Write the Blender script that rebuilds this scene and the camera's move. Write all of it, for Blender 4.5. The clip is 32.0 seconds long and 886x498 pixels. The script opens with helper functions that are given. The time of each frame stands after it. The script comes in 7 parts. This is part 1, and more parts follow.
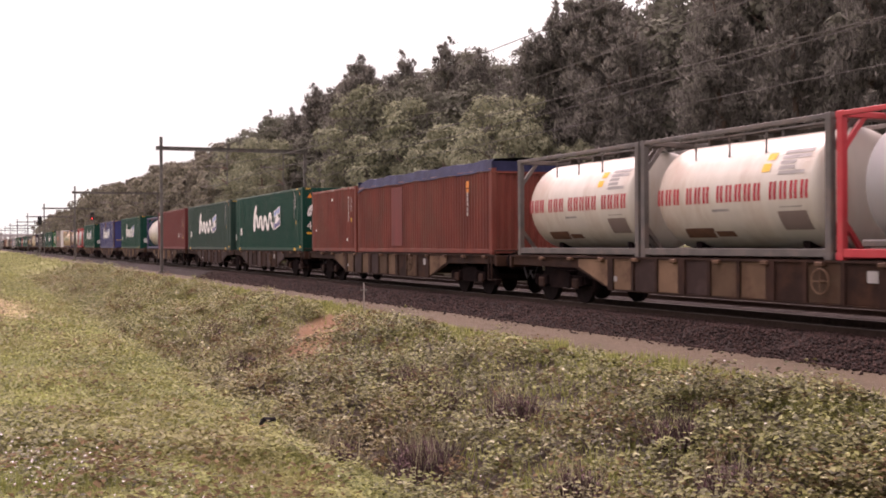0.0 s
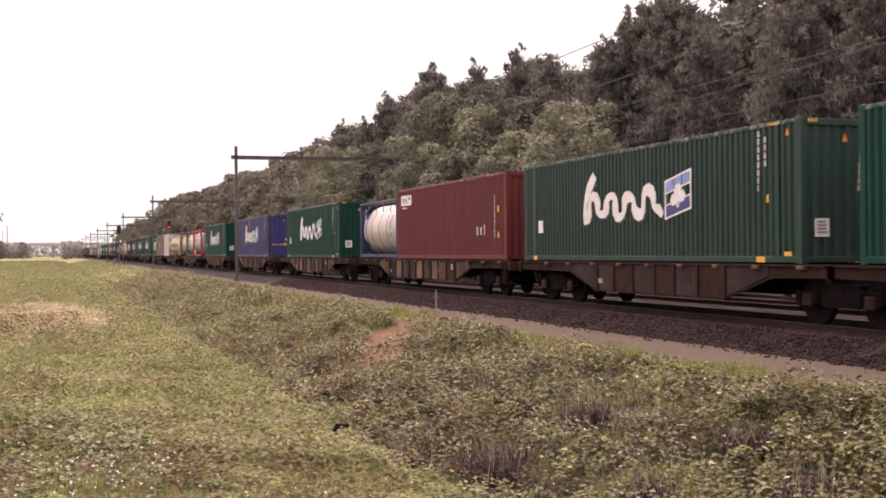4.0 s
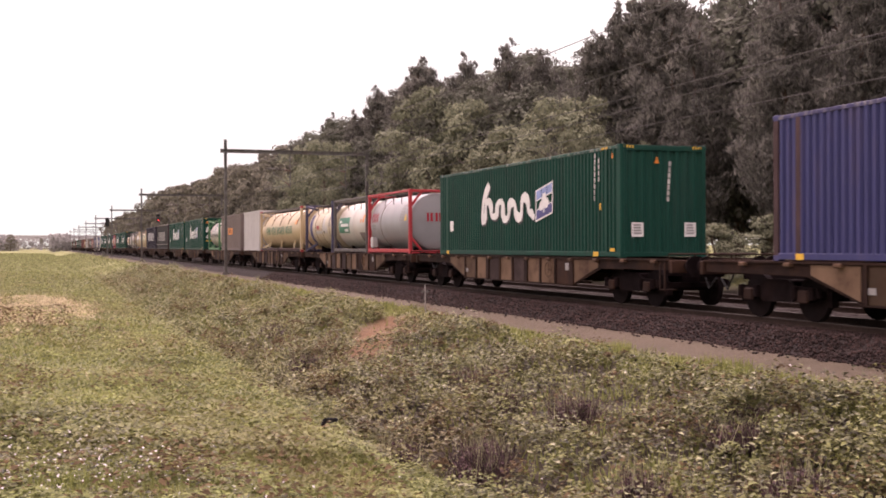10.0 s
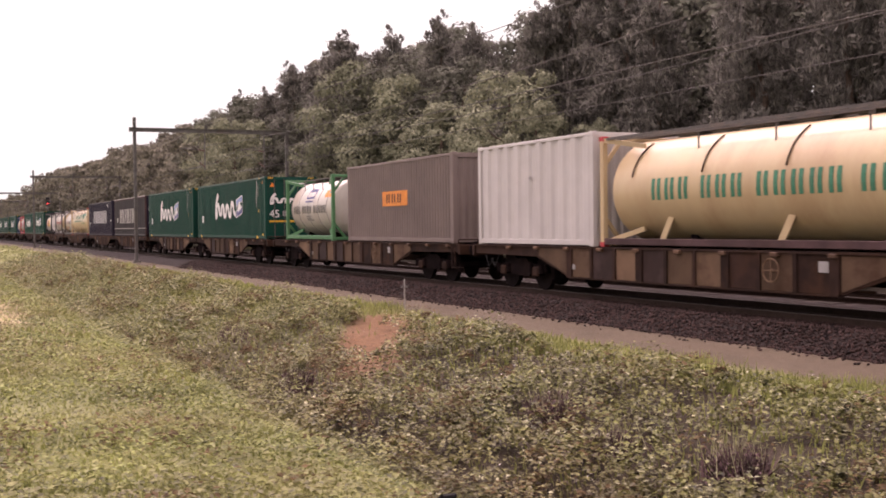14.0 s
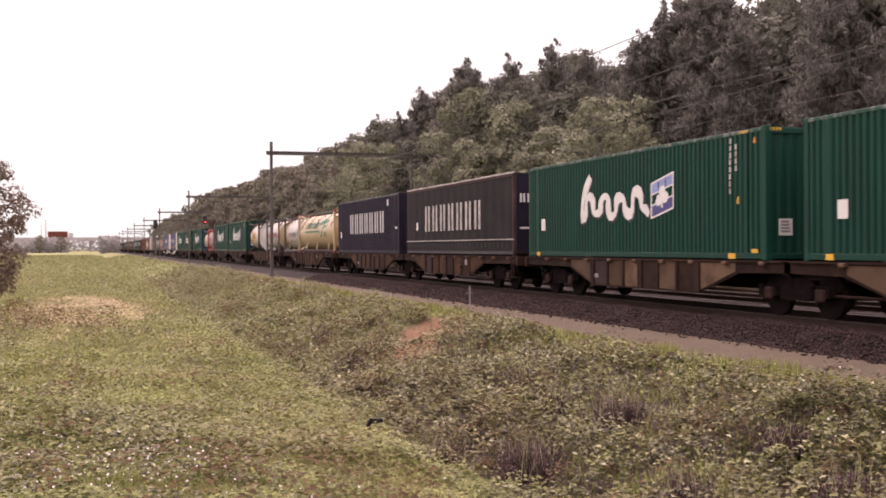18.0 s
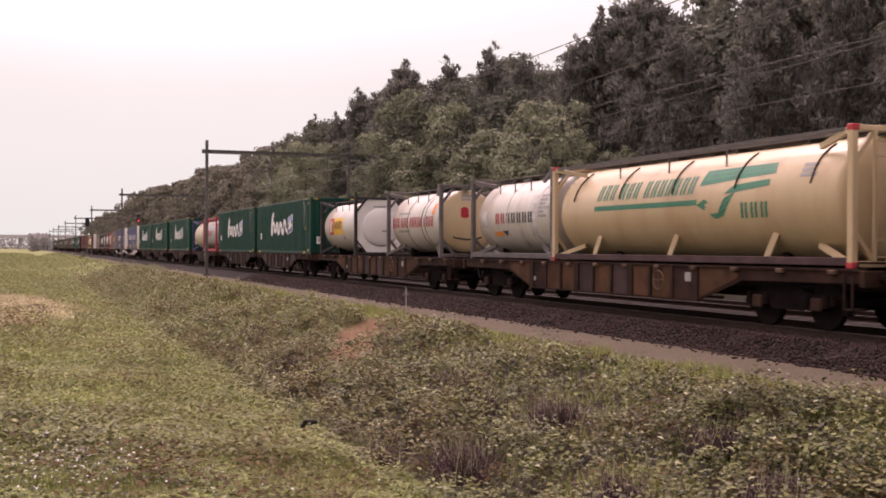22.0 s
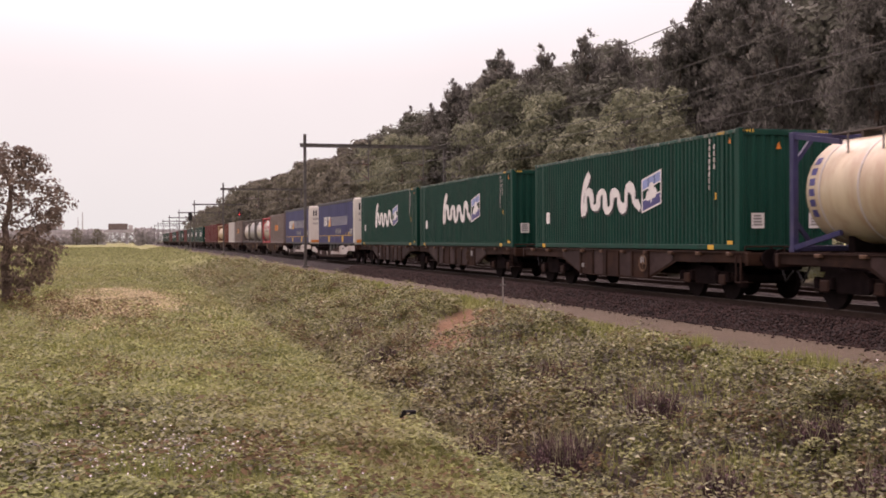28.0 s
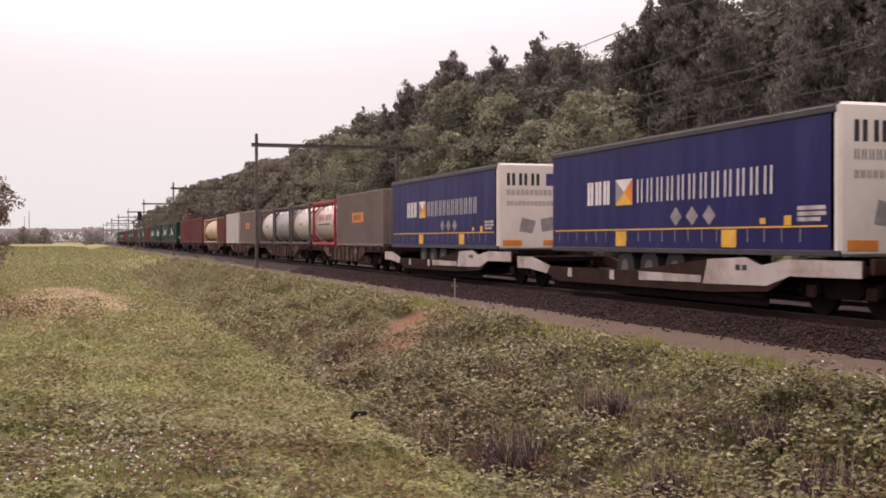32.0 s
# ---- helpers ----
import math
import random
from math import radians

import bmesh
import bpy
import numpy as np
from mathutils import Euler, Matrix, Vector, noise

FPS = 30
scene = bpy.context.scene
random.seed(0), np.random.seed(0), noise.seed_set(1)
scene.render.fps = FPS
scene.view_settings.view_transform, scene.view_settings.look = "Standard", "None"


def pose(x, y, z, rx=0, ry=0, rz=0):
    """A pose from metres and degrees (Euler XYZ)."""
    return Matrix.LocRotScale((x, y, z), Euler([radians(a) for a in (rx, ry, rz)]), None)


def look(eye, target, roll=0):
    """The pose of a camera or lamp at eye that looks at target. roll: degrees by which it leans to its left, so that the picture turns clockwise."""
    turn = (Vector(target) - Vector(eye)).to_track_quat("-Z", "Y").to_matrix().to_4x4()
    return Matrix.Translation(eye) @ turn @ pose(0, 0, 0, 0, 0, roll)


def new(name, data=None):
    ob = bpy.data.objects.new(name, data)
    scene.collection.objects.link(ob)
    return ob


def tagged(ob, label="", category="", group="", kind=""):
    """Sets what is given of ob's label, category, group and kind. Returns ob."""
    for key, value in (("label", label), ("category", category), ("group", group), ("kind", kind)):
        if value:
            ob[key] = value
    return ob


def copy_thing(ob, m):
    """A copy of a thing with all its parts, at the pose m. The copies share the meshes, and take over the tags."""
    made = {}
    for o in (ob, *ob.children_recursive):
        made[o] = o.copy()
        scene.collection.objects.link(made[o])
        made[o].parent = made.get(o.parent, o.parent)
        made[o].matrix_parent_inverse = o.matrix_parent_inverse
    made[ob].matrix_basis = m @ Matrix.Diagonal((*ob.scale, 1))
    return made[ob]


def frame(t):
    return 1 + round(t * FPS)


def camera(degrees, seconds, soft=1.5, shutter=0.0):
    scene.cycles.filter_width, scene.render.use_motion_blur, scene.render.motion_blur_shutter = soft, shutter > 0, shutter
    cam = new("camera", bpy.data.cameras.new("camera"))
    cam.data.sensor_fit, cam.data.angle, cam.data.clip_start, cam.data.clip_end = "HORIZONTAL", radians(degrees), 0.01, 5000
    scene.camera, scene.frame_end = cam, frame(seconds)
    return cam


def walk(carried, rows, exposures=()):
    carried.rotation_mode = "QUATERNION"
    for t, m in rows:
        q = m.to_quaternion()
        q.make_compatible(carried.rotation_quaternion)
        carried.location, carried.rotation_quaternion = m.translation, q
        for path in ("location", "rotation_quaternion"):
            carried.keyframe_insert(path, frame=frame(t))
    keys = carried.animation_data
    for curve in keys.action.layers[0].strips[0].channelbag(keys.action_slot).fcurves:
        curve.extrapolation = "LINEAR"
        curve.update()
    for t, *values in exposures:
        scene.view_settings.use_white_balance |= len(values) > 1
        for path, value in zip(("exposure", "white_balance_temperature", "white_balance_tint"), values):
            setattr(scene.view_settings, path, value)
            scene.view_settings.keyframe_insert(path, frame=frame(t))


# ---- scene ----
from math import sin, cos, pi, sqrt, exp
R = random.Random(7)
cam = camera(42.78, 32.0, soft=1.8, shutter=0.15)
PATH = [
    (0.0, 0.00, 0.00, 1.526, 89.703, 67.358, -0.308),
    (0.5, 0.00, 0.00, 1.526, 89.626, 67.779, -0.668),
    (1.0, 0.00, 0.00, 1.526, 89.749, 68.627, -0.553),
    (1.5, 0.00, 0.00, 1.526, 89.936, 69.490, -0.559),
    (2.0, 0.00, 0.00, 1.526, 89.864, 69.675, -0.465),
    (2.5, 0.00, 0.00, 1.526, 89.729, 69.717, -0.493),
    (3.0, 0.00, 0.00, 1.526, 90.073, 69.992, -0.776),
    (3.5, 0.00, 0.00, 1.526, 90.087, 71.027, -0.553),
    (5.5, 0.00, 0.00, 1.526, 89.974, 70.755, -0.454),
    (6.0, 0.00, 0.00, 1.526, 89.842, 70.736, -0.564),
    (6.5, 0.00, 0.00, 1.526, 89.660, 70.788, -0.801),
    (7.0, 0.00, 0.00, 1.526, 89.743, 70.860, -0.654),
    (7.5, 0.00, 0.00, 1.526, 89.854, 70.609, -0.493),
    (8.0, 0.00, 0.00, 1.526, 89.674, 70.298, -0.763),
    (8.5, 0.00, 0.00, 1.526, 89.370, 69.833, -0.836),
    (9.0, 0.00, 0.00, 1.526, 89.555, 69.707, -0.435),
    (9.5, 0.00, 0.00, 1.526, 90.184, 70.202, -0.244),
    (10.0, 0.00, 0.00, 1.526, 89.814, 70.455, -0.208),
    (10.5, 0.00, 0.00, 1.526, 89.395, 70.332, -0.517),
    (11.0, 0.00, 0.00, 1.526, 89.366, 70.006, -0.452),
    (11.5, 0.00, 0.00, 1.526, 89.587, 69.753, -0.298),
    (12.0, -1.56, -0.33, 1.614, 89.220, 68.190, -0.032),
    (12.5, -3.77, -0.60, 1.719, 88.982, 66.198, -0.136),
    (13.0, -4.71, -0.91, 1.772, 88.840, 64.860, -0.195),
    (13.5, -4.70, -0.91, 1.773, 88.790, 64.930, -0.234),
    (14.0, -4.45, -0.80, 1.766, 88.754, 65.062, -0.742),
    (14.5, -2.44, -0.55, 1.703, 89.056, 66.999, -0.797),
    (15.2, 0.00, 0.00, 1.526, 89.581, 69.495, -0.511),
    (16.5, 0.00, 0.00, 1.526, 89.853, 69.700, -0.514),
    (17.0, 0.00, 0.00, 1.526, 90.161, 70.339, -0.173),
    (17.5, 0.00, 0.00, 1.526, 90.022, 71.730, -0.260),
    (18.0, 0.00, 0.00, 1.526, 89.881, 72.716, -0.315),
    (18.5, 0.00, 0.00, 1.526, 89.770, 73.171, -0.096),
    (19.0, 0.00, 0.00, 1.526, 90.005, 72.788, 0.256),
    (19.5, 0.00, 0.00, 1.526, 90.159, 71.744, 0.298),
    (20.0, 0.00, 0.00, 1.526, 90.203, 71.190, 0.232),
    (20.5, 0.00, 0.00, 1.526, 89.953, 70.887, -0.248),
    (21.0, 0.00, 0.00, 1.526, 90.134, 70.324, -0.063),
    (21.5, 0.00, 0.00, 1.526, 90.021, 69.947, 0.020),
    (22.0, 0.00, 0.00, 1.526, 89.957, 69.511, 0.259),
    (22.5, 0.00, 0.00, 1.526, 89.884, 68.906, 0.247),
    (23.0, 0.00, 0.00, 1.526, 90.212, 69.183, 0.283),
    (23.5, 0.00, 0.00, 1.526, 90.058, 70.588, -0.247),
    (24.0, 0.00, 0.00, 1.526, 89.940, 72.388, -0.236),
    (24.5, 0.00, 0.00, 1.526, 89.793, 74.168, -0.254),
    (25.0, 0.00, 0.00, 1.526, 89.707, 74.807, -0.221),
    (25.5, 0.00, 0.00, 1.526, 89.678, 74.918, -0.300),
    (27.5, 0.00, 0.00, 1.526, 89.631, 74.469, 0.096),
    (28.0, 0.00, 0.00, 1.526, 89.481, 74.393, -0.331),
    (28.5, 0.00, 0.00, 1.526, 89.384, 74.260, -0.159),
    (29.0, 0.00, 0.00, 1.526, 89.542, 73.989, 0.137),
    (29.5, 0.00, 0.00, 1.526, 89.734, 73.781, 0.165),
    (30.0, 0.00, 0.00, 1.526, 89.736, 73.581, 0.409),
    (30.5, 0.00, 0.00, 1.526, 89.613, 73.121, 0.179),
    (31.0, 0.00, 0.00, 1.526, 89.371, 72.381, -0.040),
    (31.5, 0.00, 0.00, 1.526, 89.432, 72.205, -0.045),
    (32.0, 0.00, 0.00, 1.526, 89.524, 71.967, -0.052),
]
walk(cam, [(t, pose(x, y, z, rx, 0, rz) @ pose(0, 0, 0, 0, 0, ro)) for t, x, y, z, rx, rz, ro in PATH],
     exposures=[(0.0, 0.22, 6950, 42), (18.2, 0.20, 6950, 43), (20.0, -0.14, 6950, 43), (32.0, -0.16, 6900, 42)])

# ---- sky and sun: bright overcast, the sun behind thin cloud ahead ----
SUN_AZ, SUN_EL = radians(-86), radians(54)
world = bpy.data.worlds.new("overcast_sky")
scene.world = world
world.use_nodes = True
wn, wl = world.node_tree.nodes, world.node_tree.links
bg = wn["Background"]
sky = wn.new("ShaderNodeTexSky")
sky.sky_type, sky.sun_disc = "NISHITA", False
sky.sun_elevation, sky.sun_rotation = SUN_EL, SUN_AZ
sky.air_density, sky.dust_density, sky.ozone_density = 1.0, 6.0, 1.0
tc = wn.new("ShaderNodeTexCoord")
sep = wn.new("ShaderNodeSeparateXYZ")
wl.new(tc.outputs["Generated"], sep.inputs[0])
grad = wn.new("ShaderNodeValToRGB")
grad.color_ramp.elements[0].position, grad.color_ramp.elements[0].color = 0.0, (8.4, 9.9, 8.9, 1)
grad.color_ramp.elements[1].position, grad.color_ramp.elements[1].color = 0.9, (24.0, 22.8, 22.2, 1)
e = grad.color_ramp.elements.new(0.14)
e.color = (9.1, 10.3, 9.4, 1)
wl.new(sep.outputs["Z"], grad.inputs[0])
cl = wn.new("ShaderNodeTexNoise")
cl.inputs["Scale"].default_value, cl.inputs["Detail"].default_value = 2.2, 4
wl.new(tc.outputs["Generated"], cl.inputs["Vector"])
cm = wn.new("ShaderNodeMapRange")
cm.inputs["To Min"].default_value, cm.inputs["To Max"].default_value = 0.9, 1.1
wl.new(cl.outputs["Fac"], cm.inputs["Value"])
mul = wn.new("ShaderNodeVectorMath")
mul.operation = "SCALE"
wl.new(grad.outputs[0], mul.inputs[0])
wl.new(cm.outputs[0], mul.inputs["Scale"])
mixw = wn.new("ShaderNodeMix")
mixw.data_type = "RGBA"
mixw.inputs[0].default_value = 0.93
wl.new(sky.outputs[0], mixw.inputs[6])
wl.new(mul.outputs[0], mixw.inputs[7])
# the bright veil of cloud round the sun
dot = wn.new("ShaderNodeVectorMath")
dot.operation = "DOT_PRODUCT"
dot.inputs[1].default_value = (sin(SUN_AZ) * cos(SUN_EL), cos(SUN_AZ) * cos(SUN_EL), sin(SUN_EL))
wl.new(tc.outputs["Generated"], dot.inputs[0])
veil = wn.new("ShaderNodeMapRange")
veil.interpolation_type = "SMOOTHERSTEP"
for k, v in (("From Min", 0.66), ("From Max", 1.0), ("To Min", 0.0), ("To Max", 28.0)):
    veil.inputs[k].default_value = v
wl.new(dot.outputs["Value"], veil.inputs["Value"])
vcol = wn.new("ShaderNodeVectorMath")
vcol.operation = "SCALE"
vcol.inputs[0].default_value = (1.0, 0.95, 0.9)
wl.new(veil.outputs[0], vcol.inputs["Scale"])
vadd = wn.new("ShaderNodeVectorMath")
vadd.operation = "ADD"
wl.new(mixw.outputs[2], vadd.inputs[0])
wl.new(vcol.outputs[0], vadd.inputs[1])
wl.new(vadd.outputs[0], bg.inputs["Color"])
bg.inputs["Strength"].default_value = 0.1
sun = new("sun", bpy.data.lights.new("sun", "SUN"))
sun.data.energy, sun.data.angle, sun.data.color = 1.6, radians(14), (1.0, 0.95, 0.88)
sun.matrix_world = look((0, 0, 0), (-sin(SUN_AZ) * cos(SUN_EL), -cos(SUN_AZ) * cos(SUN_EL), -sin(SUN_EL)))


# ---- materials ----
def mat(name, color, rough=0.6, metal=0.0, var=0.25, scale=3.0, dirt=None, dirt_amt=0.0, dirt_scale=0.8, bump=0.0,
        bump_scale=60.0, island=0.0, rand=0.0, spec=0.22, stretch=(1, 1, 1)):
    """A worn surface: base colour, fine grain, larger stains and fine relief, in metres."""
    m = bpy.data.materials.new(name)
    m.use_nodes = True
    n, l = m.node_tree.nodes, m.node_tree.links
    b = n["Principled BSDF"]
    b.inputs["Roughness"].default_value, b.inputs["Metallic"].default_value = rough, metal
    b.inputs["Specular IOR Level"].default_value = spec
    tcn = n.new("ShaderNodeTexCoord")
    mp = n.new("ShaderNodeMapping")
    mp.inputs["Scale"].default_value = stretch
    l.new(tcn.outputs["Object"], mp.inputs[0])
    nz = n.new("ShaderNodeTexNoise")
    nz.inputs["Scale"].default_value, nz.inputs["Detail"].default_value = scale, 6
    l.new(mp.outputs[0], nz.inputs["Vector"])
    mr = n.new("ShaderNodeMapRange")
    mr.inputs["From Min"].default_value, mr.inputs["From Max"].default_value = 0.3, 0.7
    mr.inputs["To Min"].default_value, mr.inputs["To Max"].default_value = 1 - var, 1 + var
    l.new(nz.outputs["Fac"], mr.inputs["Value"])
    last = mr.outputs[0]
    for amount, source in ((island, "island"), (rand, "object")):
        if not amount:
            continue
        if source == "island":
            src = n.new("ShaderNodeNewGeometry").outputs["Random Per Island"]
        else:
            src = n.new("ShaderNodeObjectInfo").outputs["Random"]
        r2 = n.new("ShaderNodeMapRange")
        r2.inputs["To Min"].default_value, r2.inputs["To Max"].default_value = 1 - amount, 1 + amount
        l.new(src, r2.inputs["Value"])
        mm = n.new("ShaderNodeMath")
        mm.operation = "MULTIPLY"
        l.new(last, mm.inputs[0])
        l.new(r2.outputs[0], mm.inputs[1])
        last = mm.outputs[0]
    sc = n.new("ShaderNodeVectorMath")
    sc.operation = "SCALE"
    sc.inputs[0].default_value = color
    l.new(last, sc.inputs["Scale"])
    col = sc.outputs[0]
    if dirt:
        dz = n.new("ShaderNodeTexNoise")
        dz.inputs["Scale"].default_value, dz.inputs["Detail"].default_value = dirt_scale, 8
        dz.inputs["Roughness"].default_value = 0.65
        l.new(mp.outputs[0], dz.inputs["Vector"])
        dr = n.new("ShaderNodeMapRange")
        dr.inputs["From Min"].default_value, dr.inputs["From Max"].default_value = 0.48, 0.72
        dr.inputs["To Max"].default_value = dirt_amt
        l.new(dz.outputs["Fac"], dr.inputs["Value"])
        mx = n.new("ShaderNodeMix")
        mx.data_type = "RGBA"
        mx.inputs[7].default_value = (*dirt, 1)
        l.new(dr.outputs[0], mx.inputs[0])
        l.new(col, mx.inputs[6])
        col = mx.outputs[2]
    l.new(col, b.inputs["Base Color"])
    if bump:
        bz = n.new("ShaderNodeTexNoise")
        bz.inputs["Scale"].default_value, bz.inputs["Detail"].default_value = bump_scale, 4
        l.new(tcn.outputs["Object"], bz.inputs["Vector"])
        bp = n.new("ShaderNodeBump")
        bp.inputs["Strength"].default_value, bp.inputs["Distance"].default_value = bump, 0.02
        l.new(bz.outputs["Fac"], bp.inputs["Height"])
        l.new(bp.outputs[0], b.inputs["Normal"])
    return m


RUST = (0.12, 0.055, 0.03)
M = {
    "rail": mat("worn_steel", (0.10, 0.085, 0.075), 0.5, 0.8, 0.2, 8),
    "railside": mat("rusty_rail", (0.035, 0.022, 0.017), 0.85, 0.0, 0.3, 12, spec=0.15),
    "sleeper": mat("sleeper_concrete", (0.035, 0.026, 0.021), 0.9, 0, 0.3, 4, (0.03, 0.02, 0.015), 0.9, spec=0.15),
    "mast": mat("galvanised_mast", (0.13, 0.125, 0.115), 0.7, 0.3, 0.25, 3, (0.12, 0.08, 0.06), 0.5),
    "wire": mat("wire", (0.11, 0.10, 0.095), 0.8, 0.0, 0.1),
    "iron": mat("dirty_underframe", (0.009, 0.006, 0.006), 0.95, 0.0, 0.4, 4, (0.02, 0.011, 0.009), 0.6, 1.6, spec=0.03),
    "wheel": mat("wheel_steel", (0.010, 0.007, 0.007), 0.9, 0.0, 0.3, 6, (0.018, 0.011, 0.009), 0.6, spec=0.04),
    "black": mat("black_rubber", (0.02, 0.02, 0.02), 0.7, 0, 0.2),
    "post": mat("white_post", (0.24, 0.225, 0.205), 0.7, 0, 0.2, 10, (0.25, 0.2, 0.16), 0.6),
}

# the plan, in metres: the near track's centre line, the far track's, the masts and the eye's level above the rail head (0)
SIDE = 13.80
YC, YC2, YM, YM2 = SIDE + 1.25, SIDE + 5.3, 12.1, 22.3


def link(name, verts, faces, material, parent=None, smooth=False):
    me = bpy.data.meshes.new(name)
    me.from_pydata(verts, [], faces)
    me.materials.append(material)
    if smooth:
        me.shade_smooth()
    ob = new(name, me)
    if parent:
        ob.parent = parent
    return ob


def part(name, bm, material, parent=None, label="", smooth=False):
    """One mesh object from a bmesh, under its thing or part."""
    me = bpy.data.meshes.new(name)
    bm.to_mesh(me)
    bm.free()
    me.materials.append(material)
    if smooth:
        me.shade_smooth()
    ob = new(name, me)
    if parent:
        ob.parent = parent
    if label:
        ob["label"] = label
    return ob


def box(bm, x0, x1, y0, y1, z0, z1, bevel=0.0):
    vs = [bm.verts.new((x, y, z)) for x in (x0, x1) for y in (y0, y1) for z in (z0, z1)]
    fs = [bm.faces.new([vs[i] for i in q]) for q in ((0, 1, 3, 2), (4, 6, 7, 5), (0, 4, 5, 1), (2, 3, 7, 6), (0, 2, 6, 4), (1, 5, 7, 3))]
    if bevel:
        es = list({ed for fc in fs for ed in fc.edges})
        bmesh.ops.bevel(bm, geom=es, offset=bevel, segments=1, affect="EDGES")


def boxes(*bs, bevel=0.0):
    bm = bmesh.new()
    for b in bs:
        box(bm, *b, bevel=bevel)
    return bm


def rod(bm, a, b, r, n=8, r2=None):
    """A round bar from a to b."""
    a, b = Vector(a), Vector(b)
    d = (b - a).normalized()
    u = d.orthogonal().normalized()
    w = d.cross(u)
    r2 = r if r2 is None else r2
    ra = [bm.verts.new(a + (u * cos(2 * pi * i / n) + w * sin(2 * pi * i / n)) * r) for i in range(n)]
    rb = [bm.verts.new(b + (u * cos(2 * pi * i / n) + w * sin(2 * pi * i / n)) * r2) for i in range(n)]
    for i in range(n):
        j = (i + 1) % n
        bm.faces.new((ra[i], ra[j], rb[j], rb[i]))
    bm.faces.new(ra[::-1])
    bm.faces.new(rb)


def beam(bm, a, b, w, h, up=(0, 0, 1)):
    """A rectangular bar from a to b, w wide and h high."""
    a, b = Vector(a), Vector(b)
    d = (b - a).normalized()
    s = d.cross(Vector(up)).normalized()
    t = s.cross(d)
    ring = [(s * sx * w / 2 + t * sz * h / 2) for sx, sz in ((-1, -1), (1, -1), (1, 1), (-1, 1))]
    va = [bm.verts.new(a + q) for q in ring]
    vb = [bm.verts.new(b + q) for q in ring]
    for i in range(4):
        j = (i + 1) % 4
        bm.faces.new((va[i], va[j], vb[j], vb[i]))
    bm.faces.new(va[::-1])
    bm.faces.new(vb)


def empty(name, m=None):
    ob = new(name)
    ob.empty_display_size = 0.2
    if m is not None:
        ob.matrix_world = m
    return ob


# ---- ground: field, ditch, bank and path in one sheet ----
PROFILE = [(-600, -0.5), (-60, -0.5), (-8, -0.35), (0.0, -0.38), (2.8, -0.62), (3.9, -1.18), (4.6, -1.32), (5.6, -1.05), (8.2, -0.64), (9.4, -0.52), (10.2, -0.475), (10.7, -0.47), (12.5, -0.46),
           (24.0, -0.46), (25.5, -0.2), (60, 0.1), (600, 0.2)]


def ground_z(x, y):
    for (y0, z0), (y1, z1) in zip(PROFILE, PROFILE[1:]):
        if y <= y1:
            k = max(0.0, (y - y0) / (y1 - y0))
            k = k * k * (3 - 2 * k) if y0 > -8 else k
            z = z0 + (z1 - z0) * k
            break
    else:
        z = PROFILE[-1][1]
    if y < 10.2:
        amp = 0.07 if y > 2 else 0.035
        z += amp * (noise.noise((x * 0.35, y * 0.5, 1.0)) + 0.5 * noise.noise((x * 1.1, y * 1.3, 4.0)))
        z += 0.12 * exp(-((y - 8.0) / 1.4) ** 2) * noise.noise((x * 0.09, 2.0, 7.0))
    elif 10.2 <= y <= 12.6:
        z += 0.02 * noise.noise((x * 0.8, y, 3.0))
    return z


def grid_steps(a, b, fine, coarse, c0, c1):
    out, v = [], a
    while v < b:
        out.append(v)
        d = 0 if c0 <= v <= c1 else min(abs(v - c0), abs(v - c1))
        v += fine + d * coarse
    return out + [b]


gx = grid_steps(-2500, 900, 0.35, 0.07, -60, 2)
gy = grid_steps(-1500, 1500, 0.22, 0.09, -6, 13)
gv = [(x, y, ground_z(x, y)) for x in gx for y in gy]
nyy = len(gy)
gf = [(i * nyy + j, (i + 1) * nyy + j, (i + 1) * nyy + j + 1, i * nyy + j + 1) for i in range(len(gx) - 1) for j in range(nyy - 1)]



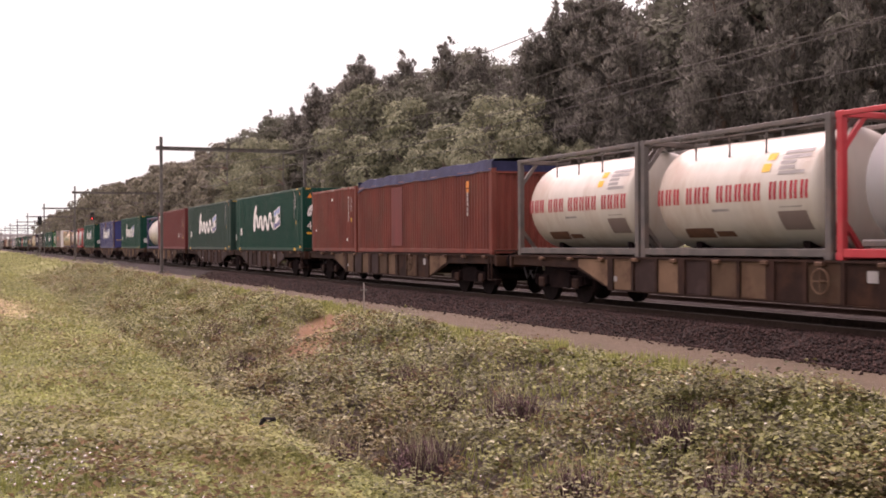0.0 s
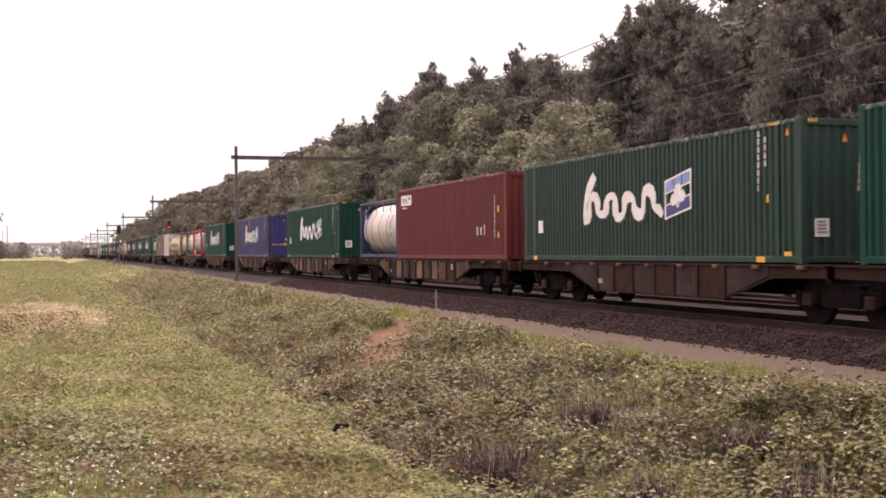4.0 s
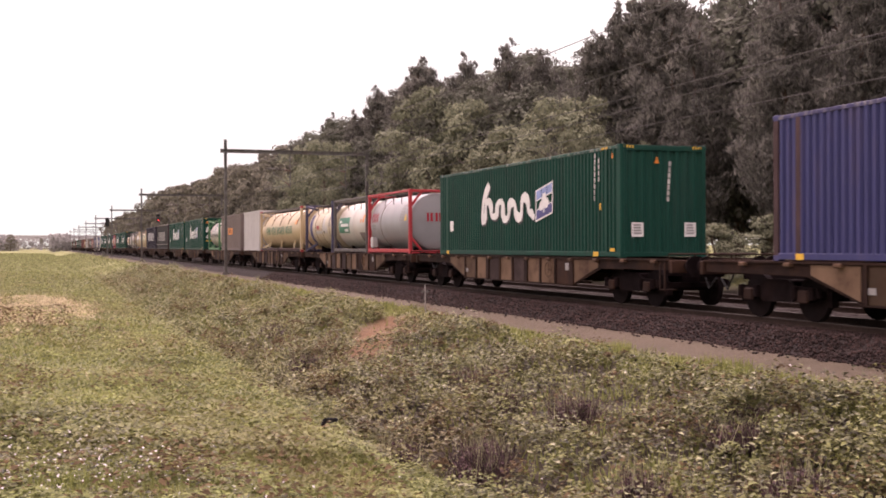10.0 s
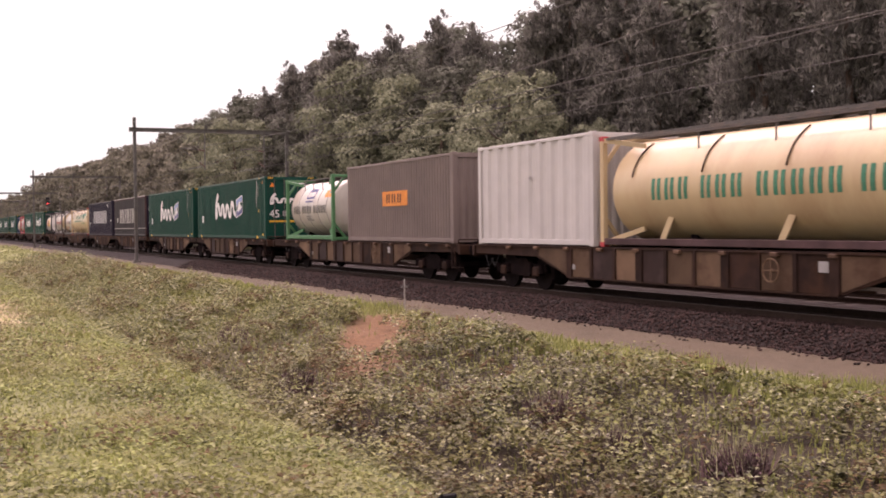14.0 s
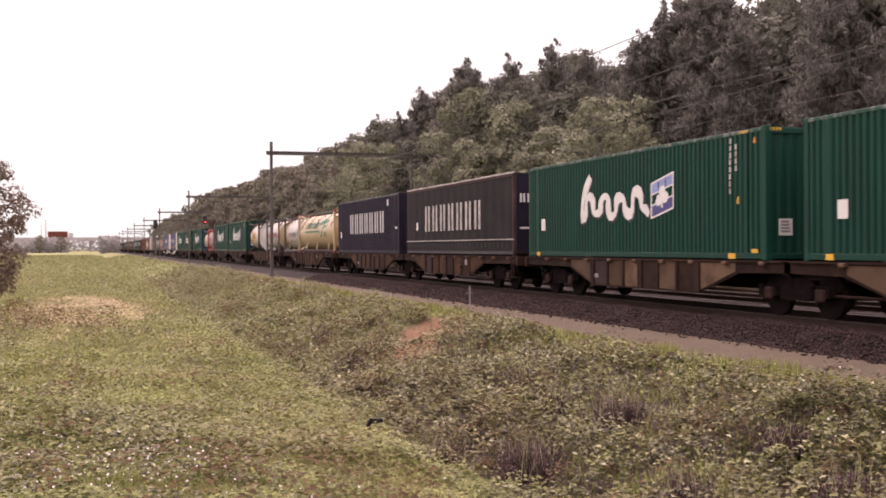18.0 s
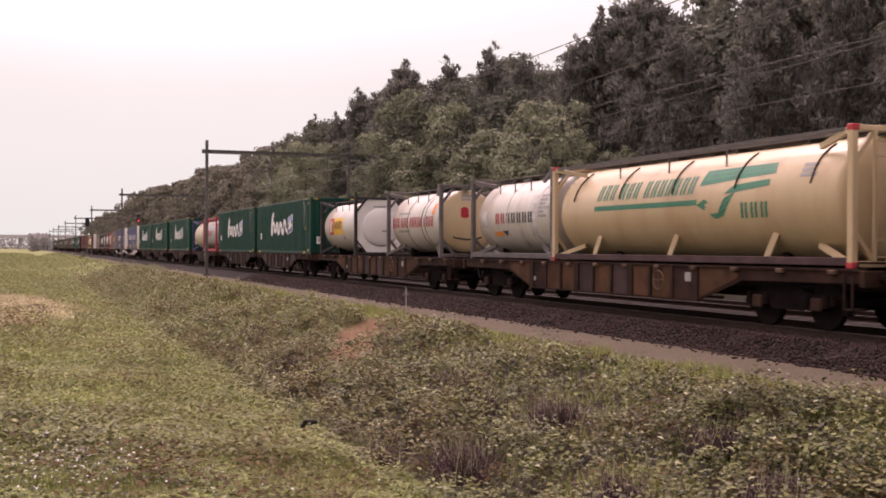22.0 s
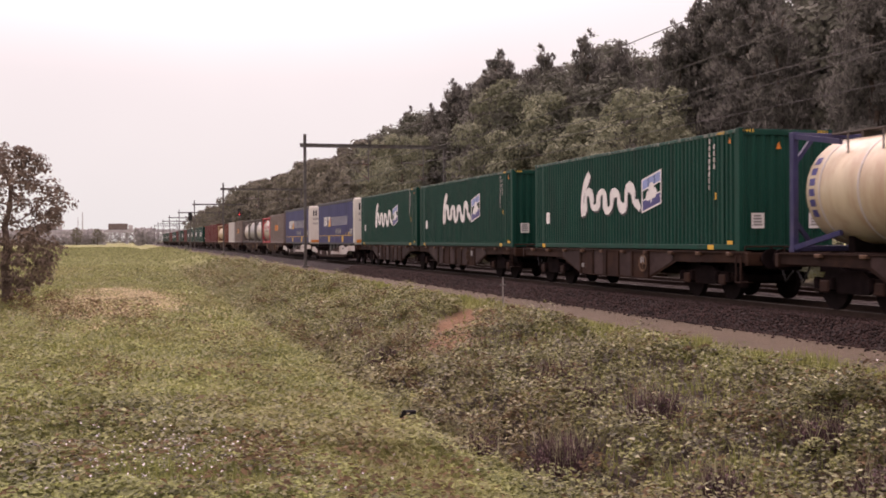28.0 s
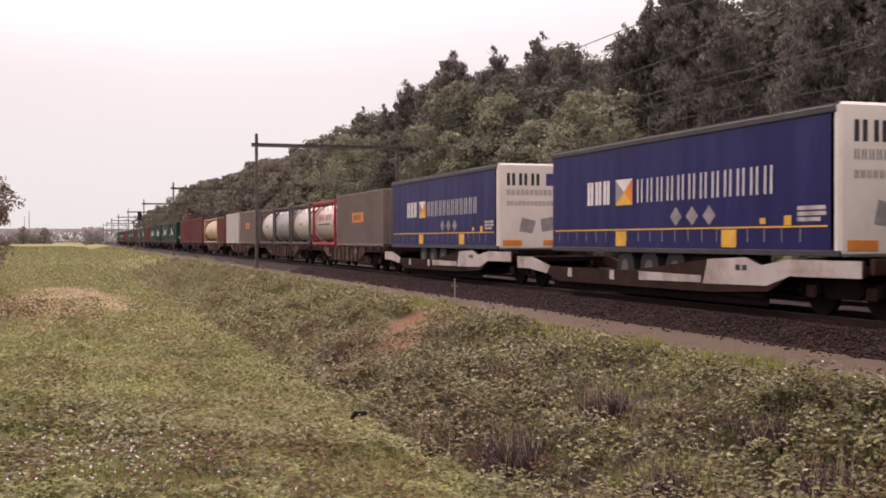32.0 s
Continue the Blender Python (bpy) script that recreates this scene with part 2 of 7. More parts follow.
def ground_material():
    m = bpy.data.materials.new("meadow_soil_and_path")
    m.use_nodes = True
    n, l = m.node_tree.nodes, m.node_tree.links
    b = n["Principled BSDF"]
    b.inputs["Roughness"].default_value = 0.95
    b.inputs["Specular IOR Level"].default_value = 0.2
    tcn = n.new("ShaderNodeTexCoord")

    def nz(scale, detail=5, rough=0.6):
        t = n.new("ShaderNodeTexNoise")
        t.inputs["Scale"].default_value, t.inputs["Detail"].default_value, t.inputs["Roughness"].default_value = scale, detail, rough
        l.new(tcn.outputs["Object"], t.inputs["Vector"])
        return t.outputs["Fac"]

    def math_(op, a, c=None):
        t = n.new("ShaderNodeMath")
        t.operation = op
        for i, v in enumerate((a, c)):
            if v is None:
                continue
            if isinstance(v, (int, float)):
                t.inputs[i].default_value = v
            else:
                l.new(v, t.inputs[i])
        return t.outputs[0]

    def ramp(v, a, c, lo=0.0, hi=1.0):
        t = n.new("ShaderNodeMapRange")
        t.interpolation_type = "SMOOTHSTEP"
        for k, q in (("From Min", a), ("From Max", c), ("To Min", lo), ("To Max", hi)):
            t.inputs[k].default_value = q
        l.new(v, t.inputs["Value"])
        return t.outputs[0]

    def mix(f, a, c):
        t = n.new("ShaderNodeMix")
        t.data_type = "RGBA"
        l.new(f, t.inputs[0])
        for i, v in ((6, a), (7, c)):
            if isinstance(v, tuple):
                t.inputs[i].default_value = (*v, 1)
            else:
                l.new(v, t.inputs[i])
        return t.outputs[2]

    xyz = n.new("ShaderNodeSeparateXYZ")
    l.new(tcn.outputs["Object"], xyz.inputs[0])
    x, y = xyz.outputs[0], xyz.outputs[1]
    big, mid, fine = nz(0.12), nz(0.9), nz(9.0)
    yy0 = math_("ADD", y, math_("MULTIPLY", math_("SUBTRACT", mid, 0.5), 0.9))
    col = mix(ramp(mid, 0.35, 0.65), (0.14, 0.142, 0.046), (0.195, 0.195, 0.066))
    col = mix(ramp(big, 0.45, 0.62), col, (0.178, 0.184, 0.082))
    col = mix(ramp(fine, 0.45, 0.7, 0, 0.6), col, (0.07, 0.062, 0.034))

    def blob(cx, cy, rx, ry, edge=0.5, turn=0.0):
        ux, uy = math_("SUBTRACT", x, cx), math_("SUBTRACT", y, cy)
        c, s = cos(turn), sin(turn)
        dx = math_("DIVIDE", math_("ADD", math_("MULTIPLY", ux, c), math_("MULTIPLY", uy, s)), rx)
        dy = math_("DIVIDE", math_("SUBTRACT", math_("MULTIPLY", uy, c), math_("MULTIPLY", ux, s)), ry)
        d = math_("SQRT", math_("ADD", math_("MULTIPLY", dx, dx), math_("MULTIPLY", dy, dy)))
        d = math_("ADD", d, math_("MULTIPLY", math_("SUBTRACT", mid, 0.5), 1.2))
        return ramp(d, 1.0 + edge / 2, 1.0 - edge / 2)

    # litter under the thicket on the bank, its colour darkened for the shade there
    shaded_litter = math_("MULTIPLY", ramp(yy0, 4.2, 4.9), ramp(yy0, 9.9, 9.2))
    col = mix(math_("MULTIPLY", shaded_litter, ramp(x, -48.0, -22.0)), col, (0.034, 0.025, 0.015))
    # dry straw patches in the field
    for cx, cy, rx, ry in ((-36.5, -0.4, 8.5, 2.0), (-72, -4, 14, 2.2)):
        col = mix(math_("MULTIPLY", blob(cx, cy, rx, ry), 0.9), col, (0.42, 0.35, 0.23))
    # the bare reddish soil on the bank
    soil = mix(ramp(fine, 0.35, 0.65), (0.090, 0.045, 0.021), (0.140, 0.075, 0.034))
    col = mix(blob(-27.4, 8.3, 4.4, 0.95, 0.8, -0.42), col, soil)
    # the sandy path beside the ballast
    yy = math_("ADD", y, math_("MULTIPLY", math_("SUBTRACT", mid, 0.5), 0.9))
    band = math_("MULTIPLY", ramp(yy, 10.3, 10.7), ramp(y, 30.0, 24.0))
    sand = mix(ramp(fine, 0.35, 0.7), (0.092, 0.070, 0.046), (0.066, 0.050, 0.033))
    sand = mix(ramp(mid, 0.5, 0.7, 0, 0.7), sand, (0.055, 0.042, 0.026))
    sand = mix(ramp(y, 12.5, 13.2), sand, (0.045, 0.036, 0.028))
    col = mix(band, col, sand)
    l.new(col, b.inputs["Base Color"])
    bp = n.new("ShaderNodeBump")
    bp.inputs["Strength"].default_value, bp.inputs["Distance"].default_value = 0.7, 0.05
    l.new(nz(22.0, 6), bp.inputs["Height"])
    l.new(bp.outputs[0], b.inputs["Normal"])
    return m


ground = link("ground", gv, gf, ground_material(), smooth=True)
tagged(ground, "rough meadow with a ditch, grassy bank and sandy path", "ground", kind="structure")

# ---- ballast, sleepers, rails ----
rng = np.random.default_rng(3)
ballast_mat = mat("ballast_stone", (0.012, 0.007, 0.0055), 0.9, 0, 0.4, 9, (0.026, 0.016, 0.013), 0.7, 2.0, 0.8, 40, spec=0.15)
stone_mat = mat("loose_ballast", (0.026, 0.0145, 0.012), 0.85, 0, 0.3, 6, (0.019, 0.0115, 0.009), 0.6, 1.0, 0, 40, island=0.85, spec=0.15)
prof = [(12.5, -0.5), (12.85, -0.36), (13.45, -0.14), (16.7, -0.14), (17.1, -0.2), (17.5, -0.14), (20.8, -0.14), (21.6, -0.4), (22.4, -0.5)]


def ballast_z(y):
    return float(np.interp(y, [p[0] for p in prof], [p[1] for p in prof]))


bx = grid_steps(-900, 60, 0.5, 0.08, -60, 0)
bv = [(x, y, z + 0.04 * noise.noise((x * 2.1, y * 2.1, 0))) for x in bx for y, z in prof]
k = len(prof)
bf = [(i * k + j, (i + 1) * k + j, (i + 1) * k + j + 1, i * k + j + 1) for i in range(len(bx) - 1) for j in range(k - 1)]
tagged(link("ballast_bed", bv, bf, ballast_mat), "dark brown crushed stone ballast under two tracks", "ballast", kind="structure")


def scatter_mesh(name, base_v, base_f, pos, rot, size, material):
    """Many loose pieces as one mesh: base shape turned by rot (n x 3 x 3), sized and moved to pos."""
    nb = len(base_v)
    v = np.einsum("nij,bj->nbi", rot, base_v) * size[:, None, None] if size.ndim == 1 else np.einsum("nij,nbj->nbi", rot, base_v[None] * size[:, None, :])
    v = (v + pos[:, None, :]).reshape(-1, 3)
    fa = (np.asarray(base_f)[None] + (np.arange(len(pos)) * nb)[:, None, None]).reshape(-1, len(base_f[0]))
    me = bpy.data.meshes.new(name)
    c = fa.shape[1]
    me.vertices.add(len(v))
    me.vertices.foreach_set("co", v.astype(np.float32).ravel())
    me.loops.add(fa.size)
    me.loops.foreach_set("vertex_index", fa.astype(np.int32).ravel())
    me.polygons.add(len(fa))
    me.polygons.foreach_set("loop_start", (np.arange(len(fa)) * c).astype(np.int32))
    me.polygons.foreach_set("loop_total", np.full(len(fa), c, np.int32))
    me.update(calc_edges=True)
    me.materials.append(material)
    return new(name, me)


def turns(n, tilt=None, g=rng):
    """Random rotations; tilt: the most that they lean, in radians (None: any way up)."""
    a = g.uniform(0, 2 * pi, n)
    if tilt is None:
        q = g.normal(size=(n, 4))
        q /= np.linalg.norm(q, axis=1)[:, None]
        w, x, y, z = q.T
        return np.stack([1 - 2 * (y * y + z * z), 2 * (x * y - z * w), 2 * (x * z + y * w), 2 * (x * y + z * w), 1 - 2 * (x * x + z * z), 2 * (y * z - x * w),
                         2 * (x * z - y * w), 2 * (y * z + x * w), 1 - 2 * (x * x + y * y)], 1).reshape(n, 3, 3)
    b = g.uniform(-1, 1, n) * tilt
    d = g.uniform(0, 2 * pi, n)
    rz = np.zeros((n, 3, 3))
    rz[:, 0, 0] = rz[:, 1, 1] = np.cos(a)
    rz[:, 0, 1], rz[:, 1, 0], rz[:, 2, 2] = -np.sin(a), np.sin(a), 1
    ax = np.stack([np.cos(d), np.sin(d), 0 * d], 1)
    kx = np.zeros((n, 3, 3))
    kx[:, 0, 1], kx[:, 0, 2], kx[:, 1, 0], kx[:, 1, 2], kx[:, 2, 0], kx[:, 2, 1] = -ax[:, 2], ax[:, 1], ax[:, 2], -ax[:, 0], -ax[:, 1], ax[:, 0]
    rt = np.eye(3)[None] + np.sin(b)[:, None, None] * kx + (1 - np.cos(b))[:, None, None] * (kx @ kx)
    return rt @ rz


octa_v = np.array([(1, 0.1, 0), (-0.9, 0, 0.2), (0, 0.8, -0.1), (0.1, -0.9, 0), (0, 0.1, 0.7), (0.1, 0, -0.7)])
octa_f = [(0, 2, 4), (2, 1, 4), (1, 3, 4), (3, 0, 4), (2, 0, 5), (1, 2, 5), (3, 1, 5), (0, 3, 5)]
ns = 26000
sx = -9 - 60 * rng.uniform(0, 1, ns) ** 1.5
sy = rng.uniform(12.5, 14.2, ns) - 0.25 * (rng.uniform(0, 1, ns) > 0.93) * rng.uniform(0, 2, ns)
sz = np.array([max(ballast_z(q), -0.46) for q in sy])
stones = scatter_mesh("ballast_stones", octa_v, octa_f, np.stack([sx, sy, sz + 0.012], 1), turns(ns), rng.uniform(0.022, 0.05, ns) * (1 + (-sx - 9) / 130), stone_mat)
tagged(stones, "loose brown crushed ballast stones on the track shoulder", "stones", kind="stuff")

track = tagged(empty("railway_track"), "double railway track of steel rails on concrete sleepers", "track", kind="structure")
for yc in (YC, YC2):
    for q in (-0.7535, 0.7535):
        bm = boxes((-900, 60, yc + q - 0.036, yc + q + 0.036, -0.035, -0.008), (-900, 60, yc + q - 0.009, yc + q + 0.009, -0.13, -0.035), (-900, 60, yc + q - 0.07, yc + q + 0.07, -0.155, -0.13))
        rl = part("rail", bm, M["railside"], track)
        part("running_surface", boxes((-900, 60, yc + q - 0.03, yc + q + 0.03, -0.008, 0.0)), M["rail"], rl, "worn shiny rail head")
sl_me = None
for i in range(150):
    if sl_me is None:
        ob = part("sleeper", boxes((-0.13, 0.13, -1.26, 1.26, -0.24, -0.135), bevel=0.02), M["sleeper"], track)
        sl_me = ob.data
    else:
        ob = new("sleeper", sl_me)
        ob.parent = track
    ob.location = (-9 - 0.6 * i, YC, 0)
bm = bmesh.new()
for i in range(250):
    box(bm, -9 - 0.6 * i - 0.13, -9 - 0.6 * i + 0.13, YC2 - 1.26, YC2 + 1.26, -0.24, -0.135)
for i in range(300):
    box(bm, -99 - 0.6 * i - 0.13, -99 - 0.6 * i + 0.13, YC - 1.26, YC + 1.26, -0.24, -0.135)
ob = part("far_sleepers", bm, M["sleeper"], track)
ob["kind"] = "stuff"

# ---- catenary portals ----
MAST_X = [-79.3, -149.4, -214.7, -278.8, -342.0, -405.0, -468.0, -531.0]


def lattice_mast(bm, x, y, z0, z1, w=0.19):
    """An I-shaped steel mast."""
    box(bm, x - w / 2, x + w / 2, y - w / 2, y - w / 2 + 0.02, z0, z1)
    box(bm, x - w / 2, x + w / 2, y + w / 2 - 0.02, y + w / 2, z0, z1)
    box(bm, x - 0.012, x + 0.012, y - w / 2 + 0.02, y + w / 2 - 0.02, z0, z1)


def insulator(a, b, parent):
    bm = bmesh.new()
    a, b = Vector(a), Vector(b)
    for i in range(5):
        c = a.lerp(b, (i + 0.5) / 5)
        d = (b - a).normalized() * 0.025
        rod(bm, c - d, c + d, 0.07, 8, 0.03)
    rod(bm, a, b, 0.025, 6)
    return part("insulator", bm, M["insul"], parent, "brown ribbed insulator")


M["insul"] = mat("brown_porcelain", (0.12, 0.06, 0.04), 0.3, 0, 0.2, 6)


def portal(x):
    p = tagged(empty("catenary_portal", pose(x, 0, 0)), "grey steel catenary portal spanning both tracks", "catenary mast", "catenary portals")
    for y, top in ((YM, 8.95), (YM2, 8.3)):
        bm = bmesh.new()
        lattice_mast(bm, 0, y, -0.42, top)
        box(bm, -0.22, 0.22, y - 0.22, y + 0.22, -0.6, -0.3)
        part("mast", bm, M["mast"], p)
    bm = boxes((-0.11, 0.11, YM - 0.35, YM2 + 0.2, 8.27, 8.29), (-0.11, 0.11, YM - 0.35, YM2 + 0.2, 8.03, 8.05), (-0.01, 0.01, YM - 0.35, YM2 + 0.2, 8.05, 8.27))
    part("cross_beam", bm, M["mast"], p)
    part("bracket", boxes((-0.06, 0.06, YM - 0.3, YM - 0.12, 8.1, 8.3)), M["mast"], p)
    part("bracket", boxes((-0.06, 0.06, YM + 4.55, YM + 4.75, 8.29, 8.55), (-0.2, 0.2, YM + 4.4, YM + 4.9, 8.53, 8.58)), M["mast"], p)
    for yc in (YC, YC2):
        bm = bmesh.new()
        rod(bm, (0, yc + 1.6, 8.04), (0, yc + 1.6, 5.6), 0.045)
        rod(bm, (0, yc + 1.6, 6.9), (0, yc, 7.0), 0.03)
        rod(bm, (0, yc + 1.6, 5.8), (0, yc, 7.0), 0.025)
        rod(bm, (0, yc + 1.6, 5.8), (0, yc - 0.2, 5.52), 0.02)
        part("cantilever", bm, M["mast"], p)
        insulator((0, yc + 1.6, 6.85), (0, yc + 1.2, 6.92), p)
        insulator((0, yc + 1.6, 5.8), (0, yc + 1.2, 6.1), p)
    return p


for x in MAST_X:
    portal(x)


def wire(name, y0, z_at, sag, label, r=0.012):
    """A wire hung from portal to portal, sagging between them."""
    xs = [-9.5, *MAST_X, -600]
    bm = bmesh.new()
    for a, b in zip(xs, xs[1:]):
        pts = [(a + (b - a) * i / 10, y0, z_at - sag * 4 * (i / 10) * (1 - i / 10)) for i in range(11)]
        rings = [[bm.verts.new((px, py + r * cos(2 * pi * k / 5), pz + r * sin(2 * pi * k / 5))) for k in range(5)] for px, py, pz in pts]
        for p, q in zip(rings, rings[1:]):
            for k in range(5):
                bm.faces.new((p[k], p[(k + 1) % 5], q[(k + 1) % 5], q[k]))
    bmesh.ops.remove_doubles(bm, verts=bm.verts, dist=0.001)
    return tagged(part(name, bm, M["wire"]), label, "wire")


for yc in (YC, YC2):
    wire("contact_wire", yc - 0.1, 5.5, 0.0, "thin copper contact wire above the rails")
    wire("messenger_wire", yc, 7.0, 0.9, "sagging messenger wire above the contact wire", 0.014)
    bm = bmesh.new()
    xs = [-9.5, *MAST_X[:4]]
    for a, b in zip(xs, xs[1:]):
        for i in range(1, 10):
            rod(bm, (a + (b - a) * i / 10, yc - 0.05, 5.5), (a + (b - a) * i / 10, yc - 0.02, 7.0 - 0.9 * 4 * (i / 10) * (1 - i / 10)), 0.006, 4)
    tagged(part("dropper_wires", bm, M["wire"]), "thin dropper wires between the contact and messenger wires", "wire", kind="stuff")
wire("feeder_wire", YM + 4.65, 8.6, 0.4, "feeder wire along the top of the portals", 0.016)

# ---- small trackside things ----
bm = bmesh.new()
rod(bm, (0, 0, -0.5), (0, 0, 0.36), 0.02, 10)
rod(bm, (0, 0, 0.36), (0, 0, 0.40), 0.02, 10, 0.01)
post = tagged(empty("marker_post", pose(-31.0, 10.45, 0)), "short white weathered marker post beside the path", "post")
part("shaft", bm, M["post"], post)
part("plate", boxes((-0.012, 0.012, -0.1, 0.1, 0.16, 0.22)), M["mast"], post, "narrow grey cross plate")

M["stick"] = mat("charred_wood", (0.005, 0.004, 0.004), 0.9, 0, 0.3, 20)
bm = bmesh.new()
zs = ground_z(-13.05, 3.15) + 0.11
rod(bm, (0, 0, zs - 0.25), (0.0, -0.02, zs + 0.02), 0.018, 7, 0.022)
rod(bm, (0.0, -0.02, zs + 0.02), (0.015, -0.035, zs + 0.07), 0.024, 7, 0.025)
rod(bm, (0.015, -0.035, zs + 0.07), (0.015, 0.0, zs + 0.1), 0.03, 7, 0.032)
rod(bm, (0.015, 0.0, zs + 0.1), (-0.04, 0.15, zs + 0.095), 0.036, 7, 0.024)
st = part("burnt_stick", bm, M["stick"])
st.location = (-13.05, 3.15, 0)
tagged(st, "small black charred stick standing in the grass", "stick")


def signal(x, y, top, lit):
    s = tagged(empty("railway_signal", pose(x, y, 0)), "railway signal on a post with a black head" + (" showing red" if lit else ""), "railway signal")
    bm = bmesh.new()
    rod(bm, (0, 0, -0.5), (0, 0, top - 0.9), 0.09, 10)
    part("pole", bm, M["mast"], s)
    bm = boxes((-0.15, 0.1, -0.35, 0.35, top - 1.6, top), bevel=0.08)
    head = part("head", bm, M["black"], s)
    for i in range(3):
        bm = bmesh.new()
        z = top - 0.3 - 0.48 * i
        rod(bm, (0.1, 0, z), (0.14, 0, z), 0.11, 12)
        lens = part("lens", bm, M["redlamp"] if lit and i == 2 else M["black"], head, "glowing red lamp" if lit and i == 2 else "")
    part("ladder", boxes((-0.3, -0.26, -0.2, -0.16, -0.4, top - 1.2), (-0.3, -0.26, 0.16, 0.2, -0.4, top - 1.2),
                         *[(-0.3, -0.27, -0.2, 0.2, 0.3 * i, 0.3 * i + 0.03) for i in range(int((top - 1.4) / 0.3))]), M["mast"], s)
    return s


red = bpy.data.materials.new("red_signal_lamp")
red.use_nodes = True
red.node_tree.nodes["Principled BSDF"].inputs["Base Color"].default_value = (0.6, 0.02, 0.02, 1)
red.node_tree.nodes["Principled BSDF"].inputs["Emission Color"].default_value = (1, 0.06, 0.05, 1)
red.node_tree.nodes["Principled BSDF"].inputs["Emission Strength"].default_value = 4
M["redlamp"] = red
signal(-215.9, 11.4, 6.8, False)
signal(-237.4, 22.5, 8.1, True)
bm = boxes((-0.45, 0.45, -0.3, 0.3, -0.5, 0.6), bevel=0.04)
cab = part("relay_cabinet", bm, M["mast"])
cab.location = (-226, 11.2, 0)
tagged(cab, "small grey metal relay cabinet beside the track", "cabinet")



# ---- meadow plants ----
def leaf_mat(name, color, var=0.45, rough=0.55, spec=0.35, warm=None, through_light=0.4, rand=0.0):
    m = mat(name, color, rough, 0, 0.25, 1.2, warm, 0.7 if warm else 0.0, 0.35, island=var, rand=rand, spec=spec)
    n, l = m.node_tree.nodes, m.node_tree.links
    b = n["Principled BSDF"]
    tr = n.new("ShaderNodeBsdfTranslucent")
    l.new(b.inputs["Base Color"].links[0].from_socket, tr.inputs["Color"])
    mx = n.new("ShaderNodeMixShader")
    mx.inputs[0].default_value = through_light
    l.new(b.outputs[0], mx.inputs[1])
    l.new(tr.outputs[0], mx.inputs[2])
    l.new(mx.outputs[0], n["Material Output"].inputs["Surface"])
    return m


M["grass"] = leaf_mat("grass_blades", (0.195, 0.213, 0.070), 0.4, 0.8, 0.08, (0.235, 0.215, 0.105))
M["weed"] = leaf_mat("meadow_weed_leaves", (0.175, 0.192, 0.064), 0.6, 0.65, 0.2, (0.21, 0.17, 0.072))
M["bramble"] = leaf_mat("bramble_leaves", (0.086, 0.086, 0.026), 0.85, 0.55, 0.20, (0.098, 0.066, 0.026), 0.14)
M["bankweed"] = leaf_mat("green_bank_leaves", (0.138, 0.143, 0.046), 0.6, 0.6, 0.24, (0.175, 0.135, 0.06), 0.28)
M["deadweed"] = leaf_mat("withered_leaves", (0.115, 0.078, 0.042), 0.45, 0.85, 0.1)
M["straw"] = leaf_mat("dry_grass", (0.46, 0.39, 0.26), 0.35, 0.7, 0.2)
# whitish highlights on the brambles, put into leaf colour; pale stalks share it
M["paleweed"] = leaf_mat("leaf_highlight_and_stalk", (0.27, 0.26, 0.15), 0.4, 0.6, 0.25, None, 0.2)
M["petal"] = mat("white_petals", (0.5, 0.47, 0.45), 0.6, 0, 0.1, 5)
M["stem"] = mat("dead_purple_stems", (0.078, 0.046, 0.046), 0.8, 0, 0.3, 8, island=0.5)

GX, GY = np.array(gx), np.array(gy)
GZ = np.array([v[2] for v in gv]).reshape(len(gx), len(gy))


def gz_many(x, y):
    """The ground's height at many places, from the sheet itself."""
    i = np.clip(np.searchsorted(GX, x) - 1, 0, len(GX) - 2)
    j = np.clip(np.searchsorted(GY, y) - 1, 0, len(GY) - 2)
    fx, fy = (x - GX[i]) / (GX[i + 1] - GX[i]), (y - GY[j]) / (GY[j + 1] - GY[j])
    return GZ[i, j] * (1 - fx) * (1 - fy) + GZ[i + 1, j] * fx * (1 - fy) + GZ[i, j + 1] * (1 - fx) * fy + GZ[i + 1, j + 1] * fx * fy


def lumps(x, y, s, seed):
    """Smooth uneven values from about 0 to 1."""
    q = np.zeros_like(x)
    g2 = np.random.default_rng(seed)
    for k in range(7):
        a, ph = g2.uniform(0, 2 * pi), g2.uniform(0, 2 * pi)
        f = s * g2.uniform(0.5, 2.2)
        q += np.sin((x * cos(a) + y * sin(a)) * f + ph + 1.3 * np.sin((x * sin(a) - y * cos(a)) * f * 0.7 + ph * 2))
    return np.clip(0.5 + q / 7.5, 0, 1)


def spread(n, near, far, power, y_lo, y_hi):
    x = -near - (far - near) * rng.uniform(0, 1, n) ** power
    lo = np.maximum(y_lo, 0.125 * x - 1.2)
    y = lo + (y_hi - lo) * rng.uniform(0, 1, n)
    return x, y


def soil_free(x, y):
    n = lumps(x, y, 1.2, 5) - 0.5
    ux, uy = x + 27.4, y - 8.3
    c, s = cos(-0.42), sin(-0.42)
    a = ((ux * c + uy * s) / 4.2) ** 2 + ((uy * c - ux * s) / 0.9) ** 2 > 1 + n
    b = ((x + 36.5) / 8.5) ** 2 + ((y + 0.4) / 2.0) ** 2 > 1 + n
    bare = ((x + 12.8) / 0.55) ** 2 + ((y - 3.12) / 0.32) ** 2 > 1
    return bare & (a | (rng.uniform(0, 1, len(x)) < 0.07)) & (b | (rng.uniform(0, 1, len(x)) < 0.25)) & (y < 10.32 + 0.5 * n + 0.5 * np.clip((-x - 20) / 15, 0, 1))


